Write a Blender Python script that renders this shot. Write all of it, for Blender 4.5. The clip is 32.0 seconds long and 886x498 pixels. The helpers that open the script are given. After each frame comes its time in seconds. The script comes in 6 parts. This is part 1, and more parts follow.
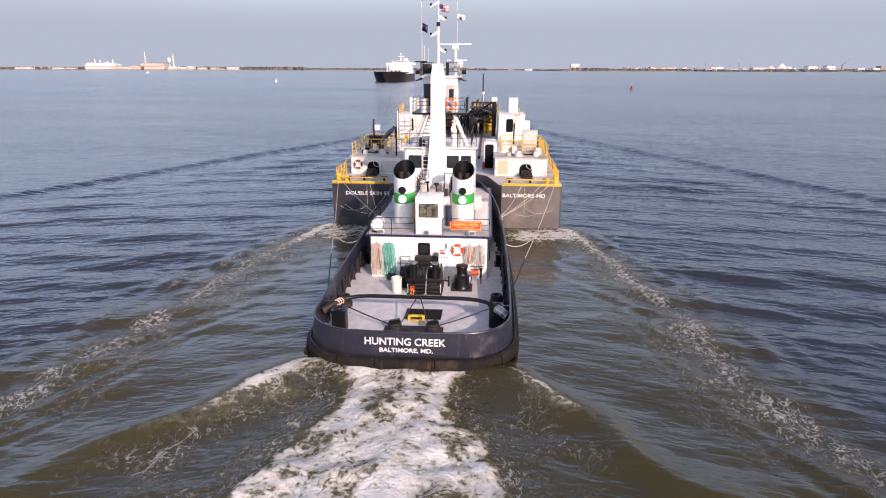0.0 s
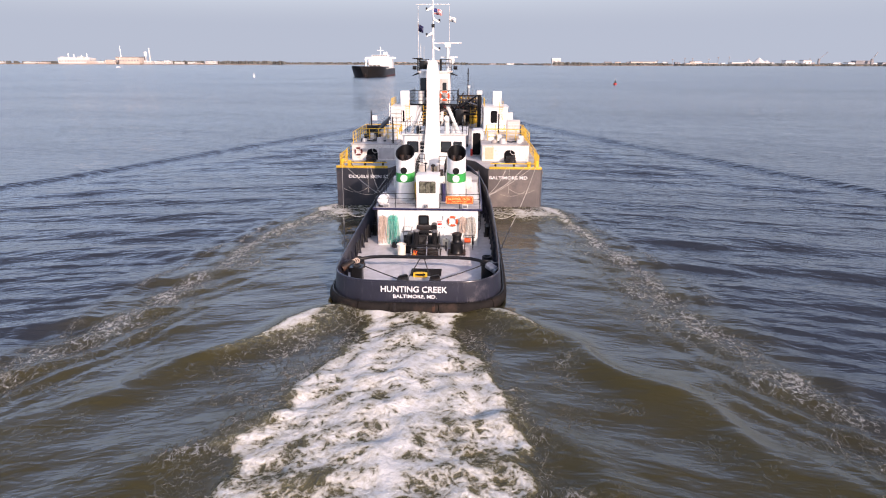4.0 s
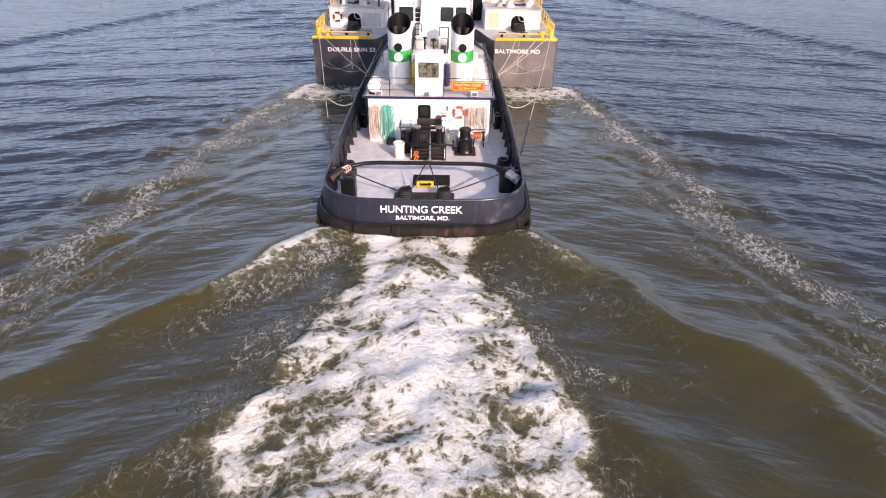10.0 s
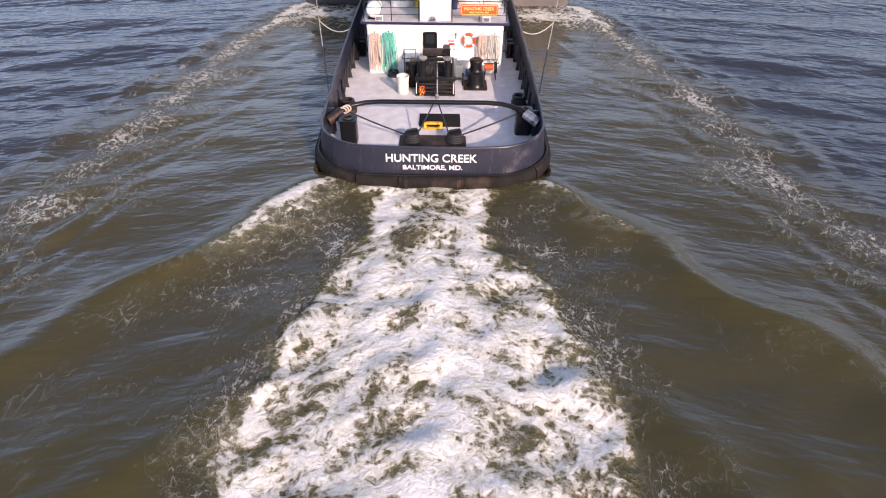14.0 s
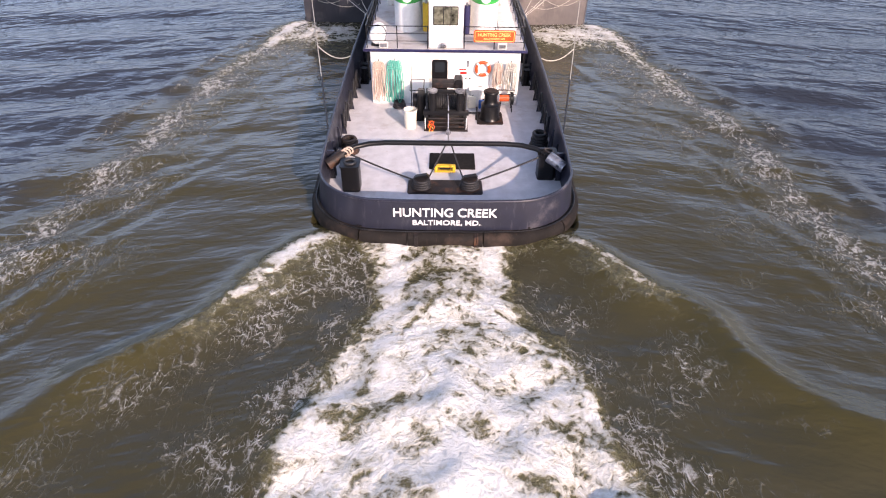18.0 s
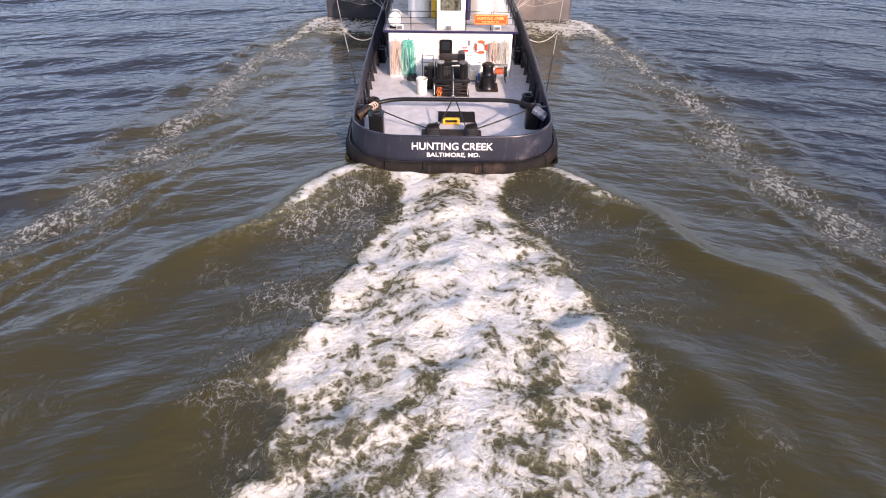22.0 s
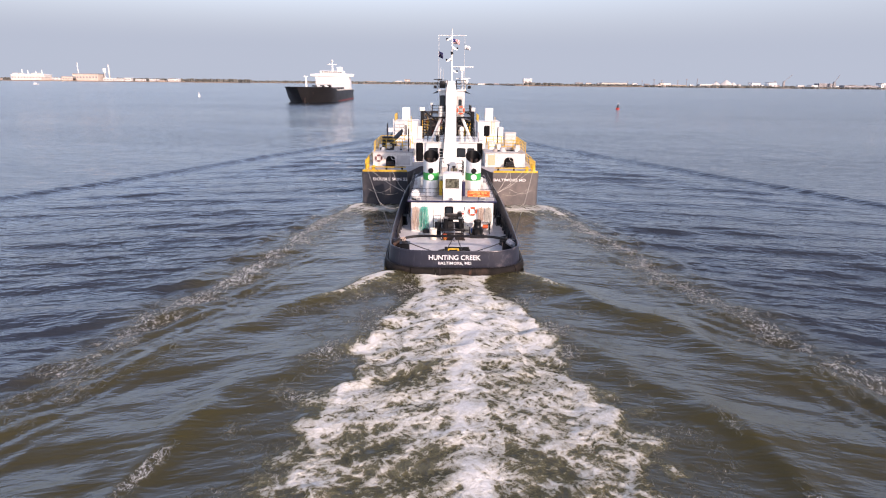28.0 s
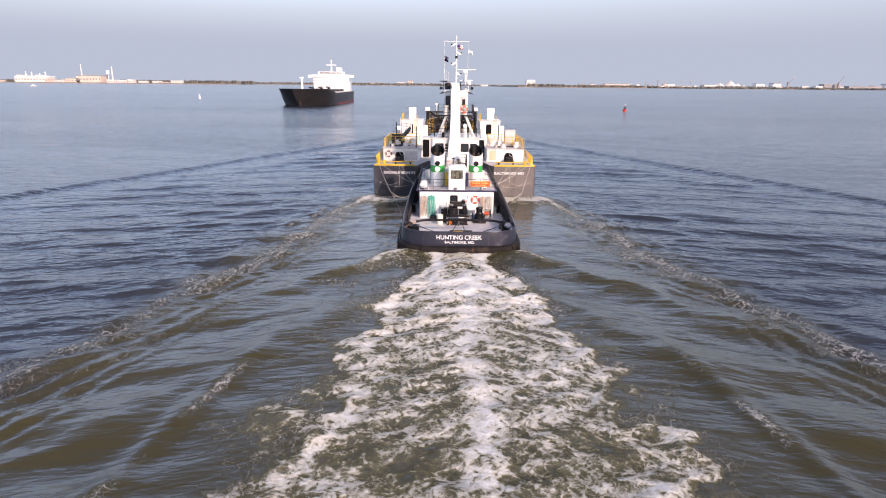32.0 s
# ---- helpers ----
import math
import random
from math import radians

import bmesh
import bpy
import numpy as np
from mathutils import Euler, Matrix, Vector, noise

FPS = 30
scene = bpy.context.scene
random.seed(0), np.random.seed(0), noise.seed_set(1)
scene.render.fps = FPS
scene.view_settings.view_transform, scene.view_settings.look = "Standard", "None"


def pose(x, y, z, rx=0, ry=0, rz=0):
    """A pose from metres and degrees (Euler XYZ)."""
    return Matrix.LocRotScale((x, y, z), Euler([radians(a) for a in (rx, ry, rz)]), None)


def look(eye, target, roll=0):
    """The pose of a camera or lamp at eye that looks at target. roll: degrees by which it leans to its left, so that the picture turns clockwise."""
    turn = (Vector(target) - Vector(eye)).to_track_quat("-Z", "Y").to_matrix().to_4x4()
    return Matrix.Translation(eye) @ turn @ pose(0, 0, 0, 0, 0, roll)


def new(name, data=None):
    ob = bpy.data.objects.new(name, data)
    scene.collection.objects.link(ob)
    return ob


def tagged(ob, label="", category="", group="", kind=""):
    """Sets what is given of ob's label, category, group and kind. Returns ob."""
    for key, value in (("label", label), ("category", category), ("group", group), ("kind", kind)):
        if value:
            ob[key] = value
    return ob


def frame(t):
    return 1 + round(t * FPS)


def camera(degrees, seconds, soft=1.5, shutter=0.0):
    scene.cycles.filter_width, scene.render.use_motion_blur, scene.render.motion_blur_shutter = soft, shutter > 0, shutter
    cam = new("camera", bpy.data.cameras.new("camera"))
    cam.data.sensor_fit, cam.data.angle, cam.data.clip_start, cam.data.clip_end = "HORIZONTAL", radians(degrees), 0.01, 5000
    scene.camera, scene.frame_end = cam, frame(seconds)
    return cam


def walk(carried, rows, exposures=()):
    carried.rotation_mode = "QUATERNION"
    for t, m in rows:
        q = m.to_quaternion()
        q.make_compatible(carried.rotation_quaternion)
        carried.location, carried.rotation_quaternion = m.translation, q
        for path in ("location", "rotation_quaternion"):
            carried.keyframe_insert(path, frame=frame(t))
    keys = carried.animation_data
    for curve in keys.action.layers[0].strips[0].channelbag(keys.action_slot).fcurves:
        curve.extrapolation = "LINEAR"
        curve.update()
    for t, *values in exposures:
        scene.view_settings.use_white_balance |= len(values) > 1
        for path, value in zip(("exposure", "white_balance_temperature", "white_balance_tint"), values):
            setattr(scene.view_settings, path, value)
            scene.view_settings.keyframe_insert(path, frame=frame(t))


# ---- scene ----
# The tow steams north (+y); the path below is given from the tug's stern and carried along with it.
SPEED = 3.0
SECONDS = 32.0
cam = camera(74.0, SECONDS, soft=1.1)
PATH = [  # seconds, x, y, z, yaw, pitch, roll
    (0, 3.354, -22.992, 12.474, 4.305, -17.107, 0.108),
    (0.5, 3.325, -22.776, 12.495, 4.095, -16.898, 0.105),
    (1, 3.292, -23.249, 12.514, 3.865, -16.968, 0.105),
    (1.5, 3.256, -24.430, 12.530, 3.624, -17.111, 0.106),
    (2, 3.216, -25.895, 12.543, 3.389, -17.131, 0.106),
    (2.5, 3.169, -27.180, 12.555, 3.176, -17.081, 0.108),
    (3, 3.099, -28.120, 12.570, 2.985, -17.133, 0.110),
    (3.5, 2.976, -28.631, 12.589, 2.799, -17.222, 0.115),
    (5.5, 2.351, -28.859, 12.658, 1.964, -19.141, 0.126),
    (6, 2.211, -28.338, 12.668, 1.845, -19.253, 0.130),
    (6.5, 2.077, -27.811, 12.668, 1.718, -19.761, 0.142),
    (7, 1.931, -27.105, 12.657, 1.553, -20.774, 0.173),
    (7.5, 1.774, -26.242, 12.643, 1.356, -22.224, 0.227),
    (8, 1.611, -25.315, 12.630, 1.136, -23.858, 0.299),
    (8.5, 1.450, -24.414, 12.621, 0.907, -25.498, 0.381),
    (9, 1.297, -23.636, 12.616, 0.681, -27.121, 0.463),
    (9.5, 1.160, -23.042, 12.616, 0.477, -28.750, 0.558),
    (10, 1.042, -22.649, 12.617, 0.293, -30.725, 0.642),
    (10.5, 0.942, -22.351, 12.620, 0.137, -33.429, 0.712),
    (11, 0.857, -22.153, 12.621, 0.012, -36.350, 0.766),
    (11.5, 0.779, -22.033, 12.620, -0.091, -38.193, 0.803),
    (12, 0.702, -21.892, 12.616, -0.179, -38.658, 0.824),
    (12.5, 0.624, -21.643, 12.610, -0.245, -38.583, 0.829),
    (13, 0.545, -21.236, 12.602, -0.276, -38.575, 0.822),
    (13.5, 0.465, -20.685, 12.595, -0.278, -38.607, 0.807),
    (14, 0.387, -20.032, 12.588, -0.267, -38.566, 0.791),
    (14.5, 0.308, -19.364, 12.582, -0.262, -38.571, 0.781),
    (15, 0.227, -18.662, 12.575, -0.272, -38.628, 0.782),
    (15.5, 0.149, -17.891, 12.567, -0.298, -38.678, 0.789),
    (17.5, -0.126, -16.298, 12.535, -0.381, -38.145, 0.827),
    (18, -0.179, -16.453, 12.530, -0.356, -38.292, 0.835),
    (18.5, -0.224, -16.815, 12.533, -0.356, -38.275, 0.841),
    (19, -0.272, -17.337, 12.549, -0.396, -38.230, 0.842),
    (19.5, -0.323, -18.042, 12.577, -0.452, -38.270, 0.837),
    (20, -0.372, -18.894, 12.616, -0.491, -38.361, 0.824),
    (20.5, -0.416, -19.823, 12.662, -0.490, -38.386, 0.805),
    (21, -0.454, -20.872, 12.710, -0.455, -38.310, 0.784),
    (21.5, -0.491, -21.999, 12.756, -0.417, -37.855, 0.763),
    (22, -0.529, -23.205, 12.792, -0.399, -36.609, 0.745),
    (22.5, -0.572, -24.475, 12.814, -0.402, -34.498, 0.730),
    (23, -0.617, -25.678, 12.815, -0.409, -31.928, 0.717),
    (23.5, -0.664, -26.872, 12.795, -0.413, -29.343, 0.702),
    (24, -0.713, -28.145, 12.756, -0.412, -26.815, 0.680),
    (24.5, -0.759, -29.397, 12.705, -0.409, -24.124, 0.645),
    (25, -0.799, -30.572, 12.655, -0.395, -21.386, 0.598),
    (25.5, -0.828, -31.793, 12.619, -0.354, -19.059, 0.550),
    (26, -0.845, -33.130, 12.606, -0.277, -17.383, 0.517),
    (26.5, -0.872, -34.289, 12.611, -0.209, -16.317, 0.509),
    (28.5, -1.077, -39.557, 12.644, -0.347, -15.792, 0.622),
    (29, -1.143, -40.319, 12.645, -0.384, -15.735, 0.676),
    (29.5, -1.225, -40.944, 12.635, -0.433, -15.745, 0.734),
    (30, -1.301, -41.271, 12.616, -0.475, -15.651, 0.777),
    (30.5, -1.352, -41.501, 12.601, -0.472, -15.537, 0.784),
    (31, -1.363, -42.126, 12.599, -0.383, -15.508, 0.742),
    (32, -1.279, -44.270, 12.659, -0.014, -15.723, 0.503),
]


def eye(x, y, z, yaw, pitch, roll):
    a, b = radians(yaw), radians(pitch)
    ahead = Vector((-math.sin(a) * math.cos(b), math.cos(a) * math.cos(b), math.sin(b)))
    return look((x, y, z), Vector((x, y, z)) + ahead, roll)


walk(cam, [(t, eye(x, y + SPEED * t, z, yaw, pitch, roll)) for t, x, y, z, yaw, pitch, roll in PATH],
     exposures=[(0.0, -0.10, 7350, 28), (3.0, -0.07, 7350, 28), (7.0, 0.08, 7350, 28), (11.5, 0.20, 7350, 28), (15.0, 0.22, 7350, 28), (18.0, 0.36, 7350, 28), (21.5, 0.26, 7350, 28), (25.0, 0.12, 7350, 28), (28.0, -0.02, 7350, 28), (32.0, 0.00, 7350, 28)])

# ---- light ----
world = bpy.data.worlds.new("sky")
scene.world = world
world.use_nodes = True
wn = world.node_tree.nodes
sky = wn.new("ShaderNodeTexSky")
sky.sky_type = "NISHITA"
sky.sun_disc = False
sky.sun_elevation = radians(23.8)
sky.sun_rotation = radians(148.7)
sky.air_density, sky.dust_density, sky.ozone_density = 1.0, 0.8, 1.2
wn["Background"].inputs["Strength"].default_value = 0.11
boost = wn.new("ShaderNodeVectorMath")
boost.operation = "SCALE"
world.node_tree.links.new(sky.outputs["Color"], boost.inputs[0])
# pale summer haze, thick at the horizon and thinning upwards
way = wn.new("ShaderNodeTexCoord")
split = wn.new("ShaderNodeSeparateXYZ")
world.node_tree.links.new(way.outputs["Generated"], split.inputs[0])
thin = wn.new("ShaderNodeMapRange")
thin.interpolation_type = "SMOOTHSTEP"
thin.inputs[1].default_value, thin.inputs[2].default_value, thin.inputs[3].default_value, thin.inputs[4].default_value = 0.05, 0.38, 1.0, 0.04
world.node_tree.links.new(split.outputs[2], thin.inputs[0])
# the clear blue overhead is deeper than the bright air lower down
deep = wn.new("ShaderNodeMapRange")
deep.interpolation_type = "SMOOTHSTEP"
deep.inputs[1].default_value, deep.inputs[2].default_value, deep.inputs[3].default_value, deep.inputs[4].default_value = 0.30, 0.80, 4.2, 1.7
world.node_tree.links.new(split.outputs[2], deep.inputs[0])
world.node_tree.links.new(deep.outputs[0], boost.inputs["Scale"])
haze = wn.new("ShaderNodeMix")
haze.data_type = "RGBA"
haze.inputs[7].default_value = (3.85, 5.1, 6.4, 1)
world.node_tree.links.new(thin.outputs[0], haze.inputs[0])
world.node_tree.links.new(boost.outputs[0], haze.inputs[6])
world.node_tree.links.new(haze.outputs[2], wn["Background"].inputs["Color"])
sun = new("sun", bpy.data.lights.new("sun", "SUN"))
sun.data.energy, sun.data.angle, sun.data.color = 4.8, radians(0.5), (1.0, 0.89, 0.78)
sun.matrix_basis = look((1.4 * 40, -2.3 * 40, 1.19 * 40), (0, 0, 0))


# ---- materials ----
def ramp(nt, fac, stops):
    r = nt.nodes.new("ShaderNodeValToRGB")
    while len(r.color_ramp.elements) < len(stops):
        r.color_ramp.elements.new(0.5)
    for e, (at, col) in zip(r.color_ramp.elements, stops):
        e.position, e.color = at, (*col, 1) if len(col) == 3 else col
    nt.links.new(fac, r.inputs["Fac"])
    return r.outputs["Color"]


def noise_tex(nt, vec, scale, detail=4.0, rough=0.55, distort=0.0):
    n = nt.nodes.new("ShaderNodeTexNoise")
    n.inputs["Scale"].default_value, n.inputs["Detail"].default_value = scale, detail
    n.inputs["Roughness"].default_value, n.inputs["Distortion"].default_value = rough, distort
    nt.links.new(vec, n.inputs["Vector"])
    return n.outputs["Fac"]


def stretch(nt, vec, s):
    m = nt.nodes.new("ShaderNodeMapping")
    m.inputs["Scale"].default_value = s
    nt.links.new(vec, m.inputs["Vector"])
    return m.outputs["Vector"]


def mix_col(nt, fac, a, b, kind="MIX"):
    m = nt.nodes.new("ShaderNodeMix")
    m.data_type, m.blend_type = "RGBA", kind
    for sock, v in ((m.inputs[0], fac), (m.inputs[6], a), (m.inputs[7], b)):
        if isinstance(v, (int, float)):
            sock.default_value = v
        elif isinstance(v, tuple):
            sock.default_value = (*v, 1)
        else:
            nt.links.new(v, sock)
    return m.outputs[2]


def calc(nt, op, a, b=0.0, c=None, clamp=False):
    m = nt.nodes.new("ShaderNodeMath")
    m.operation, m.use_clamp = op, clamp
    for i, v in enumerate((a, b, c)):
        if v is None:
            continue
        if isinstance(v, (int, float)):
            m.inputs[i].default_value = v
        else:
            nt.links.new(v, m.inputs[i])
    return m.outputs[0]


def surface(name, base, rough=0.5, metal=0.0, wear=None, amount=0.25, grain=6.0, streaks=0.0, bump=0.0, bump_scale=20.0, shade=0.12, gloss=0.5):
    """Paint, steel, rubber or rope: base colour with patches of wear, run-down streaks and a fine relief."""
    m = bpy.data.materials.new(name)
    m.use_nodes = True
    nt = m.node_tree
    b = nt.nodes["Principled BSDF"]
    co = nt.nodes.new("ShaderNodeTexCoord").outputs["Object"]
    dark = tuple(c * (1 - 2.5 * shade) for c in base)
    light = tuple(min(1, c * (1 + shade)) for c in base)
    col = ramp(nt, noise_tex(nt, co, grain, 5.0), [(0.3, dark), (0.7, light)])
    if wear:
        patch = ramp(nt, noise_tex(nt, co, grain * 0.35, 8.0, 0.7), [(0.62 - amount * 0.4, (0, 0, 0)), (0.78 - amount * 0.3, (1, 1, 1))])
        col = mix_col(nt, patch, col, wear)
        if streaks:
            runs = ramp(nt, noise_tex(nt, stretch(nt, co, (5.0, 5.0, 0.35)), 1.6, 5.0, 0.65), [(0.58, (0, 0, 0)), (0.74, (1, 1, 1))])
            col = mix_col(nt, calc(nt, "MULTIPLY", runs, streaks), col, wear)
    nt.links.new(col, b.inputs["Base Color"])
    rr = nt.nodes.new("ShaderNodeMapRange")
    nt.links.new(noise_tex(nt, co, grain * 1.7, 3.0), rr.inputs[0])
    rr.inputs[3].default_value, rr.inputs[4].default_value = max(0.03, rough - 0.12), min(1.0, rough + 0.12)
    nt.links.new(rr.outputs[0], b.inputs["Roughness"])
    b.inputs["Metallic"].default_value = metal
    b.inputs["Specular IOR Level"].default_value = gloss
    if bump:
        bp = nt.nodes.new("ShaderNodeBump")
        bp.inputs["Strength"].default_value, bp.inputs["Distance"].default_value = bump, 0.02
        nt.links.new(noise_tex(nt, co, bump_scale, 4.0), bp.inputs["Height"])
        nt.links.new(bp.outputs["Normal"], b.inputs["Normal"])
    return m


RUST = (0.16, 0.07, 0.035)
M = dict(
    white=surface("white_paint", (0.80, 0.80, 0.78), 0.35, wear=(0.55, 0.47, 0.38), amount=0.02, streaks=0.25, shade=0.04, bump=0.15, bump_scale=3.0),
    white_old=surface("weathered_white_paint", (0.72, 0.70, 0.66), 0.45, wear=(0.36, 0.25, 0.17), amount=0.18, streaks=0.6, shade=0.06, bump=0.15, bump_scale=3.0),
    deck=surface("grey_deck_paint", (0.585, 0.578, 0.595), 0.5, wear=(0.40, 0.36, 0.34), amount=0.16, grain=2.2, shade=0.07, bump=0.2, bump_scale=60.0),
    deck_light=surface("pale_deck_paint", (0.50, 0.475, 0.46), 0.6, wear=(0.27, 0.21, 0.17), amount=0.3, grain=1.2, shade=0.08, bump=0.2, bump_scale=50.0),
    hull=surface("dark_blue_black_hull_paint", (0.020, 0.022, 0.036), 0.33, wear=(0.13, 0.12, 0.13), amount=0.05, grain=1.5, streaks=0.5, shade=0.1, bump=0.12, bump_scale=1.0),
    black=surface("black_steel", (0.008, 0.008, 0.009), 0.34, wear=(0.05, 0.04, 0.036), amount=0.08, shade=0.1, bump=0.2, gloss=0.28),
    black_rust=surface("rusted_black_steel", (0.020, 0.017, 0.017), 0.55, wear=(0.11, 0.05, 0.028), amount=0.26, grain=4.0, streaks=0.3, shade=0.15, bump=0.3, gloss=0.25),
    rubber=surface("weathered_rubber", (0.012, 0.010, 0.009), 0.8, wear=(0.050, 0.033, 0.025), amount=0.2, grain=2.2, streaks=0.8, shade=0.2, bump=0.5, bump_scale=8.0, gloss=0.2),
    steel=surface("bare_worn_steel", (0.42, 0.42, 0.44), 0.3, 0.8, wear=(0.1, 0.09, 0.09), amount=0.3),
    barge=surface("weathered_barge_hull", (0.112, 0.098, 0.096), 0.55, wear=(0.20, 0.165, 0.15), amount=0.25, grain=0.8, streaks=0.5, shade=0.12, bump=0.3, bump_scale=1.0),
    barge_dark=surface("dark_barge_hull", (0.020, 0.022, 0.032), 0.5, wear=(0.08, 0.07, 0.07), amount=0.15, grain=0.8, streaks=0.4, shade=0.12, bump=0.3, bump_scale=1.0),
    yellow=surface("yellow_paint", (0.72, 0.44, 0.035), 0.45, wear=(0.35, 0.2, 0.06), amount=0.08, shade=0.08),
    orange=surface("orange_red_paint", (0.60, 0.085, 0.018), 0.4, shade=0.06),
    gold=surface("gold_lettering", (0.85, 0.62, 0.22), 0.4, shade=0.03),
    green=surface("green_paint", (0.015, 0.36, 0.07), 0.35, shade=0.05),
    blue=surface("blue_plastic", (0.02, 0.12, 0.42), 0.4, shade=0.06),
    navy=surface("dark_blue_trim", (0.02, 0.02, 0.07), 0.4, shade=0.08),
    rope_tan=surface("tan_rope", (0.58, 0.45, 0.37), 0.85, grain=30.0, shade=0.2, bump=0.8, bump_scale=60.0),
    rope_green=surface("green_rope", (0.10, 0.50, 0.40), 0.8, grain=30.0, shade=0.22, bump=0.8, bump_scale=60.0),
    rope_white=surface("off_white_rope", (0.56, 0.53, 0.47), 0.85, grain=30.0, shade=0.2, bump=0.8, bump_scale=60.0),
    rope_dark=surface("dark_wire_rope", (0.018, 0.018, 0.020), 0.6, grain=30.0, shade=0.2, bump=0.6, bump_scale=60.0),
    cream=surface("cream_plastic", (0.74, 0.70, 0.58), 0.5, wear=(0.4, 0.33, 0.25), amount=0.1, shade=0.05),
    tan=surface("tan_panel", (0.58, 0.45, 0.30), 0.6, shade=0.06),
    dark_red=surface("faded_dark_red", (0.16, 0.022, 0.02), 0.6, shade=0.15),
    red=surface("red_paint", (0.50, 0.03, 0.02), 0.4, shade=0.08),
    # near-black sheets over doorways and arches: the shade inside is in the colour
    dark=surface("dark_interior", (0.008, 0.008, 0.009), 0.9, shade=0.1, gloss=0.1),
    mat_black=surface("black_rubber_mat", (0.013, 0.011, 0.010), 0.8, shade=0.2, bump=0.3, bump_scale=40.0, gloss=0.2),
    letter=surface("white_lettering", (0.78, 0.78, 0.78), 0.45, shade=0.05),
    ship_hull=surface("black_ship_hull", (0.020, 0.020, 0.022), 0.5, wear=(0.12, 0.06, 0.03), amount=0.03, grain=0.12, streaks=0.5, shade=0.1),
    ship_white=surface("ship_white", (0.82, 0.82, 0.80), 0.4, grain=0.3, shade=0.03),
    # greyed and lightened base: the haze over the far trees is in the colour
    trees=surface("haze_paled_woods", (0.12, 0.122, 0.108), 0.9, grain=0.03, shade=0.3),
    earth=surface("far_earth", (0.22, 0.17, 0.13), 0.9, grain=0.02, shade=0.15),
    masonry=surface("far_masonry", (0.62, 0.51, 0.43), 0.8, grain=0.05, shade=0.08),
    masonry_pale=surface("far_pale_cladding", (0.66, 0.62, 0.57), 0.7, grain=0.05, shade=0.06),
    grey_far=surface("far_grey_metal", (0.28, 0.27, 0.28), 0.7, grain=0.05, shade=0.1),
)


def glass_mat():
    m = bpy.data.materials.new("window_glass")
    m.use_nodes = True
    b = m.node_tree.nodes["Principled BSDF"]
    b.inputs["Base Color"].default_value = (0.02, 0.025, 0.03, 1)
    b.inputs["Roughness"].default_value = 0.04
    return m


M["glass"] = glass_mat()
# panes paled and mottled in colour to stand for reflections and lit interior
M["pane_light"] = surface("painted_reflection_pane", (0.16, 0.16, 0.12), 0.12, shade=0.5, grain=3.0)


def flag_mat():
    m = bpy.data.materials.new("flag_stripes")
    m.use_nodes = True
    nt = m.node_tree
    co = nt.nodes.new("ShaderNodeTexCoord").outputs["Generated"]
    sep = nt.nodes.new("ShaderNodeSeparateXYZ")
    nt.links.new(co, sep.inputs[0])
    stripe = calc(nt, "GREATER_THAN", calc(nt, "FRACT", calc(nt, "MULTIPLY", sep.outputs[2], 6.5)), 0.5)
    col = mix_col(nt, stripe, (0.6, 0.05, 0.06), (0.75, 0.72, 0.7))
    canton = calc(nt, "MULTIPLY", calc(nt, "LESS_THAN", sep.outputs[0], 0.42), calc(nt, "GREATER_THAN", sep.outputs[2], 0.46))
    nt.links.new(mix_col(nt, canton, col, (0.03, 0.04, 0.16)), nt.nodes["Principled BSDF"].inputs["Base Color"])
    nt.nodes["Principled BSDF"].inputs["Roughness"].default_value = 0.8
    return m


M["flag"] = flag_mat()


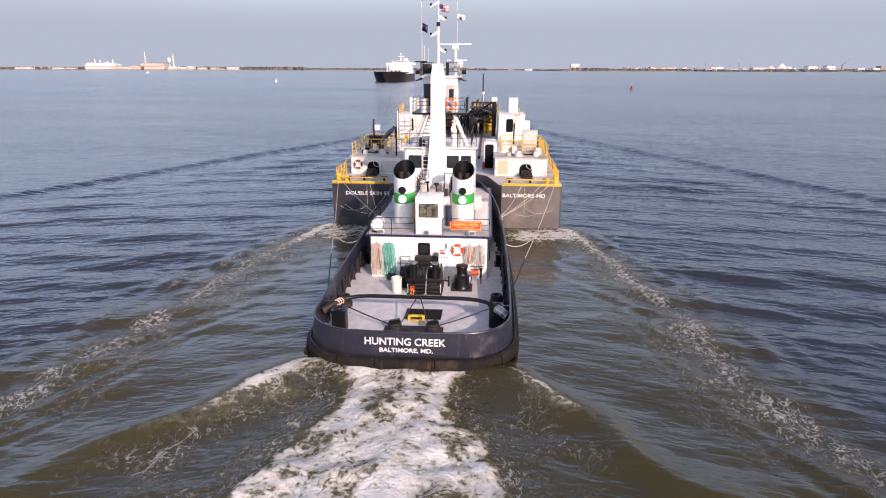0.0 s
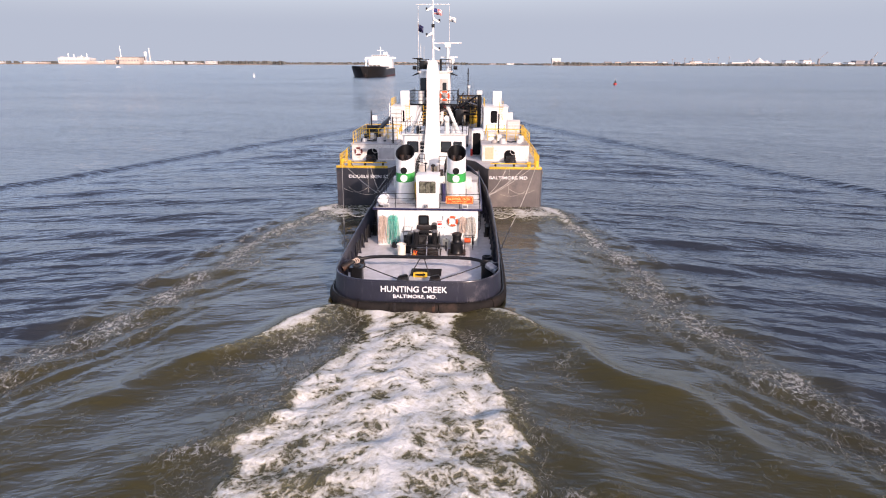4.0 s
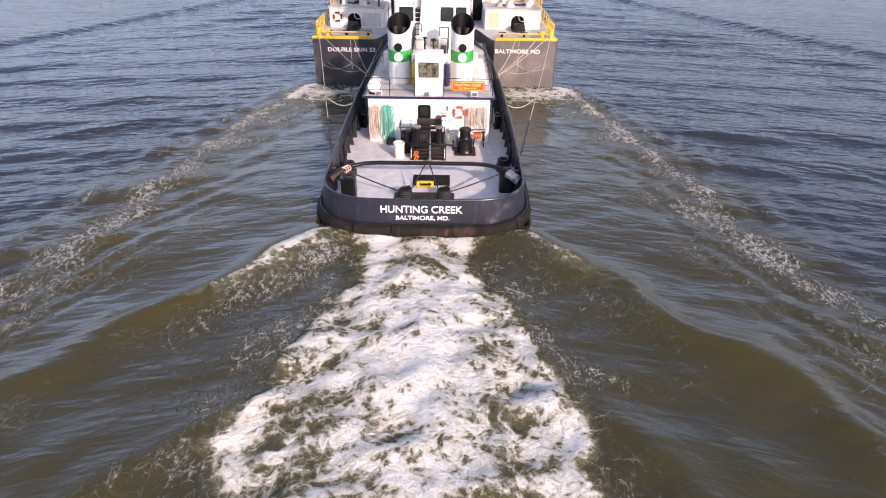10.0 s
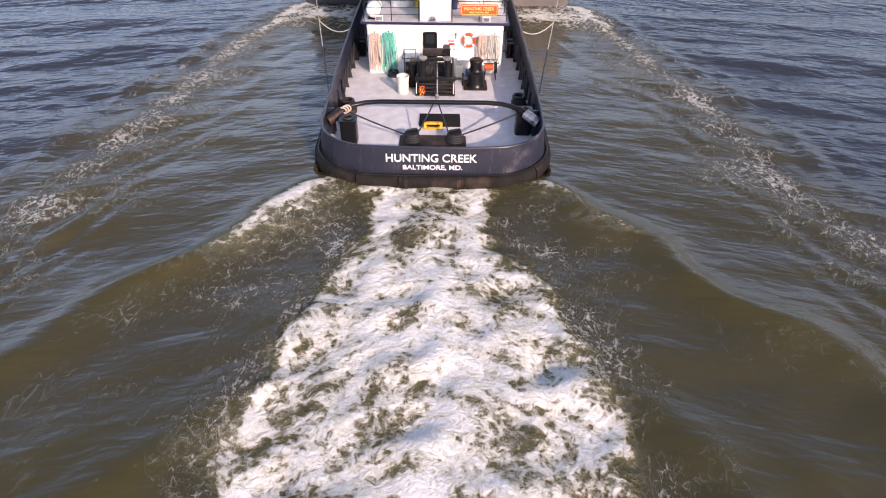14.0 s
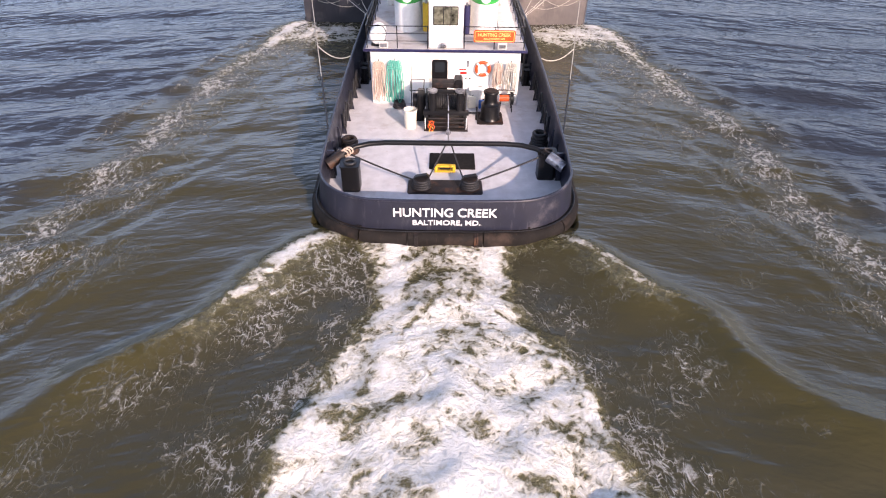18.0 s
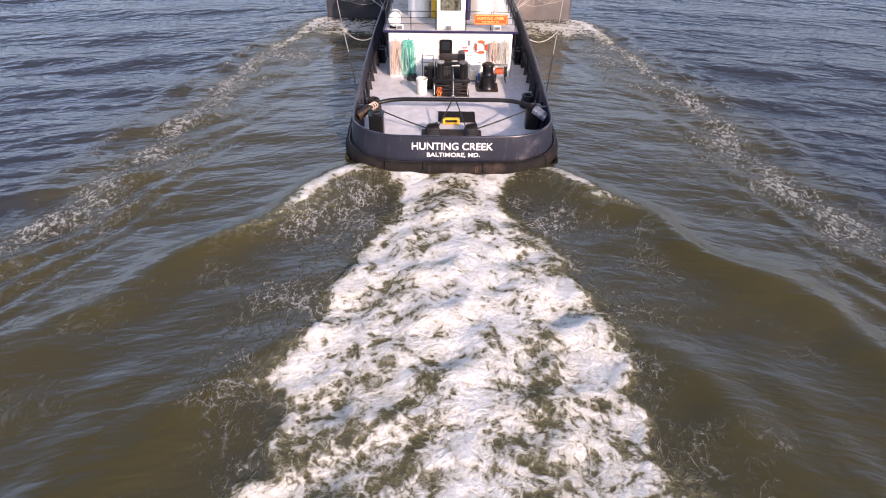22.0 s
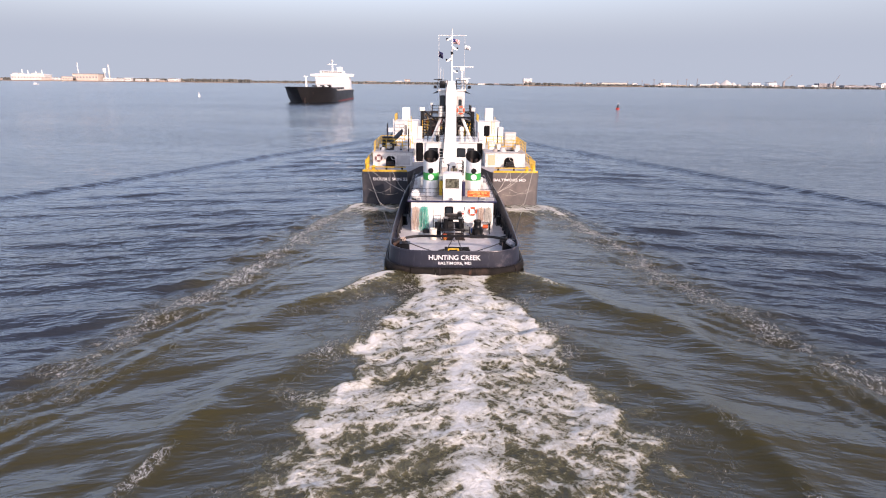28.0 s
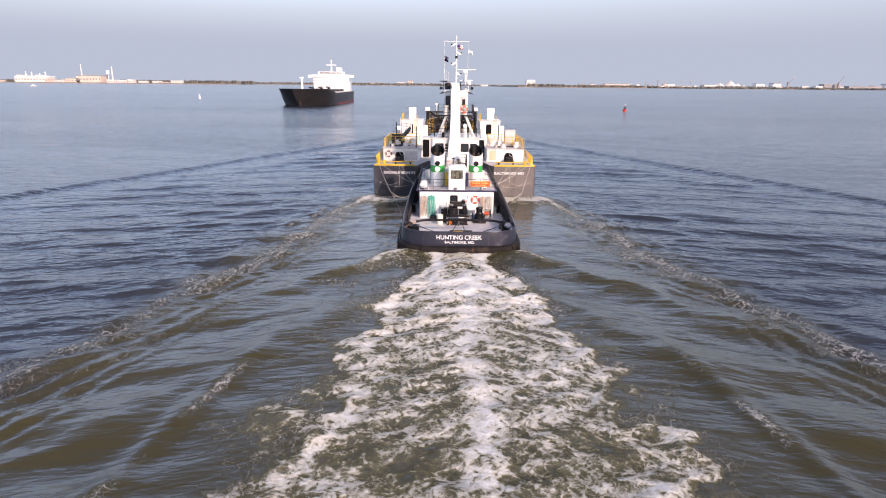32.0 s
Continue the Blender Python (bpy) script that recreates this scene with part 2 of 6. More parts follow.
def water_mat():
    """Silty harbour water: wind ripples and foam flecks stand still over the ground while the wake's shape moves with the tow."""
    m = bpy.data.materials.new("harbour_water")
    m.use_nodes = True
    nt = m.node_tree
    b = nt.nodes["Principled BSDF"]
    pos = nt.nodes.new("ShaderNodeNewGeometry").outputs["Position"]
    at = nt.nodes.new("ShaderNodeAttribute")
    at.attribute_name = "foam"
    sep = nt.nodes.new("ShaderNodeSeparateColor")
    nt.links.new(at.outputs["Color"], sep.inputs[0])
    wash, lace, silt = sep.outputs[0], sep.outputs[1], sep.outputs[2]
    calm = at.outputs["Alpha"]
    fan = nt.nodes.new("ShaderNodeAttribute")
    fan.attribute_name = "fan"
    fs = nt.nodes.new("ShaderNodeSeparateXYZ")
    nt.links.new(fan.outputs["Vector"], fs.inputs[0])

    def add(a, c):
        return calc(nt, "ADD", a, c)

    def mul(a, c, clamp=False):
        return calc(nt, "MULTIPLY", a, c, clamp=clamp)

    def sub(a, c):
        return calc(nt, "SUBTRACT", a, c)

    def joined(x, y):
        c = nt.nodes.new("ShaderNodeCombineXYZ")
        nt.links.new(x, c.inputs[0])
        nt.links.new(y, c.inputs[1])
        return c.outputs[0]

    def warped(vec, scale, detail, by):
        n = nt.nodes.new("ShaderNodeTexNoise")
        n.inputs["Scale"].default_value, n.inputs["Detail"].default_value = scale, detail
        nt.links.new(vec, n.inputs["Vector"])
        v = nt.nodes.new("ShaderNodeVectorMath")
        v.operation = "MULTIPLY_ADD"
        nt.links.new(n.outputs["Color"], v.inputs[0])
        v.inputs[1].default_value = (by, by, 0.0)
        nt.links.new(vec, v.inputs[2])
        return v.outputs[0]

    def cells(vec, scale):
        v = nt.nodes.new("ShaderNodeTexVoronoi")
        v.feature = "DISTANCE_TO_EDGE"
        v.inputs["Scale"].default_value = scale
        nt.links.new(vec, v.inputs["Vector"])
        return v.outputs["Distance"]

    def smooth(x, lo, hi):
        r = nt.nodes.new("ShaderNodeMapRange")
        r.interpolation_type = "SMOOTHSTEP"
        nt.links.new(x, r.inputs[0])
        r.inputs[1].default_value, r.inputs[2].default_value = lo, hi
        return r.outputs[0]

    def vein(vec, scale, detail):
        """Fine bright threads along the folds of a noise, falling off to both sides."""
        n = noise_tex(nt, vec, scale, detail, 0.55)
        return calc(nt, "MAXIMUM", sub(1.0, mul(calc(nt, "ABSOLUTE", sub(mul(n, 2.0), 1.0)), 3.2)), -0.6)

    # flow space: cells are drawn out sideways and sweep aft along the wash's spreading ribs
    ps = nt.nodes.new("ShaderNodeSeparateXYZ")
    nt.links.new(pos, ps.inputs[0])
    flow = joined(mul(ps.outputs[0], 0.6), add(ps.outputs[1], fs.outputs[1]))
    curl = warped(warped(flow, 0.55, 1.0, 1.3), 1.8, 1.0, 0.35)
    bent = warped(warped(pos, 0.5, 2.0, 1.6), 2.4, 2.0, 0.4)
    puffs = noise_tex(nt, flow, 0.85, 7.0, 0.62, 0.5)
    fine = noise_tex(nt, pos, 4.0, 6.0, 0.68, 0.6)
    grit = noise_tex(nt, pos, 16.0, 4.0, 0.7)
    c1, c2, c3 = cells(curl, 0.52), cells(curl, 1.35), cells(bent, 3.3)
    # how foamy each spot of the wash is: thick along the rims of the upwelling boils, thin in their middles
    rims = add(mul(sub(0.30, c1), 1.5), add(mul(sub(0.22, c2), 1.2), mul(sub(0.14, c3), 0.9)))
    heap = add(add(rims, mul(sub(vein(bent, 1.3, 5.0), 0.4), 0.5)), add(mul(sub(puffs, 0.5), 1.2), add(mul(sub(fine, 0.5), 1.7), mul(sub(grit, 0.5), 0.8))))
    rich = add(heap, mul(sub(wash, 0.57), 1.9))
    edge = mul(wash, 7.0, clamp=True)
    white_w = mul(smooth(rich, 0.08, 0.5), edge)
    milk = mul(smooth(rich, -0.6, 0.5), edge)
    # thin lace: strings of bubbles that swell, break and branch
    patch = noise_tex(nt, bent, 0.42, 3.0, 0.55)
    strung = warped(warped(stretch(nt, pos, (1.15, 0.62, 1.0)), 0.6, 3.0, 1.3), 4.0, 3.0, 0.16)
    here = add(lace, add(mul(sub(patch, 0.5), 1.1), mul(sub(fine, 0.5), 0.8)))
    width = mul(sub(here, 0.22), 0.18)
    strings = calc(nt, "MAXIMUM", mul(smooth(sub(width, cells(strung, 1.3)), -0.03, 0.04), 0.55), calc(nt, "MAXIMUM", smooth(sub(width, cells(strung, 3.2)), -0.03, 0.07), smooth(sub(mul(width, 1.4), cells(strung, 8.0)), -0.04, 0.12)))
    blots = smooth(add(here, mul(sub(grit, 0.5), 1.8)), 0.60, 1.05)
    thin = mul(calc(nt, "MAXIMUM", strings, blots), mul(lace, 5.0, clamp=True))
    thin = mul(thin, mul(add(-0.1, mul(grit, 1.9)), smooth(fine, 0.40, 0.54)), clamp=True)
    foam = calc(nt, "MAXIMUM", white_w, thin, clamp=True)
    body = mix_col(nt, silt, (0.021, 0.027, 0.040), (0.056, 0.046, 0.009))
    body = mix_col(nt, mul(noise_tex(nt, pos, 0.07, 3.0), 0.3), body, (0.024, 0.026, 0.022))
    under = mix_col(nt, mul(milk, 0.72), body, (0.150, 0.135, 0.055))
    white = mix_col(nt, calc(nt, "MAXIMUM", smooth(rich, 0.1, 1.2), smooth(thin, 0.1, 0.6)), (0.42, 0.395, 0.30), (0.69, 0.69, 0.665))
    nt.links.new(mix_col(nt, foam, under, white), b.inputs["Base Color"])
    nt.links.new(add(add(0.05, mul(fs.outputs[2], 0.13)), mul(calc(nt, "MAXIMUM", foam, mul(milk, 0.4)), 0.6)), b.inputs["Roughness"])
    b.inputs["IOR"].default_value = 1.39
    # relief: wind chop at three scales, and heaped foam
    swept = joined(ps.outputs[0], add(ps.outputs[1], mul(calc(nt, "ABSOLUTE", ps.outputs[0]), 0.22)))
    rip1 = noise_tex(nt, stretch(nt, swept, (0.22, 1.0, 1.0)), 0.95, 1.0, 0.5, 0.2)
    rip2 = noise_tex(nt, stretch(nt, swept, (0.38, 1.0, 1.0)), 2.1, 2.0, 0.55, 0.25)
    rip4 = noise_tex(nt, stretch(nt, pos, (0.5, 1.0, 1.0)), 5.0, 3.0, 0.6, 0.3)
    gust = nt.nodes.new("ShaderNodeMapRange")
    nt.links.new(noise_tex(nt, stretch(nt, pos, (0.25, 1.0, 1.0)), 0.02, 3.0), gust.inputs[0])
    gust.inputs[1].default_value, gust.inputs[2].default_value, gust.inputs[3].default_value, gust.inputs[4].default_value = 0.35, 0.65, 0.55, 1.2
    crests = mul(vein(stretch(nt, swept, (0.22, 1.0, 1.0)), 0.55, 2.0), 0.012)
    chop = add(add(mul(rip1, 0.20), add(crests, mul(rip2, 0.19))), mul(rip4, 0.05))
    chop = mul(mul(chop, gust.outputs[0]), sub(1.0, mul(calm, 0.55)))
    lumps = mul(add(mul(puffs, 0.30), add(mul(fine, 0.20), mul(grit, 0.02))), calc(nt, "MAXIMUM", foam, mul(milk, 0.35)))
    bp = nt.nodes.new("ShaderNodeBump")
    bp.inputs["Strength"].default_value, bp.inputs["Distance"].default_value = 0.8, 1.0
    nt.links.new(add(chop, lumps), bp.inputs["Height"])
    nt.links.new(bp.outputs["Normal"], b.inputs["Normal"])
    return m


M["water"] = water_mat()


# ---- mesh helpers ----
TOW = []  # top-level things that travel with the tow


def thing(name, label, category, at=(0, 0, 0), turn=0.0, group="", tow=True):
    ob = new(name)
    ob.empty_display_size = 0.2
    ob.matrix_basis = pose(*at, 0, 0, turn)
    tagged(ob, label, category, group)
    if tow:
        TOW.append(ob)
    return ob


def mesh_of(bm, name, material, smooth=None):
    me = bpy.data.meshes.new(name)
    bmesh.ops.recalc_face_normals(bm, faces=bm.faces)
    if smooth:
        for f in bm.faces:
            f.smooth = True
        for e in bm.edges:
            if len(e.link_faces) == 2 and e.calc_face_angle() > radians(smooth):
                e.smooth = False
    bm.to_mesh(me)
    bm.free()
    me.materials.append(material)
    return me


def part(name, bm, material, parent=None, label="", smooth=40):
    ob = new(name, mesh_of(bm, name, material, smooth))
    ob.parent = parent
    if label:
        tagged(ob, label)
    return ob


def again(name, ob, parent, m):
    """Another piece on the same mesh."""
    o = new(name, ob.data)
    o.parent, o.matrix_basis = parent, m
    return o


def box(bm, x0, x1, y0, y1, z0, z1, bevel=0.0):
    m = Matrix.Translation(((x0 + x1) / 2, (y0 + y1) / 2, (z0 + z1) / 2)) @ Matrix.Diagonal((x1 - x0, y1 - y0, z1 - z0, 1))
    got = bmesh.ops.create_cube(bm, size=1, matrix=m)
    if bevel:
        edges = list({e for v in got["verts"] for e in v.link_edges})
        bmesh.ops.bevel(bm, geom=edges, offset=bevel, segments=2, profile=0.5, affect="EDGES")
    return bm


def cyl(bm, a, b, r, r2=None, seg=16, caps=True):
    a, b = Vector(a), Vector(b)
    q = (b - a).to_track_quat("Z", "Y").to_matrix().to_4x4()
    bmesh.ops.create_cone(bm, cap_ends=caps, segments=seg, radius1=r, radius2=r if r2 is None else r2, depth=(b - a).length,
                          matrix=Matrix.Translation((a + b) / 2) @ q)
    return bm


def ball(bm, c, r, s=(1, 1, 1), seg=16):
    bmesh.ops.create_uvsphere(bm, u_segments=seg, v_segments=seg // 2 + 2, radius=r, matrix=Matrix.Translation(c) @ Matrix.Diagonal((*s, 1)))
    return bm


def tube(bm, pts, r, seg=8, closed=False):
    """A round bar or rope through the points."""
    pts = [Vector(p) for p in pts]
    n = len(pts)
    rings, side = [], None
    for i, p in enumerate(pts):
        a = pts[i - 1] if i or closed else p
        b = pts[(i + 1) % n] if i < n - 1 or closed else p
        t = (b - a).normalized()
        if side is None:
            side = t.orthogonal().normalized()
        side = (side - t * side.dot(t)).normalized()
        up = t.cross(side)
        rings.append([bm.verts.new(p + r * (math.cos(2 * math.pi * k / seg) * side + math.sin(2 * math.pi * k / seg) * up)) for k in range(seg)])
    for i in range(n if closed else n - 1):
        a, b = rings[i], rings[(i + 1) % n]
        for k in range(seg):
            bm.faces.new((a[k], a[(k + 1) % seg], b[(k + 1) % seg], b[k]))
    if not closed:
        bm.faces.new(rings[0])
        bm.faces.new(rings[-1])
    return bm


def ring_of(bm, c, big, small, axis="y", seg=28, seg2=8):
    pts = []
    for k in range(seg):
        a = 2 * math.pi * k / seg
        u, v = big * math.cos(a), big * math.sin(a)
        pts.append((c[0] + u, c[1], c[2] + v) if axis == "y" else (c[0] + u, c[1] + v, c[2]))
    return tube(bm, pts, small, seg2, closed=True)


def prism(bm, poly, z0, z1, axis="z"):
    """An outline pushed out along an axis. poly: (x, y) for z, (x, z) for y, (y, z) for x."""
    put = {"z": lambda p, h: (p[0], p[1], h), "y": lambda p, h: (p[0], h, p[1]), "x": lambda p, h: (h, p[0], p[1])}[axis]
    lo, hi = [bm.verts.new(put(p, z0)) for p in poly], [bm.verts.new(put(p, z1)) for p in poly]
    n = len(poly)
    bm.faces.new(lo)
    bm.faces.new(hi)
    for i in range(n):
        bm.faces.new((lo[i], lo[(i + 1) % n], hi[(i + 1) % n], hi[i]))
    return bm


def rounded(x0, x1, z0, z1, r, top_only=False, n=6):
    """A rectangle with rounded corners, as an outline."""
    out = []
    for cx, cz, a0 in ((x1 - r, z1 - r, 0), (x0 + r, z1 - r, 90), (x0 + r, z0 + r, 180), (x1 - r, z0 + r, 270)):
        if top_only and a0 >= 180:
            out.append((x0 if a0 == 180 else x1, z0))
            continue
        for k in range(n + 1):
            a = radians(a0 + 90 * k / n)
            out.append((cx + r * math.cos(a), cz + r * math.sin(a)))
    return out


def letters(text, width, parent, at, turn, material, depth=0.012, label="", tall=None):
    """Raised lettering of that width, with its lower left corner at the given place."""
    cu = bpy.data.curves.new("letters", "FONT")
    cu.body, cu.extrude, cu.size, cu.offset = text, depth, 1.0, 0.012
    tmp = bpy.data.objects.new("letters", cu)
    scene.collection.objects.link(tmp)
    bpy.context.view_layer.update()
    me = bpy.data.meshes.new_from_object(tmp.evaluated_get(bpy.context.evaluated_depsgraph_get()))
    bpy.data.objects.remove(tmp)
    xs = [v.co.x for v in me.vertices]
    ys = [v.co.y for v in me.vertices]
    k = width / (max(xs) - min(xs))
    kz = tall / (max(ys) - min(ys)) if tall else k
    me.transform(Matrix.Diagonal((k, kz, 1, 1)) @ Matrix.Translation((-min(xs), -min(ys), 0)))
    me.materials.clear()
    me.materials.append(material)
    # one piece for each character: islands that overlap sideways belong together
    near = {}
    for e in me.edges:
        i, j = e.vertices
        near.setdefault(i, []).append(j)
        near.setdefault(j, []).append(i)
    seen, spans = set(), []
    for i in near:
        if i in seen:
            continue
        todo, isle = [i], []
        seen.add(i)
        while todo:
            k = todo.pop()
            isle.append(k)
            for j in near[k]:
                if j not in seen:
                    seen.add(j)
                    todo.append(j)
        px = [me.vertices[k].co.x for k in isle]
        spans.append([min(px), max(px), set(isle)])
    spans.sort(key=lambda s: s[0])
    marks = []
    for s in spans:
        if marks and s[0] < marks[-1][1] - 0.002:
            marks[-1][1] = max(marks[-1][1], s[1])
            marks[-1][2] |= s[2]
        else:
            marks.append(s)
    for _, _, isle in marks:
        bm = bmesh.new()
        bm.from_mesh(me)
        bmesh.ops.delete(bm, geom=[v for v in bm.verts if v.index not in isle], context="VERTS")
        ob = part("letter", bm, material, parent, label, None)
        ob.matrix_basis = pose(*at, *turn)
    bpy.data.meshes.remove(me)


def railing(parent, pts, height, material, bars=2, gap=1.5, r=0.025, label="", name="railing"):
    """A pipe rail along the points: the handrail is the part, with its posts and lower bars under it."""
    pts = [Vector(p) for p in pts]
    top = part(name, tube(bmesh.new(), [p + Vector((0, 0, height)) for p in pts], r, 8), material, parent, label)
    for k in range(1, bars + 1):
        part("bar", tube(bmesh.new(), [p + Vector((0, 0, height * k / (bars + 1))) for p in pts], r * 0.7, 6), material, top)
    post = None
    for a, b in zip(pts, pts[1:]):
        n = max(1, round((b - a).length / gap))
        for i in range(n + (b == pts[-1])):
            m = Matrix.Translation(a.lerp(b, i / n))
            if post is None:
                post = part("post", cyl(bmesh.new(), (0, 0, 0), (0, 0, height), r, seg=8), material, top)
                post.matrix_basis = m
            else:
                again("post", post, top, m)
    return top


def ladder(parent, foot, top, width, material, rungs=8, name="ladder"):
    a, b = Vector(foot), Vector(top)
    side = Vector((width / 2, 0, 0))
    lad = part(name, tube(tube(bmesh.new(), [a - side, b - side], 0.03, 6), [a + side, b + side], 0.03, 6), material, parent)
    for i in range(rungs):
        p = a.lerp(b, (i + 0.5) / rungs)
        part("rung", cyl(bmesh.new(), p - side, p + side, 0.02, seg=6), material, lad)
    return lad


def sag(a, b, drop, n=14):
    """Points of a slack line."""
    a, b = Vector(a), Vector(b)
    return [a.lerp(b, k / n) - Vector((0, 0, drop * 4 * (k / n) * (1 - k / n))) for k in range(n + 1)]


# ---- water ----
def steps(fine, edge, more, reach, grow=1.16):
    """Grid lines: fine ones up to edge, coarser to more, then growing ones out to reach."""
    out = list(np.arange(0, edge, fine)) + list(np.arange(edge, more, fine * 2.2))
    d = fine * 2.2
    while out[-1] < reach:
        d *= grow
        out.append(out[-1] + d)
    return out


def build_water():
    sx = steps(0.16, 20.0, 64.0, 4700)
    xs = np.array([-v for v in sx[:0:-1]] + sx)
    up, down = steps(0.25, 25.0, 125.0, 4700), steps(0.16, 40.0, 75.0, 1500)
    ys = np.array([-v for v in down[:0:-1]] + up)
    X, Y = np.meshgrid(xs, ys)
    A, aft = np.abs(X), -Y
    rng = np.random.default_rng(5)

    def waves(n, lo, hi, amp, spread=math.pi):
        h = np.zeros_like(X)
        for _ in range(n):
            k = 2 * np.pi / rng.uniform(lo, hi)
            a, p = np.pi / 2 + spread * rng.uniform(-1, 1), rng.uniform(0, 6.28)
            h += np.sin(k * (X * np.cos(a) + Y * np.sin(a)) + p)
        return amp * h / math.sqrt(n)

    def soft(x, w):
        """1 where x is well below nought, 0 well above."""
        return 1 / (1 + np.exp(np.clip(x / w, -40, 40)))

    def ship_waves(bow, off, across, diverge, shortest):
        """Kelvin's pattern behind a point: the wave that runs along and the one that runs out, 5.8 m long on the track at 3 m/s, spread by shallow water."""
        xi = np.maximum(0.5, bow - Y + 0.45 * waves(8, 14, 40, 1.0))
        t = np.clip((A - off + 0.8 * waves(8, 10, 36, 1.0)) / 1.26 / xi, 0.002, None)
        u = np.minimum(t, 0.3535)
        root = np.sqrt(1 - 8 * u ** 2)
        out = np.zeros_like(X)
        for sign, amp in ((-1, across), (1, diverge)):
            T = -(1 + sign * root) / (4 * u)
            length = 5.77 / (1 + T ** 2)
            phase = 2 * np.pi / 5.77 * xi * np.sqrt(1 + T ** 2) * (1 + u * T)
            out += amp * np.cos(phase) * np.clip((length - shortest) / shortest, 0, 1)
        return out * np.exp(-np.maximum(0, t - 0.3535) / 0.02) * (xi > 1) * np.sqrt(30 / (30 + xi)) * 1.4

    near = np.exp(-np.maximum(0, A - 70) / 40) * np.exp(-np.maximum(0, Y - 140) / 40) * np.exp(-np.maximum(0, aft - 80) / 30)
    uneven = 0.95 + 0.28 * waves(10, 10, 30, 1.0)
    # bow shoulder waves of the barge
    edge = 9.4 + 0.445 * (114 - Y)
    s = (A - edge) * 0.914 + 0.45 * waves(6, 28, 60, 1.0) * near
    back = np.maximum(0, 114 - Y)
    h = 0.40 * np.cos(2 * np.pi * (s + 0.5) / 4.6) * np.exp(-((s + 0.5) / np.where(s > -0.5, 1.5, 2.3)) ** 2) * np.exp(-back / 220) * (back > 0) * near
    lane = 1 - 0.8 * soft(A - 12.5, 1.5) * (Y < 27)
    h += (ship_waves(114, 3.0, 0.20, 0.02, 1.1) * soft(s + 7.0, 1.8) + ship_waves(24, 6.0, 0.03, 0.10, 0.6) * np.exp(-np.maximum(0, A - 26) / 12)) * near * lane * uneven
    # short crests that slant back between them
    wavelets = np.zeros_like(X)
    for _ in range(7):
        k, a = 2 * np.pi / rng.uniform(1.8, 3.8), rng.uniform(0.05, 0.55)
        bend = rng.uniform(0, 6.28) + np.where(X > 0, 1.9, 0.0) * rng.uniform(0, 3) + 1.2 * np.sin(X / 13 + 2 * k) + 0.9 * np.sin(Y / 9 + X / 31 + 3 * k)
        ridge = (0.5 + 0.5 * np.cos(k * (Y * np.cos(a) + A * np.sin(a)) + bend)) ** 3
        wavelets += (ridge - 0.31) * np.clip(0.5 + 0.7 * np.sin(A / rng.uniform(5, 11) + Y / rng.uniform(7, 15) + 5 * k), 0, 1)
    h += wavelets * near * lane * (0.004 + 0.055 * soft(s + 6.0, 1.8))
    # waves that spread from the tug's quarters
    along = np.maximum(0, aft)
    wob = 0.35 * waves(8, 4, 10, 1.0)
    lump = 1 + 0.25 * waves(6, 3, 7, 1.0)
    s2 = (A - 4.4 - 0.80 * aft) * 0.79 + wob * np.minimum(1, along / 4)
    fade = np.exp(-along / 8.5) * np.clip((aft + 0.5) / 2.5, 0, 1)
    h += fade * (0.55 * np.exp(-(s2 / np.where(s2 > 0, 0.6, 1.0)) ** 2) * lump - 0.34 * np.exp(-((s2 + 2.6) / 1.5) ** 2) - 0.16 * np.exp(-((s2 - 2.4) / 1.6) ** 2))
    s3 = (A - 4.0 - 0.62 * (aft - 8)) * 0.85 + wob
    fade3 = np.exp(-np.maximum(0, aft - 8) / 24) * np.clip((aft - 7) / 4, 0, 1) * (A > 3)
    h += fade3 * (0.19 * np.exp(-(s3 / 1.0) ** 2) - 0.13 * np.exp(-((s3 + 2.8) / 1.8) ** 2))
    # low swell between them
    h += 0.03 * waves(14, 5, 14, 1.0, 0.7) * near + 0.018 * waves(24, 1.5, 3.5, 1.0, 0.6) * near
    # screw wash: narrow between the two jets at the stern, bursting wide further aft
    half = np.interp(aft, (0, 3, 5, 7, 9, 12, 15, 20, 26, 32, 60), (2.5, 2.3, 3.0, 3.9, 4.4, 5.2, 5.8, 6.5, 7.5, 8.3, 11.5))
    lobes = 0.10 * waves(10, 3.5, 7, 1.0) + 0.07 * waves(12, 1.2, 2.6, 1.0)
    ragged = half * (1 + lobes)
    behind = np.clip((aft + 0.7) / 0.3, 0, 1)
    inside = soft(A - ragged, 0.16) * behind
    tail = np.exp(-np.maximum(0, aft - 30) / 40)
    boil = waves(26, 0.9, 2.8, 1.0)
    rise = np.exp(-((aft - 8) / 5.0) ** 2)
    fan = np.stack([X / half, 0.5 * A - 0.014 * A ** 2, np.clip((np.hypot(X, Y) - 45) / 260, 0, 1)], -1)
    h += inside * tail * (0.05 * boil * (1 + 1.2 * rise) + 0.22 * rise * np.exp(-(A / half / 0.8) ** 2) + 0.10 * np.exp(-((A - 0.9 * ragged) / 0.5) ** 2) * np.clip((aft - 4) / 4, 0, 1) - 0.04)
    # piled up a little against the stern
    h += 0.10 * np.exp(-((aft - 0.3) / 0.9) ** 2) * np.exp(-(A / 5) ** 4)
    # masks: wash, lace, silt
    rim = np.exp(-((A - 0.85 * ragged) / (0.08 * half + 0.25)) ** 2) * np.clip((aft - 4) / 6, 0, 1)
    fresh = np.exp(-np.maximum(0, aft - 9) / 10)
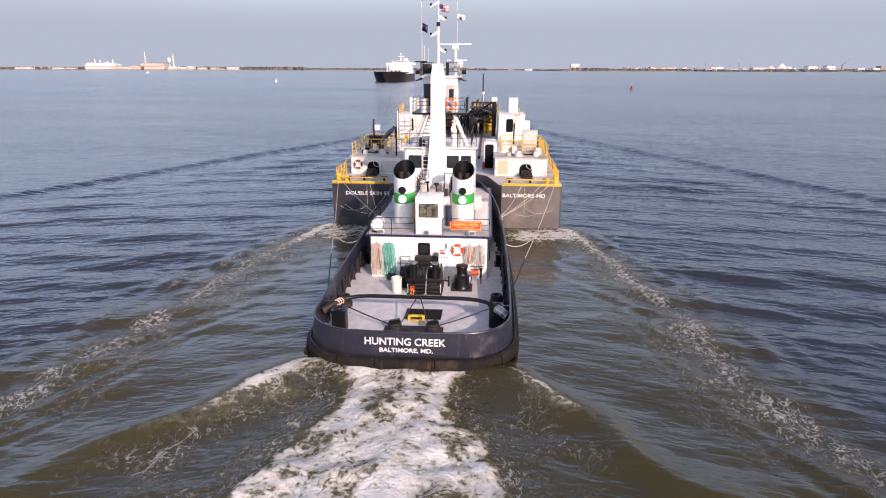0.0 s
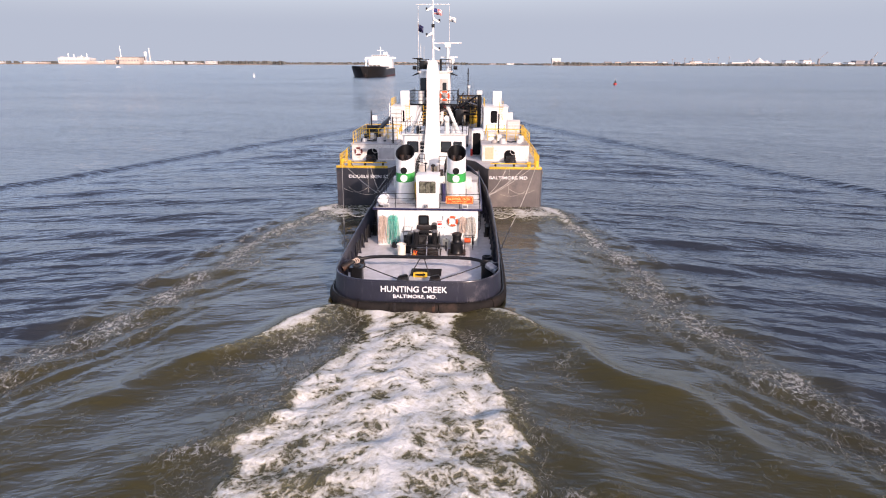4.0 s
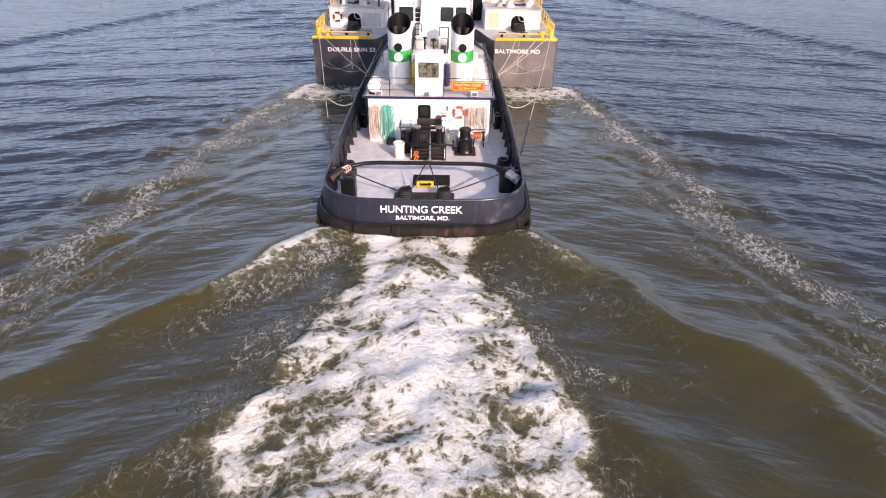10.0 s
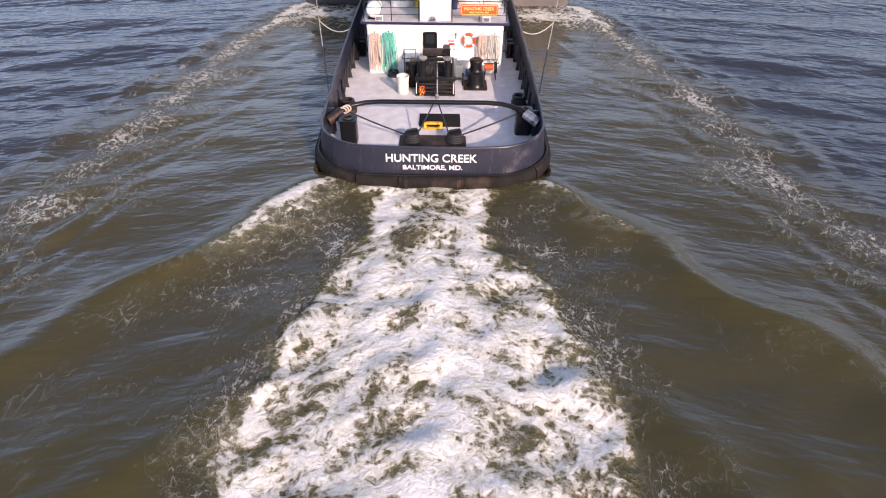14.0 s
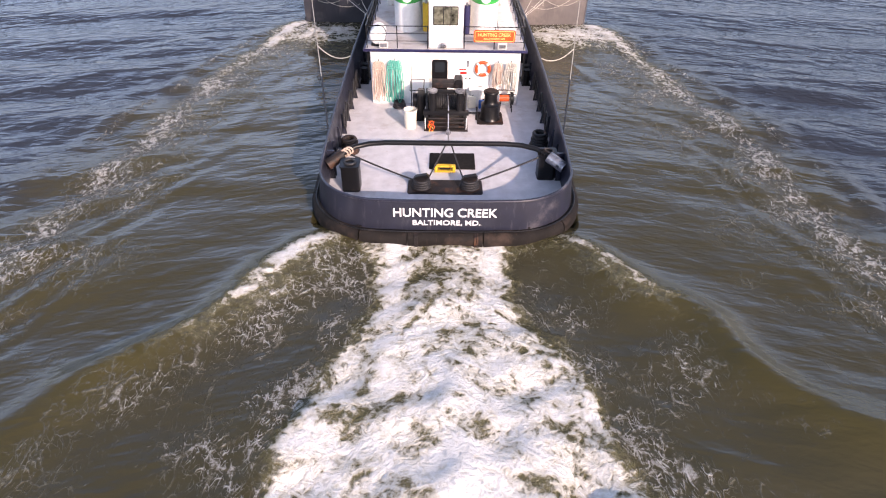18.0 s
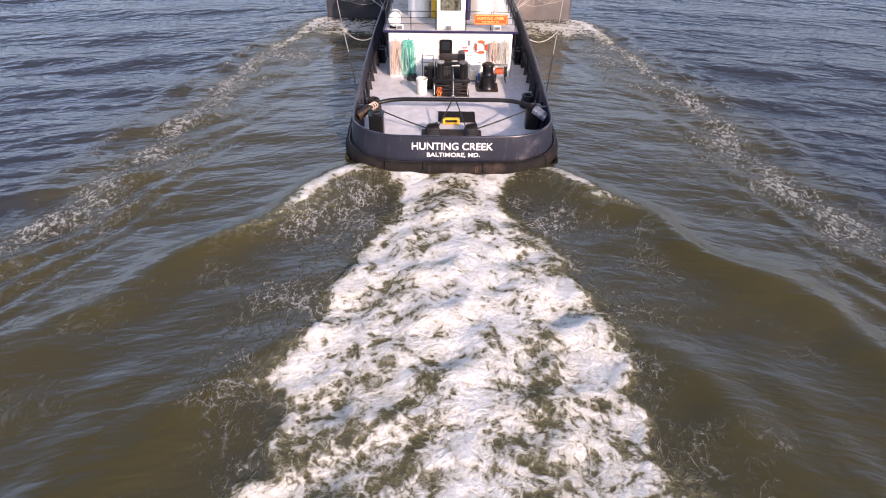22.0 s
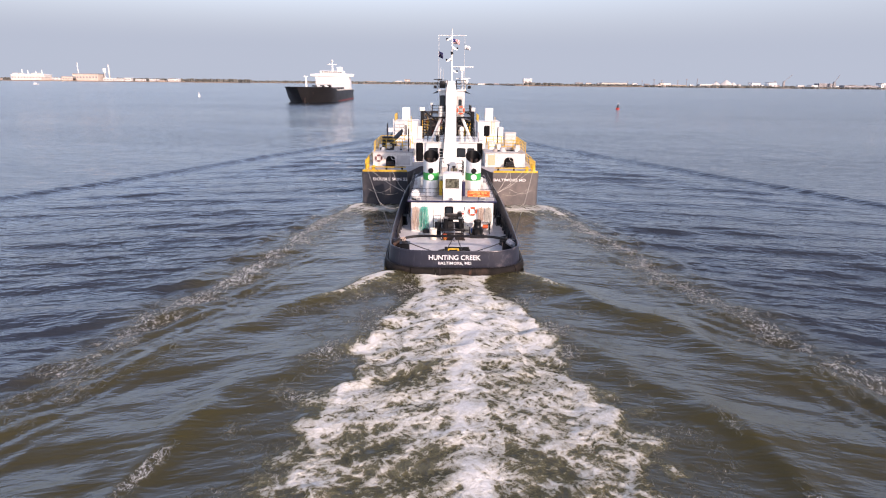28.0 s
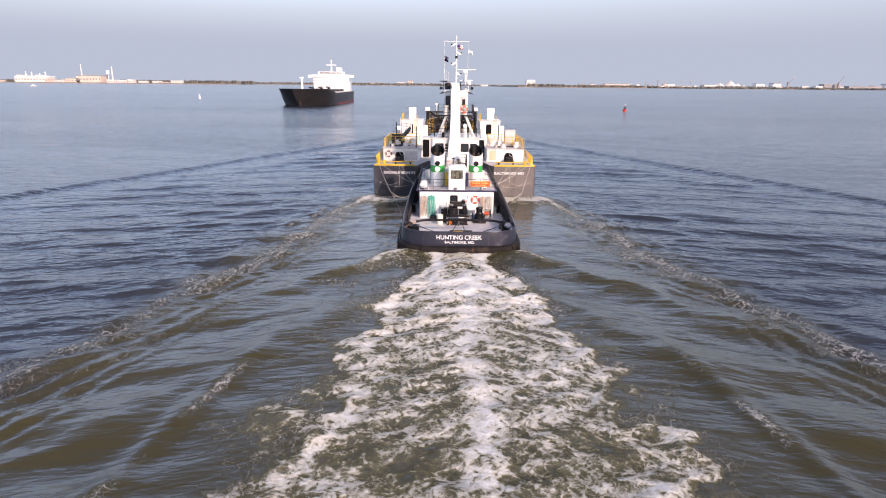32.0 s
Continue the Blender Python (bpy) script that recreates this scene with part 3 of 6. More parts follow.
    core = np.exp(-((X - 0.25 - 0.25 * waves(4, 6, 14, 1.0)) / 0.75) ** 2) * np.clip((aft - 2) / 5, 0.0, 1)
    jets = np.exp(-((A - 1.7) / 0.5) ** 2) * np.exp(-np.maximum(0, aft - 3) / 3.0)
    wash = inside * tail * (0.355 + 0.24 * fresh * np.clip((aft - 2) / 4, 0.65, 1) + 0.12 * rim + 0.24 * core + 0.36 * jets)
    crest = soft(s2 - 0.15, 0.12) * np.exp(-np.maximum(0, -s2) / np.where(X < 0, 0.9, 0.45)) * np.exp(-(along / np.where(X < 0, 4.6, 3.2)) ** 4) * np.clip((aft + 0.4) / 0.6, 0, 1)
    crest *= np.where(X < 0, 0.85, 0.55 + 0.25 * np.exp(-(along / 2.2) ** 2))
    wash = np.maximum(wash, crest * np.where(s2 > -0.4, 1.05, 0.80) * (A > 3.2))
    spill = np.exp(-((s2 + 1.6) / 1.2) ** 2) * np.exp(-along / 8) * (aft > 0) * np.where(X < 0, 0.24, 0.12)
    between = soft(s2 + 0.8, 0.5) * (A > 0.8 * half) * behind * np.exp(-((aft - 5) / 7) ** 2) * np.exp(-((A - 5.5) / 4.0) ** 2) * np.where(X < 0, 0.21, 0.15)
    breakers = 0.9 * np.exp(-((A - 10.9 - 0.19 * (aft - 22)) / 0.30) ** 2) * np.clip(waves(3, 4.5, 8, 1.4), 0, 1) * np.exp(-((aft - 23) / 5.0) ** 2)
    h += 0.16 * np.exp(-((A - 11.1 - 0.19 * (aft - 22)) / 0.6) ** 2) * np.exp(-((aft - 24) / 9.0) ** 2)
    # foam trails from the barge's stern corners, and the outer edge of the stirred-up water
    gone = np.maximum(0, 24 - Y)
    tr = np.where(Y > 0, 9.0 + 0.9 * np.sqrt(gone) + 0.04 * gone, 14.3 + 0.28 * aft) + 0.28 * waves(8, 7, 18, 1.0)
    rimline = 9.2 + 1.42 * np.sqrt(gone) + 0.03 * gone + 0.2 * waves(6, 8, 20, 1.0)
    stern = np.clip((24.6 - Y) / 0.8, 0, 1)
    trail = np.exp(-((A - tr) / (0.45 + 0.02 * gone)) ** 2) * stern * np.exp(-np.maximum(0, 4 - Y) / 45)
    wide = np.exp(-((A - tr + 1.3) / np.where(A < tr - 1.3, 2.6, 1.6)) ** 2) * stern * np.exp(-np.maximum(0, 6 - Y) / 40)
    line = np.exp(-((A - rimline + 0.3) / 0.22) ** 2) * np.clip((23 - Y) / 3, 0, 1) * np.exp(-np.maximum(0, 10 - Y) / 14)
    out = (A - rimline) * 0.9 + 0.12 * waves(8, 5, 14, 1.0)
    h += 0.045 * np.cos(2 * np.pi * out / 1.35) * np.exp(-np.abs(out + 0.5) / 2.6) * (Y < 22) * np.exp(-np.maximum(0, aft - 20) / 20) * (0.7 + 0.4 * waves(6, 4, 10, 1.0))
    h += 0.07 * np.exp(-(out / 0.6) ** 2) * (Y < 23) * np.exp(-np.maximum(0, 12 - Y) / 25)
    corner = np.exp(-((Y - 22.0) / 1.8) ** 2) * (A > 4.4) * (A < 10.2)
    lace = np.clip(0.42 * trail + 0.27 * wide + 0.34 * line + 0.36 * corner + 0.3 * crest + spill + breakers + between
                   + 0.22 * np.exp(-((A - ragged - 0.5) / (0.5 + 0.04 * along)) ** 2) * (aft > 2) * tail, 0, 1)
    churn = np.exp(-((Y - 21.5) / 2.2) ** 2) * soft(A - 10.0, 0.4) * soft(5.0 - A, 0.4) * 0.60 + 0.58 * trail * np.exp(-(gone / 9) ** 2)
    wash = np.maximum(wash, churn)
    silt = (0.06 + 0.94 * soft(A - rimline + 0.3, 0.7)) * np.clip((25 - Y) / 2, 0.06, 1) * np.exp(-np.maximum(0, aft - 40) / 60)
    silt = np.clip(silt * (0.75 + 0.5 * np.clip(h, -0.3, 0.5)), 0, 1)
    calm = soft(A - tr + 1.0, 0.8) * (Y < 24.5) * np.exp(-np.maximum(0, aft - 45) / 40)
    # keep under the hulls
    under = ((A < 4.7) & (Y > 0.9) & (Y < 28)) | ((A < 9.3) & (Y > 24.1) & (Y < 113))
    h = np.where(under, -0.5, h)
    co = np.stack([X, Y, h], -1).reshape(-1, 3)
    ny, nx = X.shape
    i = (np.arange(ny - 1)[:, None] * nx + np.arange(nx - 1)[None]).ravel()
    quads = np.stack([i, i + 1, i + nx + 1, i + nx], -1)
    me = bpy.data.meshes.new("water")
    me.vertices.add(len(co))
    me.vertices.foreach_set("co", co.astype(np.float32).ravel())
    me.loops.add(quads.size)
    me.loops.foreach_set("vertex_index", quads.astype(np.int32).ravel())
    me.polygons.add(len(quads))
    me.polygons.foreach_set("loop_start", np.arange(0, quads.size, 4, dtype=np.int32))
    me.polygons.foreach_set("use_smooth", np.ones(len(quads), dtype=bool))
    me.update(calc_edges=True)
    mask = me.attributes.new("foam", "FLOAT_COLOR", "POINT")
    rgba = np.stack([wash, lace, silt, calm], -1).reshape(-1, 4)
    mask.data.foreach_set("color", np.clip(rgba, 0, 1).astype(np.float32).ravel())
    flow = me.attributes.new("fan", "FLOAT_VECTOR", "POINT")
    flow.data.foreach_set("vector", fan.astype(np.float32).ravel())
    me.materials.append(M["water"])
    ob = new("water", me)
    tagged(ob, "silty harbour water with a white screw wash and spreading wake waves", "water", kind="structure")
    TOW.append(ob)


build_water()


# ---- tug ----
HALF = [(0, 0.0), (1.3, 0.01), (2.3, 0.06)]
for k in range(1, 13):
    a = radians(90 * k / 12)
    HALF.append((2.3 + 2.3 * math.sin(a), 2.36 - 2.3 * math.cos(a)))
HALF += [(4.66, 4.5), (4.68, 7.0), (4.66, 10.0), (4.60, 13.0), (4.48, 16.0), (4.25, 19.0), (3.8, 22.0), (3.0, 24.8), (1.9, 26.9), (0.8, 28.1), (0, 28.4)]


def outline(out):
    """The hull's plan, moved outwards, all the way round from the stern."""
    pts = [Vector(p) for p in HALF]
    side = []
    for i, p in enumerate(pts):
        t = (pts[min(i + 1, len(pts) - 1)] - pts[max(i - 1, 0)]).normalized()
        n = Vector((t.y, -t.x))
        if i == 0:
            n = Vector((0, -1))
        if i == len(pts) - 1:
            n = Vector((0, 1))
        side.append(p + n * out)
    return [(p.x, p.y) for p in side] + [(-p.x, p.y) for p in side[-2:0:-1]]


def sheer(y):
    return 1.55 + 0.055 * max(0, y - 3) + 0.0022 * max(0, y - 8) ** 2


def loft(rings, close=False):
    bm = bmesh.new()
    vs = [[bm.verts.new(p) for p in r] for r in rings]
    n = len(vs[0])
    for a, b in zip(vs, vs[1:]):
        for i in range(n):
            bm.faces.new((a[i], a[(i + 1) % n], b[(i + 1) % n], b[i]))
    return bm, vs


DECK = 0.35
tug = thing("tugboat", "dark-hulled harbour tug with white deckhouse, twin green-banded stacks, pushing a barge", "tugboat")
bm, vs = loft([[(x * 0.9, y * 0.96 + 0.8, -2.0) for x, y in outline(0)], [(x, y, -0.2) for x, y in outline(0.05)], [(x, y, 0.44) for x, y in outline(0.13)],
               [(x, y, sheer(y)) for x, y in outline(0.0)], [(x, y, sheer(y)) for x, y in outline(-0.05)], [(x, y, DECK - 0.05) for x, y in outline(-0.12)]])
hull = part("hull", bm, M["hull"], tug, "dark blue-black steel hull with bulwark", 30)
bm = bmesh.new()
bm.faces.new([bm.verts.new((x, y, DECK)) for x, y in outline(-0.10)])
bmesh.ops.triangulate(bm, faces=bm.faces)
part("main_deck", bm, M["deck"], tug, "grey painted steel deck", None)
part("bulwark_cap", tube(bmesh.new(), [(x, y, sheer(y) + 0.01) for x, y in outline(-0.02)], 0.055, 8, closed=True), M["hull"], tug)
# rubber belt round the hull, in lengths
belt = outline(0.13)
run, acc = [[belt[0]]], 0.0
dense = []
for a, b in zip(belt, belt[1:] + belt[:1]):
    n = max(1, int(math.hypot(b[0] - a[0], b[1] - a[1]) / 0.25))
    dense += [(a[0] + (b[0] - a[0]) * k / n, a[1] + (b[1] - a[1]) * k / n) for k in range(n)]
PROFILE = [(-0.02, 0.46), (0.08, 0.46), (0.20, 0.42), (0.28, 0.32), (0.31, 0.16), (0.30, -0.02), (0.24, -0.14), (-0.02, -0.2)]


def belt_piece(pts):
    bm = bmesh.new()
    rows = []
    for i, p in enumerate(pts):
        a, b = Vector(pts[max(i - 1, 0)]), Vector(pts[min(i + 1, len(pts) - 1)])
        t = (b - a).normalized()
        n = Vector((t.y, -t.x))
        rise = 0.02 * max(0, p[1] - 6)
        rows.append([bm.verts.new((p[0] + n.x * d, p[1] + n.y * d, z + rise)) for d, z in PROFILE])
    for a, b in zip(rows, rows[1:]):
        for k in range(len(PROFILE) - 1):
            bm.faces.new((a[k], a[k + 1], b[k + 1], b[k]))
    bm.faces.new(rows[0])
    bm.faces.new(rows[-1])
    return bm


start = len(dense) - 5
dense = dense[start:] + dense[:start]
for i in range(0, len(dense), 10):
    seg = (dense + dense[:1])[i:i + 11]
    a, b = Vector(seg[-2]), Vector(seg[-1])
    seg[-1] = tuple(a.lerp(b, 0.93))
    if len(seg) > 2:
        part("fender", belt_piece(seg), M["rubber"], tug, "weathered black rubber fender")
part("fender_lip", tube(bmesh.new(), [(x, y, 0.475 + 0.02 * max(0, y - 6)) for x, y in outline(0.24)], 0.03, 6, closed=True), M["black"], tug, "black steel lip over the fender")
for x in (-3.05, -2.95, -1.05, -0.98, 1.02, 1.1, 2.9):
    part("fender_clamp", prism(bmesh.new(), [(-0.17, 0.47), (-0.42, 0.40), (-0.475, 0.16), (-0.46, -0.02), (-0.36, -0.15), (-0.33, -0.15), (-0.43, 0.0), (-0.445, 0.16), (-0.39, 0.38), (-0.17, 0.44)], x - 0.03, x + 0.03, "x") if abs(x) < 1.3 else
         cyl(bmesh.new(), (x, 0.02, 0.50), (x, 0.02, 0.53), 0.05, seg=8), M["black_rust"], tug)
letters("HUNTING CREEK", 3.53, tug, (-1.78, -0.085, 0.99), (84, 0, 0), M["letter"], label="white painted name", tall=0.33)
letters("BALTIMORE, MD.", 2.32, tug, (-1.13, -0.115, 0.64), (84, 0, 0), M["letter"], label="white painted port", tall=0.22)

# inner frames of the bulwark
bm = prism(bmesh.new(), [(-0.0, 0.0), (0.0, 1.05), (-0.08, 1.05), (-0.20, 0.0)], -0.02, 0.02, axis="y")
stay = None
side = outline(-0.12)
for y in [3.4 + 1.25 * k for k in range(14)]:
    for sx in (1, -1):
        x = np.interp(y, [p[1] for p in HALF], [p[0] for p in HALF]) - 0.13
        m = pose(sx * x, y, DECK) @ Matrix.Diagonal((sx, 1, 0.9, 1))
        if stay is None:
            stay = part("bulwark_stay", bm, M["hull"], tug)
            stay.matrix_basis = m
        else:
            again("bulwark_stay", stay, tug, m)
for y in (13.2,):
    for sx in (1, -1):
        x = np.interp(y, [p[1] for p in HALF], [p[0] for p in HALF]) - 0.42
        foot = part("bitt_foot", box(bmesh.new(), sx * x - 0.22, sx * x + 0.22, y - 0.55, y + 0.55, DECK, DECK + 0.05), M["black"], tug)
        for d in (-0.3, 0.3):
            bm = cyl(bmesh.new(), (sx * x, y + d, DECK + 0.05), (sx * x, y + d, DECK + 0.72), 0.14, seg=14)
            part("mooring_bitt", cyl(bm, (sx * x, y + d, DECK + 0.72), (sx * x, y + d, DECK + 0.78), 0.18, seg=14), M["black"], foot, "black mooring bitt")

# deckhouse
Y0, Y1, HX, TOP = 10.37, 22.5, 3.5, 2.94


def wall_box(x0, x1, y0, y1, z0, z1, r=0.12):
    return prism(bmesh.new(), [(x, y) for x, y in rounded(x0, x1, y0, y1, r)], z0, z1)


house = part("deckhouse", wall_box(-HX - 0.03, HX - 0.03, Y0, Y1, DECK, TOP), M["white"], tug, "white painted steel deckhouse")
bm = prism(bmesh.new(), rounded(-3.72, 3.66, Y0 - 0.12, 25.0, 0.2), TOP, TOP + 0.09)
part("boat_deck", bm, M["deck_light"], tug, "pale grey upper deck")
bm = tube(bmesh.new(), [(-3.72, 25, TOP + 0.04), (-3.74, Y0 - 0.13, TOP + 0.04), (3.68, Y0 - 0.13, TOP + 0.04), (3.68, 25, TOP + 0.04)], 0.075, 6)
part("deck_edge", bm, M["navy"], tug, "dark blue deck edge")


def hatch_door(x0, x1, z0, z1, y, parent, open_door):
    d = part("door", prism(bmesh.new(), rounded(x0, x1, z0, z1, 0.14), y - 0.035, y - 0.002, "y"), M["dark"] if open_door else M["white"], parent,
             "open dark doorway" if open_door else "white watertight door")
    loop = [(x, y - 0.03, z) for x, z in rounded(x0 - 0.02, x1 + 0.02, z0 - 0.02, z1 + 0.02, 0.15)]
    part("door_frame", tube(bmesh.new(), loop, 0.03, 6, closed=True), M["white_old"], parent)
    return d


hatch_door(-0.66, 0.08, 0.6, 2.55, Y0, house, True)
hatch_door(-1.57, -0.80, 0.6, 2.58, Y0, house, False)
part("window", prism(bmesh.new(), rounded(-0.52, -0.06, 1.95, 2.42, 0.06), Y0 - 0.05, Y0 - 0.036, "y"), M["glass"], house)
for x, z, w, hh, col in ((0.62, 2.05, 0.34, 0.06, "red"), (0.68, 1.86, 0.3, 0.12, "red"), (0.98, 2.2, 0.1, 0.3, "steel"), (0.55, 1.62, 0.07, 0.07, "black"),
                         (0.74, 1.62, 0.07, 0.07, "black"), (0.92, 1.62, 0.07, 0.07, "black"), (1.1, 1.62, 0.07, 0.07, "black"), (1.55, 1.22, 0.22, 0.05, "black")):
    part("notice" if col == "red" else "wall_fitting", box(bmesh.new(), x, x + w, Y0 - 0.03, Y0 - 0.002, z, z + hh, 0.005), M[col], house)
# pipes on the side corners
for sx in (-1, 1):
    part("side_pipe", tube(bmesh.new(), [(sx * 3.62, Y0 + 0.1, TOP), (sx * 3.62, Y0 + 0.1, 1.6), (sx * 3.55, Y0 + 0.1, 1.5)], 0.035), M["black"], house)
for sx in (-1, 1):
    for y in (12.5, 15.2, 18.0):
        part("porthole", cyl(bmesh.new(), (sx * 3.46, y, 1.8), (sx * 3.60, y, 1.8), 0.2, seg=18), M["glass"], house)

# upper deck
kiosk = part("stair_house", box(bmesh.new(), -0.80, 0.77, 10.5, 12.1, TOP + 0.09, 5.26, 0.04), M["white"], tug, "white stair casing with a window")
part("window_frame", prism(bmesh.new(), rounded(-0.60, 0.53, 4.06, 4.88, 0.05), 10.47, 10.499, "y"), M["black"], kiosk)
for x0, x1 in ((-0.56, -0.16), (-0.12, 0.18), (0.21, 0.49)):
    part("pane", box(bmesh.new(), x0, x1, 10.455, 10.47, 4.1, 4.84), M["pane_light"], kiosk)
part("floodlight", box(cyl(bmesh.new(), (-0.12, 10.36, 3.02), (-0.12, 10.36, 3.3), 0.03), -0.26, 0.02, 10.26, 10.42, 3.1, 3.3, 0.03), M["steel"], kiosk)
RZ = TOP + 0.09
for pts in ([(-3.62, 20.0, RZ), (-3.62, 10.4, RZ), (-0.85, 10.4, RZ)], [(0.82, 10.4, RZ), (3.56, 10.4, RZ), (3.56, 20.0, RZ)]):
    railing(tug, pts, 1.0, M["black"], 2, 1.4, 0.022, "thin black pipe rail")
for x in (-2.85, 2.55):
    bm = box(bmesh.new(), x - 0.2, x + 0.2, 10.22, 10.36, RZ + 0.05, RZ + 0.33, 0.03)
    fl = part("deck_floodlight", bm, M["white_old"], tug, "small square deck floodlight")
    part("lens", box(bmesh.new(), x - 0.15, x + 0.15, 10.2, 10.222, RZ + 0.1, RZ + 0.28), M["steel"], fl)
sign = part("name_board", prism(bmesh.new(), [(1.23, 3.45), (1.30, 3.38), (3.05, 3.38), (3.12, 3.45), (3.12, 3.85), (3.05, 3.92), (1.30, 3.92), (1.23, 3.85)], 10.30, 10.36, "y"),
            M["orange"], tug, "orange-red name board with gold edge and lettering")
part("edging", tube(bmesh.new(), [(1.29, 10.295, 3.47), (1.33, 10.295, 3.43), (3.02, 10.295, 3.43), (3.06, 10.295, 3.47), (3.06, 10.295, 3.83), (3.02, 10.295, 3.87),
                                  (1.33, 10.295, 3.87), (1.29, 10.295, 3.83)], 0.014, 6, closed=True), M["gold"], sign)
letters("HUNTING CREEK", 1.5, sign, (1.42, 10.294, 3.64), (90, 0, 0), M["gold"], 0.006, tall=0.15)
letters("BALTIMORE, MD", 0.95, sign, (1.70, 10.294, 3.49), (90, 0, 0), M["gold"], 0.006, tall=0.085)
casing = part("engine_casing", box(bmesh.new(), -1.15, 1.05, 13.0, 18.25, RZ, 4.72, 0.05), M["white_old"], tug, "low white engine casing between the stacks")
part("vent_pipe", tube(bmesh.new(), [(0.15, 13.9, 4.6), (0.15, 13.9, 5.35)], 0.05), M["black_rust"], casing)
part("vent_head", ball(bmesh.new(), (0.15, 13.9, 5.4), 0.17, (1, 1, 0.6)), M["black_rust"], casing, "rust-brown ventilator head")
part("locker", box(bmesh.new(), 0.55, 0.95, 13.6, 14.0, 4.62, 5.0, 0.03), M["deck_light"], casing)


def stack(cx):
    """Round funnel, cut on a slant, black inside, with a green band, a round plate and a lamp-like disc."""
    n, r, ry = 32, 0.69, 1.15
    cy = 13.78
    low = [(cx + r * math.sin(2 * math.pi * k / n), cy - ry * math.cos(2 * math.pi * k / n)) for k in range(n)]
    cut = lambda y: 5.92 + (y - (cy - ry)) * 0.38
    bm, vs = loft([[(x, y, RZ) for x, y in low], [(x, y, cut(y)) for x, y in low]])
    st = part("funnel", bm, M["white"], tug, "white round funnel with a green band", 50)
    inn = lambda k, z: [(cx + (x - cx) * k, cy + (y - cy) * k, cut(y) if z is None else z) for x, y in low]
    bm, vs = loft([[(x, y, z + 0.006) for x, y, z in inn(1.005, None)], [(x, y, z + 0.006) for x, y, z in inn(0.93, None)], inn(0.9, 5.3)])
    bm.faces.new(vs[-1])
    part("black_lining", bm, M["black"], st, "soot-black funnel mouth")
    bm, _ = loft([[(cx + (x - cx) * 1.012, cy + (y - cy) * 1.012, z) for x, y in low] for z in (4.36, 5.0)])
    part("band", bm, M["green"], st, "green funnel band")
    part("emblem", cyl(bmesh.new(), (cx, cy - ry - 0.03, 4.67), (cx, cy - ry + 0.05, 4.67), 0.25, seg=24), M["letter"], st, "white disc emblem")
    part("plate", cyl(bmesh.new(), (cx, cy - ry - 0.03, 5.22), (cx, cy - ry + 0.05, 5.22), 0.24, seg=24), M["black"], st, "round black cover plate")
    for dx, dy in ((-0.22, 0.1), (0.2, -0.12)):
        part("exhaust_pipe", cyl(bmesh.new(), (cx + dx, cy + dy, 5.3), (cx + dx * 1.2, cy + dy + 0.1, 6.15), 0.19, seg=14), M["black_rust"], st)
    return st


stack(-1.87)
stack(1.87)

# wheelhouse block
upper = part("upper_house", wall_box(-2.55, 2.45, 18.3, 24.2, RZ, 7.1, 0.25), M["white"], tug, "white upper deckhouse with square windows")
part("upper_roof", prism(bmesh.new(), rounded(-2.75, 2.65, 18.1, 24.4, 0.25), 7.1, 7.18), M["white_old"], upper)
for x0, x1 in ((-2.2, -1.3), (-1.15, -0.75), (0.5, 1.35), (1.5, 2.2)):
    w = part("window", prism(bmesh.new(), rounded(x0, x1, 5.72, 6.6, 0.08), 18.26, 18.299, "y"), M["black"], upper)
    part("pane", box(bmesh.new(), x0 + 0.06, x1 - 0.06, 18.25, 18.262, 5.78, 6.54), M["glass"], w)
railing(upper, [(-2.65, 18.2, 7.18), (2.55, 18.2, 7.18)], 0.95, M["black"], 2, 1.3, 0.02)
railing(casing, [(-1.1, 17.2, 4.62), (-1.1, 13.5, 4.62)], 0.95, M["black"], 2, 1.3, 0.02)
railing(casing, [(1.0, 17.2, 4.62), (1.0, 13.5, 4.62)], 0.95, M["black"], 2, 1.3, 0.02)
ladder(upper, (-0.98, 18.05, 4.62), (-0.98, 18.2, 7.9), 0.4, M["white_old"], 11)

part("dorade_vent", tube(bmesh.new(), [(0.95, 19.0, 7.18), (0.95, 19.0, 8.1), (0.95, 18.85, 8.35), (0.95, 18.6, 8.4)], 0.2, 12), M["white"], upper, "white cowl ventilator")
part("dorade_vent", tube(bmesh.new(), [(1.5, 19.3, 7.18), (1.5, 19.3, 7.7), (1.5, 19.1, 7.9)], 0.13, 12), M["white"], upper, "white cowl ventilator")
part("horn_box", box(bmesh.new(), -1.5, -1.1, 18.7, 19.1, 7.18, 7.7, 0.04), M["black"], upper)
for dx in (0.0, 0.55):
    part("stair_rail", tube(bmesh.new(), [(-1.35 + dx, 17.9, 7.2), (-1.2 + dx, 17.95, 8.0), (-0.62 + dx, 18.1, 9.6), (-0.45 + dx, 18.2, 10.5)], 0.025, 6), M["black"], upper, "black stair handrail")
st_tread = None
for k in range(8):
    m = pose(-1.12 + 0.09 * k, 17.95, 7.4 + 0.26 * k)
    if st_tread is None:
        st_tread = part("tread", box(bmesh.new(), -0.28, 0.28, -0.12, 0.12, 0, 0.03), M["black"], upper)
        st_tread.matrix_basis = m
    else:
        again("tread", st_tread, upper, m)
for x in (-2.3, 2.2):
    railing(upper, [(x, 18.3, 7.18), (x, 23.8, 7.18)], 0.95, M["black"], 2, 1.3, 0.02)
part("deck_light", box(cyl(bmesh.new(), (-1.6, 17.7, 4.7), (-1.6, 17.7, 5.2), 0.03), -1.75, -1.45, 17.6, 17.8, 5.2, 5.4, 0.03), M["white_old"], upper)

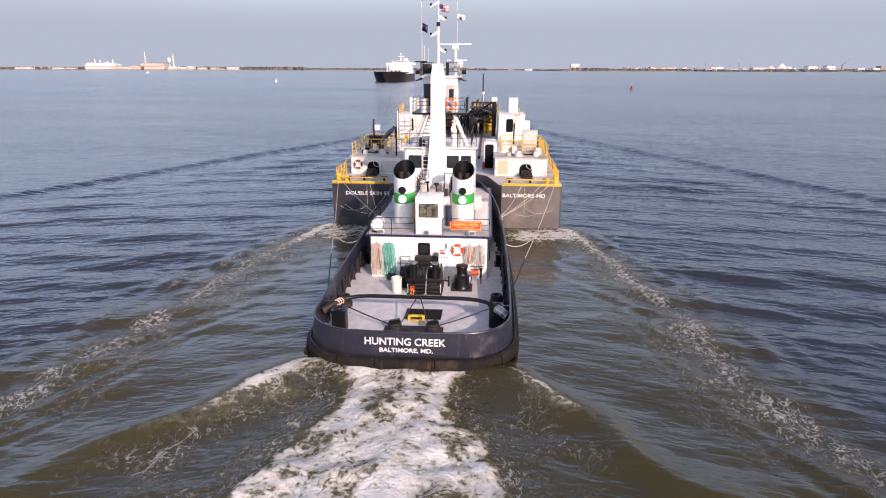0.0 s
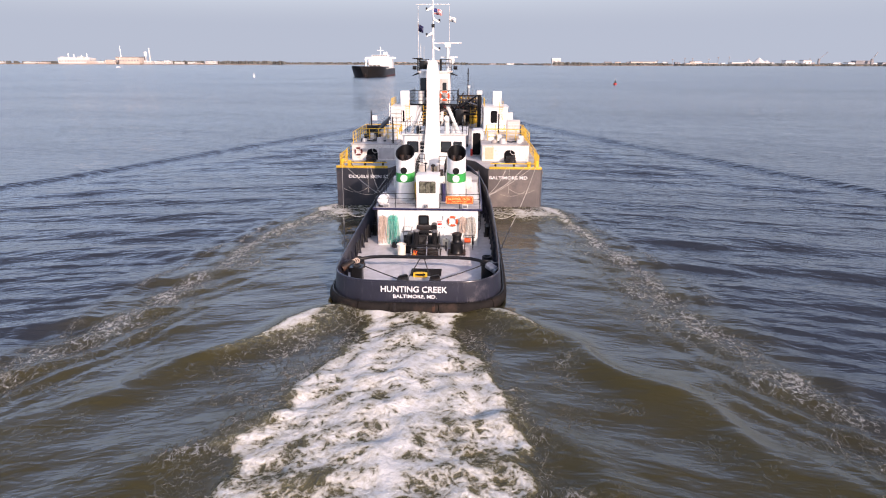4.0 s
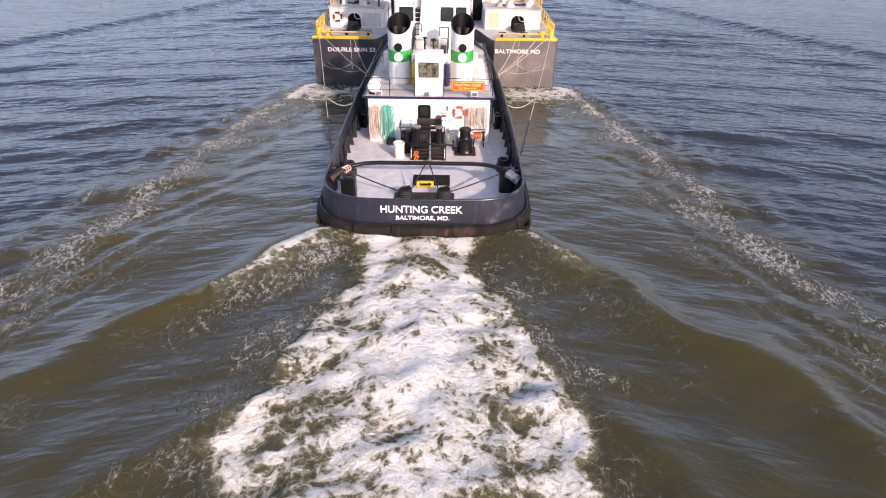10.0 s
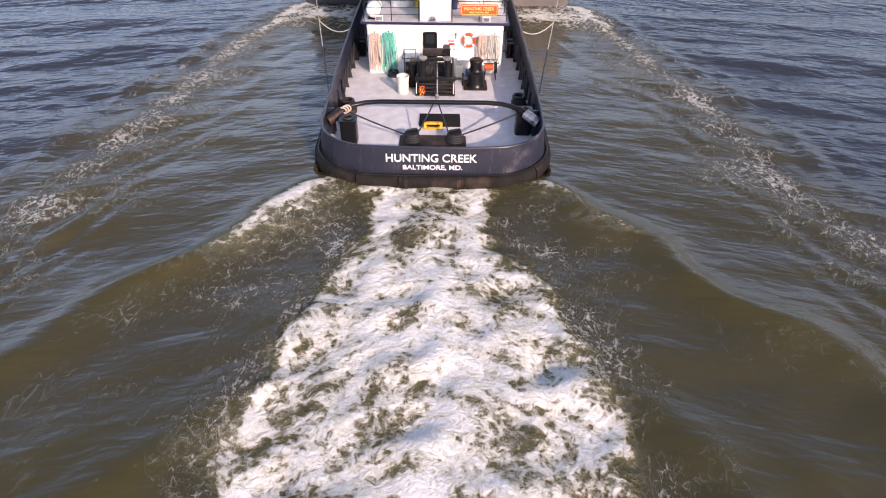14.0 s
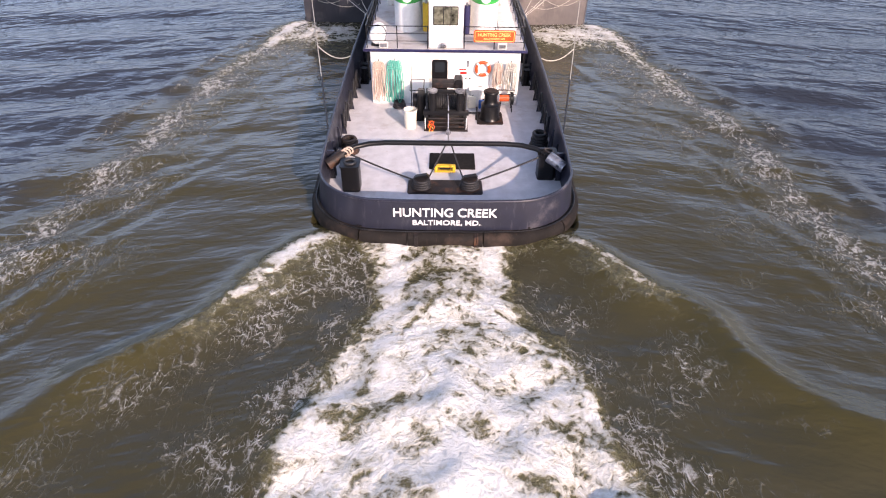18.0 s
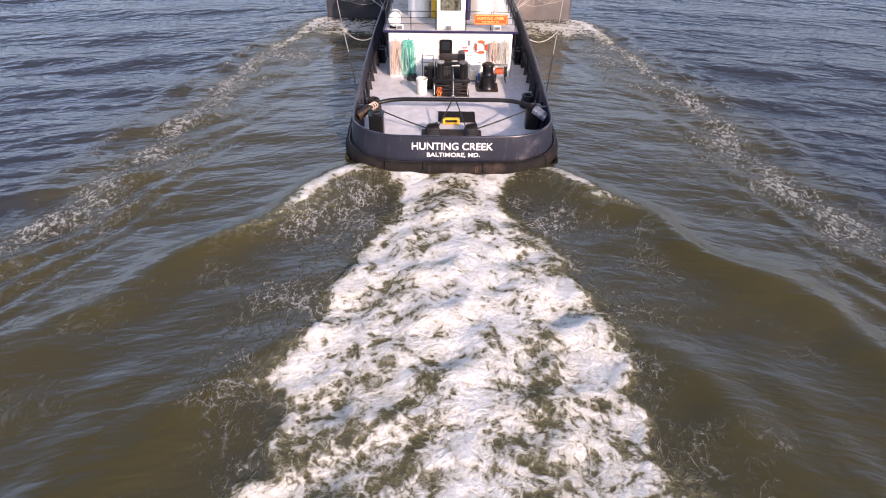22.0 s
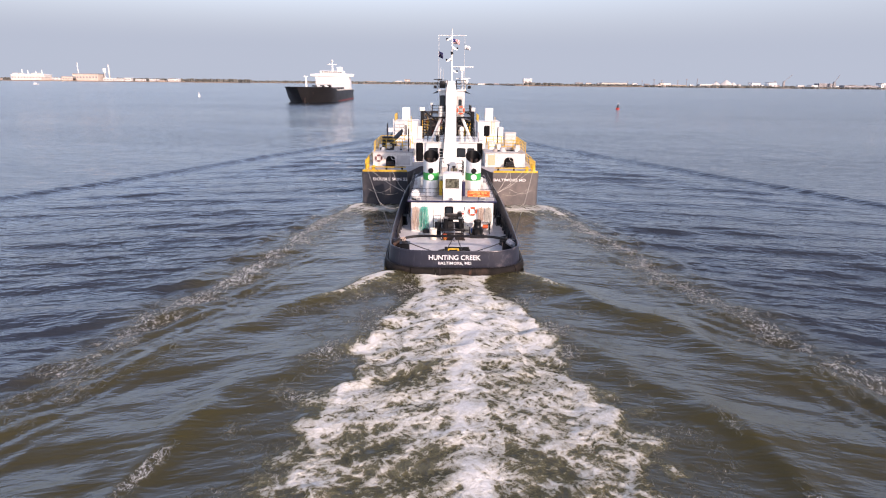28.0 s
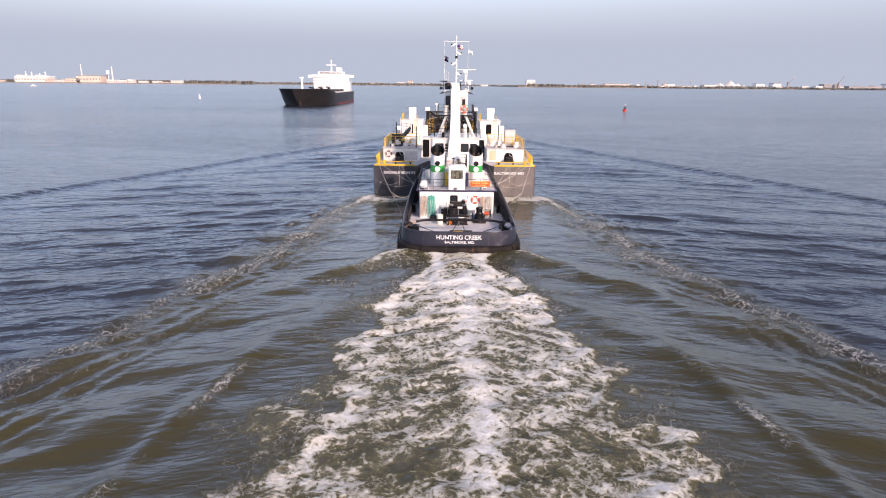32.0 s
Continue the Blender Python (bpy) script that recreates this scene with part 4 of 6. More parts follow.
# mast column and raised pilothouse
bm = bmesh.new()
prism(bm, [(-0.95, 4.62), (0.45, 4.62), (0.42, 7.1), (0.36, 11.9), (0.22, 12.75), (-0.42, 12.75), (-0.56, 11.9), (-0.58, 9.2), (-0.68, 7.1)], 17.75, 18.55, "y")
column = part("mast_column", bm, M["white"], tug, "tall white box column carrying the mast", None)
part("platform", prism(bmesh.new(), rounded(-1.95, 1.85, 18.25, 23.0, 0.3), 9.40, 9.52), M["black"], tug, "dark grated pilothouse platform", None)
pilot = part("pilothouse", wall_box(-1.25, 1.18, 18.9, 21.8, 9.52, 11.85, 0.2), M["white"], tug, "raised white pilothouse")
part("pilot_roof", prism(bmesh.new(), rounded(-1.40, 1.33, 18.75, 22.0, 0.25), 11.85, 11.97), M["white_old"], pilot)
for sx in (-1, 1):
    part("visor", prism(bmesh.new(), [(sx * 1.3 - 0.04, 11.86), (sx * 1.78 - 0.04, 11.62), (sx * 1.78 - 0.04, 11.58), (sx * 1.3 - 0.04, 11.7)], 19.3, 21.6, "y"), M["black"], pilot)
w = part("window", prism(bmesh.new(), rounded(-1.14, -0.66, 9.95, 11.45, 0.08), 18.86, 18.899, "y"), M["black"], pilot)
part("pane", box(bmesh.new(), -1.09, -0.71, 18.85, 18.862, 10.0, 11.4), M["glass"], w)
w = part("door", prism(bmesh.new(), rounded(0.42, 1.06, 9.58, 11.4, 0.08), 18.85, 18.899, "y"), M["deck_light"], pilot, "grey door with a small window")
part("pane", prism(bmesh.new(), rounded(0.60, 0.92, 10.5, 11.1, 0.05), 18.835, 18.851, "y"), M["glass"], w)
railing(tug, [(-1.9, 22.5, 9.52), (-1.9, 18.3, 9.52), (-0.6, 18.3, 9.52)], 1.0, M["black"], 3, 0.9, 0.022)
railing(tug, [(0.42, 18.3, 9.52), (1.8, 18.3, 9.52), (1.8, 22.5, 9.52)], 1.0, M["black"], 3, 0.9, 0.022)
part("locker", cyl(bmesh.new(), (-1.05, 18.62, 9.52), (-1.05, 18.62, 10.5), 0.26), M["white_old"], tug)
for a, b in (((0.98, 18.6, 9.4), (1.95, 19.2, 7.1)), ((-1.05, 18.6, 9.4), (-1.95, 19.2, 7.1))):
    part("strut", tube(bmesh.new(), [a, b], 0.14, 10), M["white"], tug, "white slanting platform strut")
for x0 in (-1.35, 0.40):
    railing(pilot, [(x0, 21.5, 11.97), (x0, 18.85, 11.97), (x0 + 0.88, 18.85, 11.97)], 0.85, M["black"], 2, 0.6, 0.025)
part("search_light", cyl(bmesh.new(), (-1.75, 19.2, 12.2), (-1.45, 19.2, 12.2), 0.14), M["black"], pilot)
part("search_light", cyl(bmesh.new(), (1.45, 19.2, 12.2), (1.75, 19.2, 12.2), 0.14), M["black"], pilot)
part("speaker_box", box(bmesh.new(), -1.2, -0.62, 18.8, 19.0, 12.1, 12.75, 0.03), M["black"], pilot)
mast = part("mast", tube(tube(bmesh.new(), [(-0.08, 18.15, 12.6), (-0.08, 18.15, 15.2)], 0.085, 10), [(-0.08, 18.15, 15.2), (-0.08, 18.15, 17.3)], 0.048, 8), M["white"], tug, "white pole mast")
part("crosstree", tube(bmesh.new(), [(-1.35, 18.15, 16.72), (1.2, 18.15, 16.72)], 0.032, 8), M["white"], mast)
part("mast_collar", cyl(bmesh.new(), (-0.08, 18.15, 15.1), (-0.08, 18.15, 15.35), 0.12), M["black"], mast)
for z, s in ((13.5, 1), (14.5, -1), (15.5, 1), (16.3, -1)):
    part("light_bracket", prism(bmesh.new(), [(-0.08, z + 0.35), (-0.08 + 0.55 * s, z), (-0.08 + 0.42 * s, z - 0.05), (-0.08, z + 0.12)], 18.05, 18.2, "y"), M["white"], mast)
    part("navigation_light", cyl(bmesh.new(), (-0.08 + 0.48 * s, 18.12, z), (-0.08 + 0.48 * s, 18.12, z + 0.2), 0.07), M["black"], mast)
radar = part("radar", cyl(bmesh.new(), (0.95, 20.3, 11.97), (0.95, 20.3, 13.75), 0.11), M["white"], tug, "white radar scanner on a post")
part("gearbox", box(bmesh.new(), 0.72, 1.18, 20.1, 20.5, 13.72, 14.0, 0.04), M["white"], radar)
part("scanner", box(bmesh.new(), -0.15, 2.05, 20.22, 20.40, 14.02, 14.11, 0.03), M["white"], radar)
part("scanner", box(bmesh.new(), 0.35, 1.75, 20.6, 20.75, 12.95, 13.05, 0.03), M["white"], radar)
part("radome", ball(cyl(bmesh.new(), (1.25, 19.4, 11.97), (1.25, 19.4, 12.6), 0.05), (1.25, 19.4, 12.75), 0.28, (1, 1, 1.15)), M["white"], tug, "white satellite dome")
part("radome", ball(cyl(bmesh.new(), (-0.55, 19.3, 11.97), (-0.55, 19.3, 12.4), 0.05), (-0.55, 19.3, 12.55), 0.24), M["white"], tug, "white satellite dome")
for x, z0, z1, rr in ((-1.28, 11.97, 16.7, 0.018), (1.12, 11.97, 16.7, 0.014), (-1.1, 12.0, 14.0, 0.02), (-0.85, 12.0, 13.8, 0.015)):
    part("antenna", cyl(bmesh.new(), (x, 19.1, z0), (x, 19.1, z1), rr, seg=6), M["white_old"], tug)
part("antenna_base", box(bmesh.new(), -1.75, -0.95, 19.0, 19.3, 12.85, 12.93), M["black"], tug)


def flag(x, y, z, w, hh, mat_key, label):
    f = thing("flag", label, "flag", (x, y, z))
    n = 8
    bm = bmesh.new()
    rows = [[bm.verts.new((w * k / n, 0.10 * math.sin(5.5 * k / n + 1.2 * j), j * hh - 0.35 * hh * (k / n) ** 1.2)) for k in range(n + 1)] for j in (0, 1)]
    for k in range(n):
        bm.faces.new((rows[0][k], rows[0][k + 1], rows[1][k + 1], rows[1][k]))
    c = part("cloth", bm, M[mat_key], f)
    c.modifiers.new("thickness", "SOLIDIFY").thickness = 0.008
    part("hoist_cord", cyl(bmesh.new(), (0, 0, -0.15), (0, 0, hh + 0.15), 0.008, seg=6), M["rope_white"], f)


flag(-0.02, 18.15, 16.05, 0.62, 0.42, "flag", "striped ensign flying from the mast")
flag(-1.30, 19.05, 14.9, 0.42, 0.5, "navy", "dark house flag on a halyard")
flag(1.13, 19.05, 15.6, 0.5, 0.36, "letter", "white and blue house flag on a halyard")

# cross rails between the stacks and a slatted walkway beside the starboard stack
railing(casing, [(-1.12, 17.3, 4.72), (-0.72, 17.3, 4.72)], 1.0, M["black"], 2, 0.5, 0.03)
railing(casing, [(0.48, 16.2, 4.72), (1.04, 16.2, 4.72), (1.04, 14.6, 4.72)], 1.0, M["black"], 2, 0.7, 0.03)
railing(casing, [(-1.12, 16.4, 4.72), (-1.12, 14.4, 4.72)], 1.0, M["black"], 2, 0.9, 0.03)
slat = None
for k in range(22):
    m = pose(3.05, 13.0 + 0.30 * k, RZ)
    if slat is None:
        slat = part("walkway_slat", box(bmesh.new(), -0.42, 0.40, 0, 0.19, 0.004, 0.06, 0.01), M["white_old"], tug, "pale walkway slat")
        slat.matrix_basis = m
    else:
        again("walkway_slat", slat, tug, m)
# small gear on the casing and boat deck
for x, y, w, d, hh, key in ((-0.7, 14.6, 0.5, 0.5, 0.5, "deck_light"), (0.2, 15.3, 0.6, 0.4, 0.35, "tan"), (-0.55, 16.2, 0.4, 0.5, 0.6, "white_old"), (0.75, 13.4, 0.3, 0.3, 0.45, "black_rust")):
    part("casing_box", box(bmesh.new(), x - w / 2, x + w / 2, y, y + d, 4.715, 4.72 + hh, 0.03), M[key], casing)
for x, y, z in ((-0.35, 13.3, 0.9), (0.5, 14.4, 0.7), (-0.9, 15.4, 0.55)):
    part("vent_mushroom", cyl(cyl(bmesh.new(), (x, y, 4.715), (x, y, 4.72 + z), 0.05, seg=8), (x, y, 4.72 + z), (x, y, 4.80 + z), 0.17, 0.08, 14), M["black"] if z > 0.8 else M["white_old"], casing)
for x in (-2.95, 2.75):
    part("vent_box", box(bmesh.new(), x - 0.25, x + 0.25, 17.0, 17.6, RZ, RZ + 0.9, 0.04), M["white_old"], tug)


# ---- barge ----
BD = 3.45
barge = thing("barge", "long dark grey tank barge with white deck houses and yellow rails", "barge", (0, 23.84, 0))
NOTCH = [(-4.55, 0), (-4.3, 0.4), (-3.4, 4.2), (-2.2, 5.6), (2.2, 5.6), (3.4, 4.2), (4.3, 0.4), (4.55, 0)]
plan = [(4.55, 0), (8.9, 0), (9.25, 0.12), (9.42, 0.5), (9.42, 80), (7.5, 88), (4.0, 90.5), (-4.0, 90.5), (-7.5, 88), (-9.42, 80), (-9.42, 0.5), (-9.25, 0.12), (-8.9, 0), (-4.55, 0)] + NOTCH[1:-1]
bm = prism(bmesh.new(), plan, -2.5, BD)
bmesh.ops.triangulate(bm, faces=[f for f in bm.faces if len(f.verts) > 4])
part("hull", bm, M["barge"], barge, "weathered dark grey steel hull", 30)
bm = prism(bmesh.new(), [(x * 0.995, y + (0.04 if y < 50 else -0.04)) for x, y in plan], BD + 0.004, BD + 0.03)
bmesh.ops.triangulate(bm, faces=[f for f in bm.faces if len(f.verts) > 4])
part("deck", bm, M["deck_light"], barge, "pale worn steel deck", None)
for x0, x1 in ((-9.3, -4.6), (4.6, 9.3)):
    part("toe_rail", box(bmesh.new(), x0, x1, -0.03, 0.12, BD, BD + 0.2, 0.02), M["yellow"], barge, "yellow painted deck edge")
for s in (-1, 1):
    part("rub_strake", box(bmesh.new(), s * 9.42 - 0.1, s * 9.42 + 0.1, 0.6, 80, BD - 0.5, BD - 0.3, 0.04), M["barge"], barge)
    for y in (0.55,):
        part("corner_post", cyl(bmesh.new(), (s * 8.85, y, BD), (s * 8.85, y, BD + 0.75), 0.22, seg=14), M["yellow"], barge, "stout yellow corner bitt")
        part("corner_post", cyl(bmesh.new(), (s * 8.2, y, BD), (s * 8.2, y, BD + 0.6), 0.18, seg=14), M["yellow"], barge, "stout yellow corner bitt")
# port side of the stern is much darker and bluer than the hull
part("stern_plate", prism(bmesh.new(), rounded(-9.30, -4.58, -0.6, BD - 0.05, 0.06), -0.010, 0.03, "y"), M["barge_dark"], barge, "darker stern plate on the port side")
letters("DOUBLE SKIN 52", 3.62, barge, (-8.17, -0.022, 2.52), (90, 0, 0), M["letter"], label="white painted lettering", tall=0.30)
letters("BALTIMORE MD", 3.42, barge, (4.63, -0.012, 2.52), (90, 0, 0), M["letter"], label="white painted lettering", tall=0.30)
# yellow side rails, sloping up to the house roofs
for s in (-1, 1):
    railing(barge, [(s * 9.1, 0.9, BD), (s * 9.1, 4.2, BD)], 1.1, M["yellow"], 2, 0.55, 0.035, "yellow pipe rail")
    railing(barge, [(s * 9.2, 4.4, BD), (s * 9.2, 12.5, BD)], 1.1, M["yellow"], 2, 1.3, 0.035, "yellow pipe rail")
    railing(barge, [(s * 9.2, 14.0, BD), (s * 9.2, 78, BD)], 1.05, M["black"], 2, 3.2, 0.03)
    part("low_rail", tube(bmesh.new(), [(s * 4.7, 0.3, BD + 0.45), (s * 8.7, 0.3, BD + 0.45)], 0.05), M["yellow"], barge, "yellow low rail")


def vent_arch(x0, x1, y, z0, z1, parent):
    v = part("arched_opening", prism(bmesh.new(), rounded(x0, x1, z0, z1, (x1 - x0) * 0.42, True), y - 0.06, y - 0.003, "y"), M["dark"], parent, "black arched opening")
    part("hand_wheel", ring_of(bmesh.new(), ((x0 + x1) / 2 + 0.35, y - 0.22, z1 - 0.1), 0.3, 0.02), M["white_old"], parent)
    return v


def stern_house(x0, x1, s):
    z1 = 4.98
    h = part("stern_house", prism(bmesh.new(), rounded(x0, x1, 4.35, 12.0, 0.1), BD, z1), M["white_old"], barge, "low white steel deck house")
    part("roof_edge", prism(bmesh.new(), rounded(x0 - 0.08, x1 + 0.08, 4.27, 12.1, 0.12), z1, z1 + 0.09), M["deck_light"], h)
    railing(barge, [(s * 8.5, 12.0, z1 + 0.09), (s * 8.5, 7.2, z1 + 0.09), (s * 8.5, 4.4, z1 + 0.09)], 1.1, M["yellow"], 2, 1.2, 0.04, "yellow pipe rail on the house roof")
    railing(barge, [(s * 8.4, 7.6, z1 + 0.09), (s * 4.6, 7.6, z1 + 0.09)], 1.1, M["yellow"], 2, 1.0, 0.04, "yellow pipe rail on the house roof")
    railing(barge, [(s * 8.4, 12.0, z1 + 0.09), (s * 4.6, 12.0, z1 + 0.09), (s * 4.4, 8.0, z1 + 0.09)], 1.1, M["yellow"], 2, 1.0, 0.04, "yellow pipe rail on the house roof")
    return h


port = stern_house(-8.70, -4.25, -1)
starb = stern_house(3.98, 8.52, 1)
vent_arch(-7.2, -6.15, 4.35, BD + 0.05, BD + 1.15, port)
vent_arch(6.15, 7.2, 4.35, BD + 0.05, BD + 1.1, starb)
part("panel_door", prism(bmesh.new(), rounded(4.3, 5.12, BD + 0.2, BD + 1.35, 0.03), 4.31, 4.349, "y"), M["tan"], starb, "tan louvred panel")
for k in range(7):
    part("louvre", box(bmesh.new(), 4.36, 5.06, 4.295, 4.312, BD + 0.3 + 0.14 * k, BD + 0.35 + 0.14 * k), M["tan"], starb)
part("panel", box(bmesh.new(), -6.0, -4.5, 4.31, 4.349, BD + 0.15, BD + 1.2, 0.01), M["deck_light"], port)
# white dome tank and centre hoods beside the notch
for s in (-1, 1):
    part("dome_tank", ball(bmesh.new(), (s * 4.95, 8.6, 5.05), 1.0, (1, 1.1, 0.95), 20), M["white_old"], barge, "white domed tank top")
    part("dome_tank", ball(bmesh.new(), (s * 7.2, 9.4, 5.05), 0.5, (1.7, 1.1, 0.7), 16), M["white_old"], barge, "white domed tank top")
    hood = part("passage_hood", prism(bmesh.new(), rounded(3.0, 4.2, BD, 6.0, 0.25, True) if s > 0 else rounded(-4.15, -3.0, BD, 6.0, 0.25, True), 8.0, 10.5, "y"), M["white_old"], barge, "white passage hood with a dark doorway")
    part("doorway", prism(bmesh.new(), rounded(3.12, 3.9, BD + 0.1, 5.75, 0.15) if s > 0 else rounded(-3.95, -3.12, BD + 0.1, 5.75, 0.15), 7.95, 7.998, "y"), M["dark"], hood)
# pump houses further forward
for s in (-1, 1):
    x0, x1 = (4.64, 8.0) if s > 0 else (-8.25, -4.75)
    uh = part("pump_house", prism(bmesh.new(), rounded(x0, x1, 30.6, 36.0, 0.15), BD, 6.7), M["white"], barge, "white pump house")
    part("roof_edge", prism(bmesh.new(), rounded(x0 - 0.1, x1 + 0.1, 30.5, 36.1, 0.15), 6.7, 6.8), M["white_old"], uh)
    part("doorway", prism(bmesh.new(), rounded(x0 + 1.0, x0 + 1.9, 4.6, 6.25, 0.2), 30.53, 30.598, "y"), M["dark"], uh)
    vx = 6.0 if s > 0 else -7.2
    vent = part("intake_box", box(bmesh.new(), vx, vx + 1.2, 33.5, 34.8, 6.8, 8.72, 0.06), M["white"], uh, "tall white air intake box")
    railing(uh, [(x0 + 0.1, 30.7, 6.8), (x0 + 0.1, 35.8, 6.8)], 1.0, M["yellow"], 2, 1.2, 0.04)
    ladder(barge, (x0 + 2.4, 30.3, 5.0), (x0 + 2.4, 30.4, 7.6), 0.5, M["yellow"], 8)
    part("side_box", box(bmesh.new(), x1 + 0.05, x1 + 0.75, 31.5, 33.0, BD, 5.9, 0.04), M["white_old"], uh)
# louvred cabinet and posts on the stern houses
cab = part("control_cabinet", box(bmesh.new(), 6.55, 7.9, 8.5, 9.3, 5.07, 7.0, 0.03), M["deck_light"], barge, "grey louvred control cabinet")
for k in range(9):
    part("louvre", box(bmesh.new(), 6.65, 7.8, 8.47, 8.498, 5.5 + 0.15 * k, 5.57 + 0.15 * k), M["white_old"], cab)
for x, y, z in ((-7.35, 8.6, 7.9), (-4.65, 4.7, 7.6), (5.75, 9.0, 7.6)):
    part("pole", cyl(bmesh.new(), (x, y, 5.07), (x, y, z), 0.07, seg=8), M["black"], barge)
part("sign_plate", box(bmesh.new(), -7.25, -6.75, 8.55, 8.6, 6.9, 7.4), M["letter"], barge)
# rack of white drums on the port pump house
for i in range(5):
    for j in range(2):
        part("drum", cyl(bmesh.new(), (-8.1 + 0.75 * j, 30.2, 3.9 + 0.55 * i), (-7.5 + 0.75 * j, 30.2, 3.9 + 0.55 * i), 0.22, seg=14), M["white"], barge)
# deck pipes, hose cranes and black gear
for x in (-2.4, -1.7, -1.0, 0.2, 1.0, 1.8, 2.5):
    part("cargo_pipe", tube(bmesh.new(), [(x, 12, BD + 0.5), (x, 45 + 4 * x, BD + 0.5), (x, 78, BD + 0.5)], 0.16, 10), M["black_rust"], barge, "dark cargo pipe")
for s in (-1, 1):
    c = part("hose_crane", tube(bmesh.new(), [(s * 4.1, 36, BD), (s * 4.1, 36, 8.3)], 0.28, 12), M["black"], barge, "black hose crane")
    part("boom", tube(bmesh.new(), [(s * 4.1, 36, 8.3), (s * 1.4, 38, 6.2)], 0.16, 8), M["black"], c)
    part("crane_head", box(bmesh.new(), s * 4.1 - 0.4, s * 4.1 + 0.4, 35.6, 36.4, 8.1, 8.7, 0.08), M["white_old"], c)
    part("ram", tube(bmesh.new(), [(s * 4.0, 36, 6.6), (s * 2.4, 37.2, 7.0)], 0.09, 8), M["steel"], c)
for x, y, z, w, d, hh, key in ((2.7, 42, BD, 1.6, 2.0, 2.6, "black_rust"), (-3.0, 40, BD, 1.4, 2.0, 2.4, "black_rust"), (3.0, 46, 5.2, 1.5, 1.0, 0.7, "yellow"), (2.9, 40.4, BD, 1.2, 1.0, 2.0, "yellow"),
                               (-2.9, 47, 5.0, 1.2, 1.0, 0.9, "tan"), (1.2, 38, BD, 1.2, 1.2, 2.4, "black"), (-1.4, 38.5, BD, 1.1, 1.2, 2.2, "black")):
    part("deck_machinery", box(bmesh.new(), x - w / 2, x + w / 2, y, y + d, z if z == BD else BD, z + hh, 0.08), M[key], barge)
for k in range(9):
    y = 42 + 2.0 * (k % 3)
    x = -2.6 + 0.65 * k
    part("riser_pipe", tube(bmesh.new(), [(x, y, BD), (x, y, BD + 2.2), (x + 0.5, y + 0.4, BD + 2.7), (x + 0.9, y + 0.8, BD + 1.6)], 0.1, 8), M["black_rust"] if k % 3 else M["black"], barge)
rng = random.Random(11)
for k in range(26):
    x, y = rng.uniform(-3.2, 3.6), rng.uniform(36, 58)
    z = rng.uniform(1.2, 3.6)
    part("hose", tube(bmesh.new(), [(x, y, BD), (x, y, BD + z), (x + rng.uniform(-0.8, 0.8), y + 0.5, BD + z + 0.5), (x + rng.uniform(-1.4, 1.4), y + 1.2, BD + z - 0.6), (x + rng.uniform(-1.4, 1.4), y + 1.6, BD + 0.3)],
                      rng.choice((0.06, 0.09, 0.13)), 8), M[rng.choice(("black", "black_rust", "black_rust", "rope_dark"))], barge, "dark cargo hose")
for k in range(9):
    x, y = rng.uniform(1.2, 4.2), rng.uniform(37, 56)
    part("valve_stand", cyl(bmesh.new(), (x, y, BD), (x, y, BD + rng.uniform(1.0, 3.0)), 0.12, seg=8), M[rng.choice(("yellow", "tan", "red", "black"))], barge)
for x, y in ((2.6, 37.5), (-2.6, 37.5)):
    for z in (5.2, 6.6):
        railing(barge, [(x - 1.0, y, z), (x + 1.0, y, z), (x + 1.0, y + 5, z)], 1.0, M["black"], 2, 1.1, 0.03)
        part("work_platform", box(bmesh.new(), x - 1.05, x + 1.05, y - 0.05, y + 5, z - 0.08, z), M["black_rust"], barge)
for s in (-1, 1):
    for k, (dx, dy, hh, rr) in enumerate(((6.0, 5.2, 0.5, 0.35), (7.6, 5.6, 0.35, 0.25), (5.2, 5.6, 0.3, 0.3), (8.0, 6.6, 0.6, 0.2))):
        part("vent_cap", cyl(bmesh.new(), (s * dx, dy, 5.07), (s * dx, dy, 5.07 + hh), rr, rr * 0.8, 14), M["white_old"] if k % 2 else M["deck_light"], barge)
    part("mooring_reel", cyl(bmesh.new(), (s * 8.0, 10.2, 5.7), (s * 6.9, 10.2, 5.7), 0.55, seg=20), M["black"], barge, "black mooring reel")
    for x in (s * 8.05, s * 6.85):
        part("reel_flange", cyl(bmesh.new(), (x - 0.03, 10.2, 5.7), (x + 0.03, 10.2, 5.7), 0.62, seg=20), M["black_rust"], barge)
part("gangway_steps", box(bmesh.new(), -4.0, -3.2, 33, 35, BD, BD + 0.1), M["yellow"], barge)
ladder(barge, (-3.6, 33, BD), (-3.6, 36, 7.0), 0.9, M["yellow"], 9, "stair_flight")
ladder(barge, (3.3, 36, BD), (3.3, 39, 6.6), 0.9, M["yellow"], 9, "stair_flight")
fmast = part("foremast", tube(bmesh.new(), [(2.3, 60, BD), (2.3, 60, 11.6)], 0.1, 8), M["black"], barge, "black lattice foremast")
for z in (7, 8.2, 9.4, 10.6):
    part("mast_ring", box(bmesh.new(), 2.1, 2.5, 59.8, 60.2, z, z + 0.12), M["black"], fmast)
part("mast_ladder", tube(bmesh.new(), [(3.2, 60, BD), (3.2, 60, 9.2)], 0.04, 6), M["steel"], fmast)

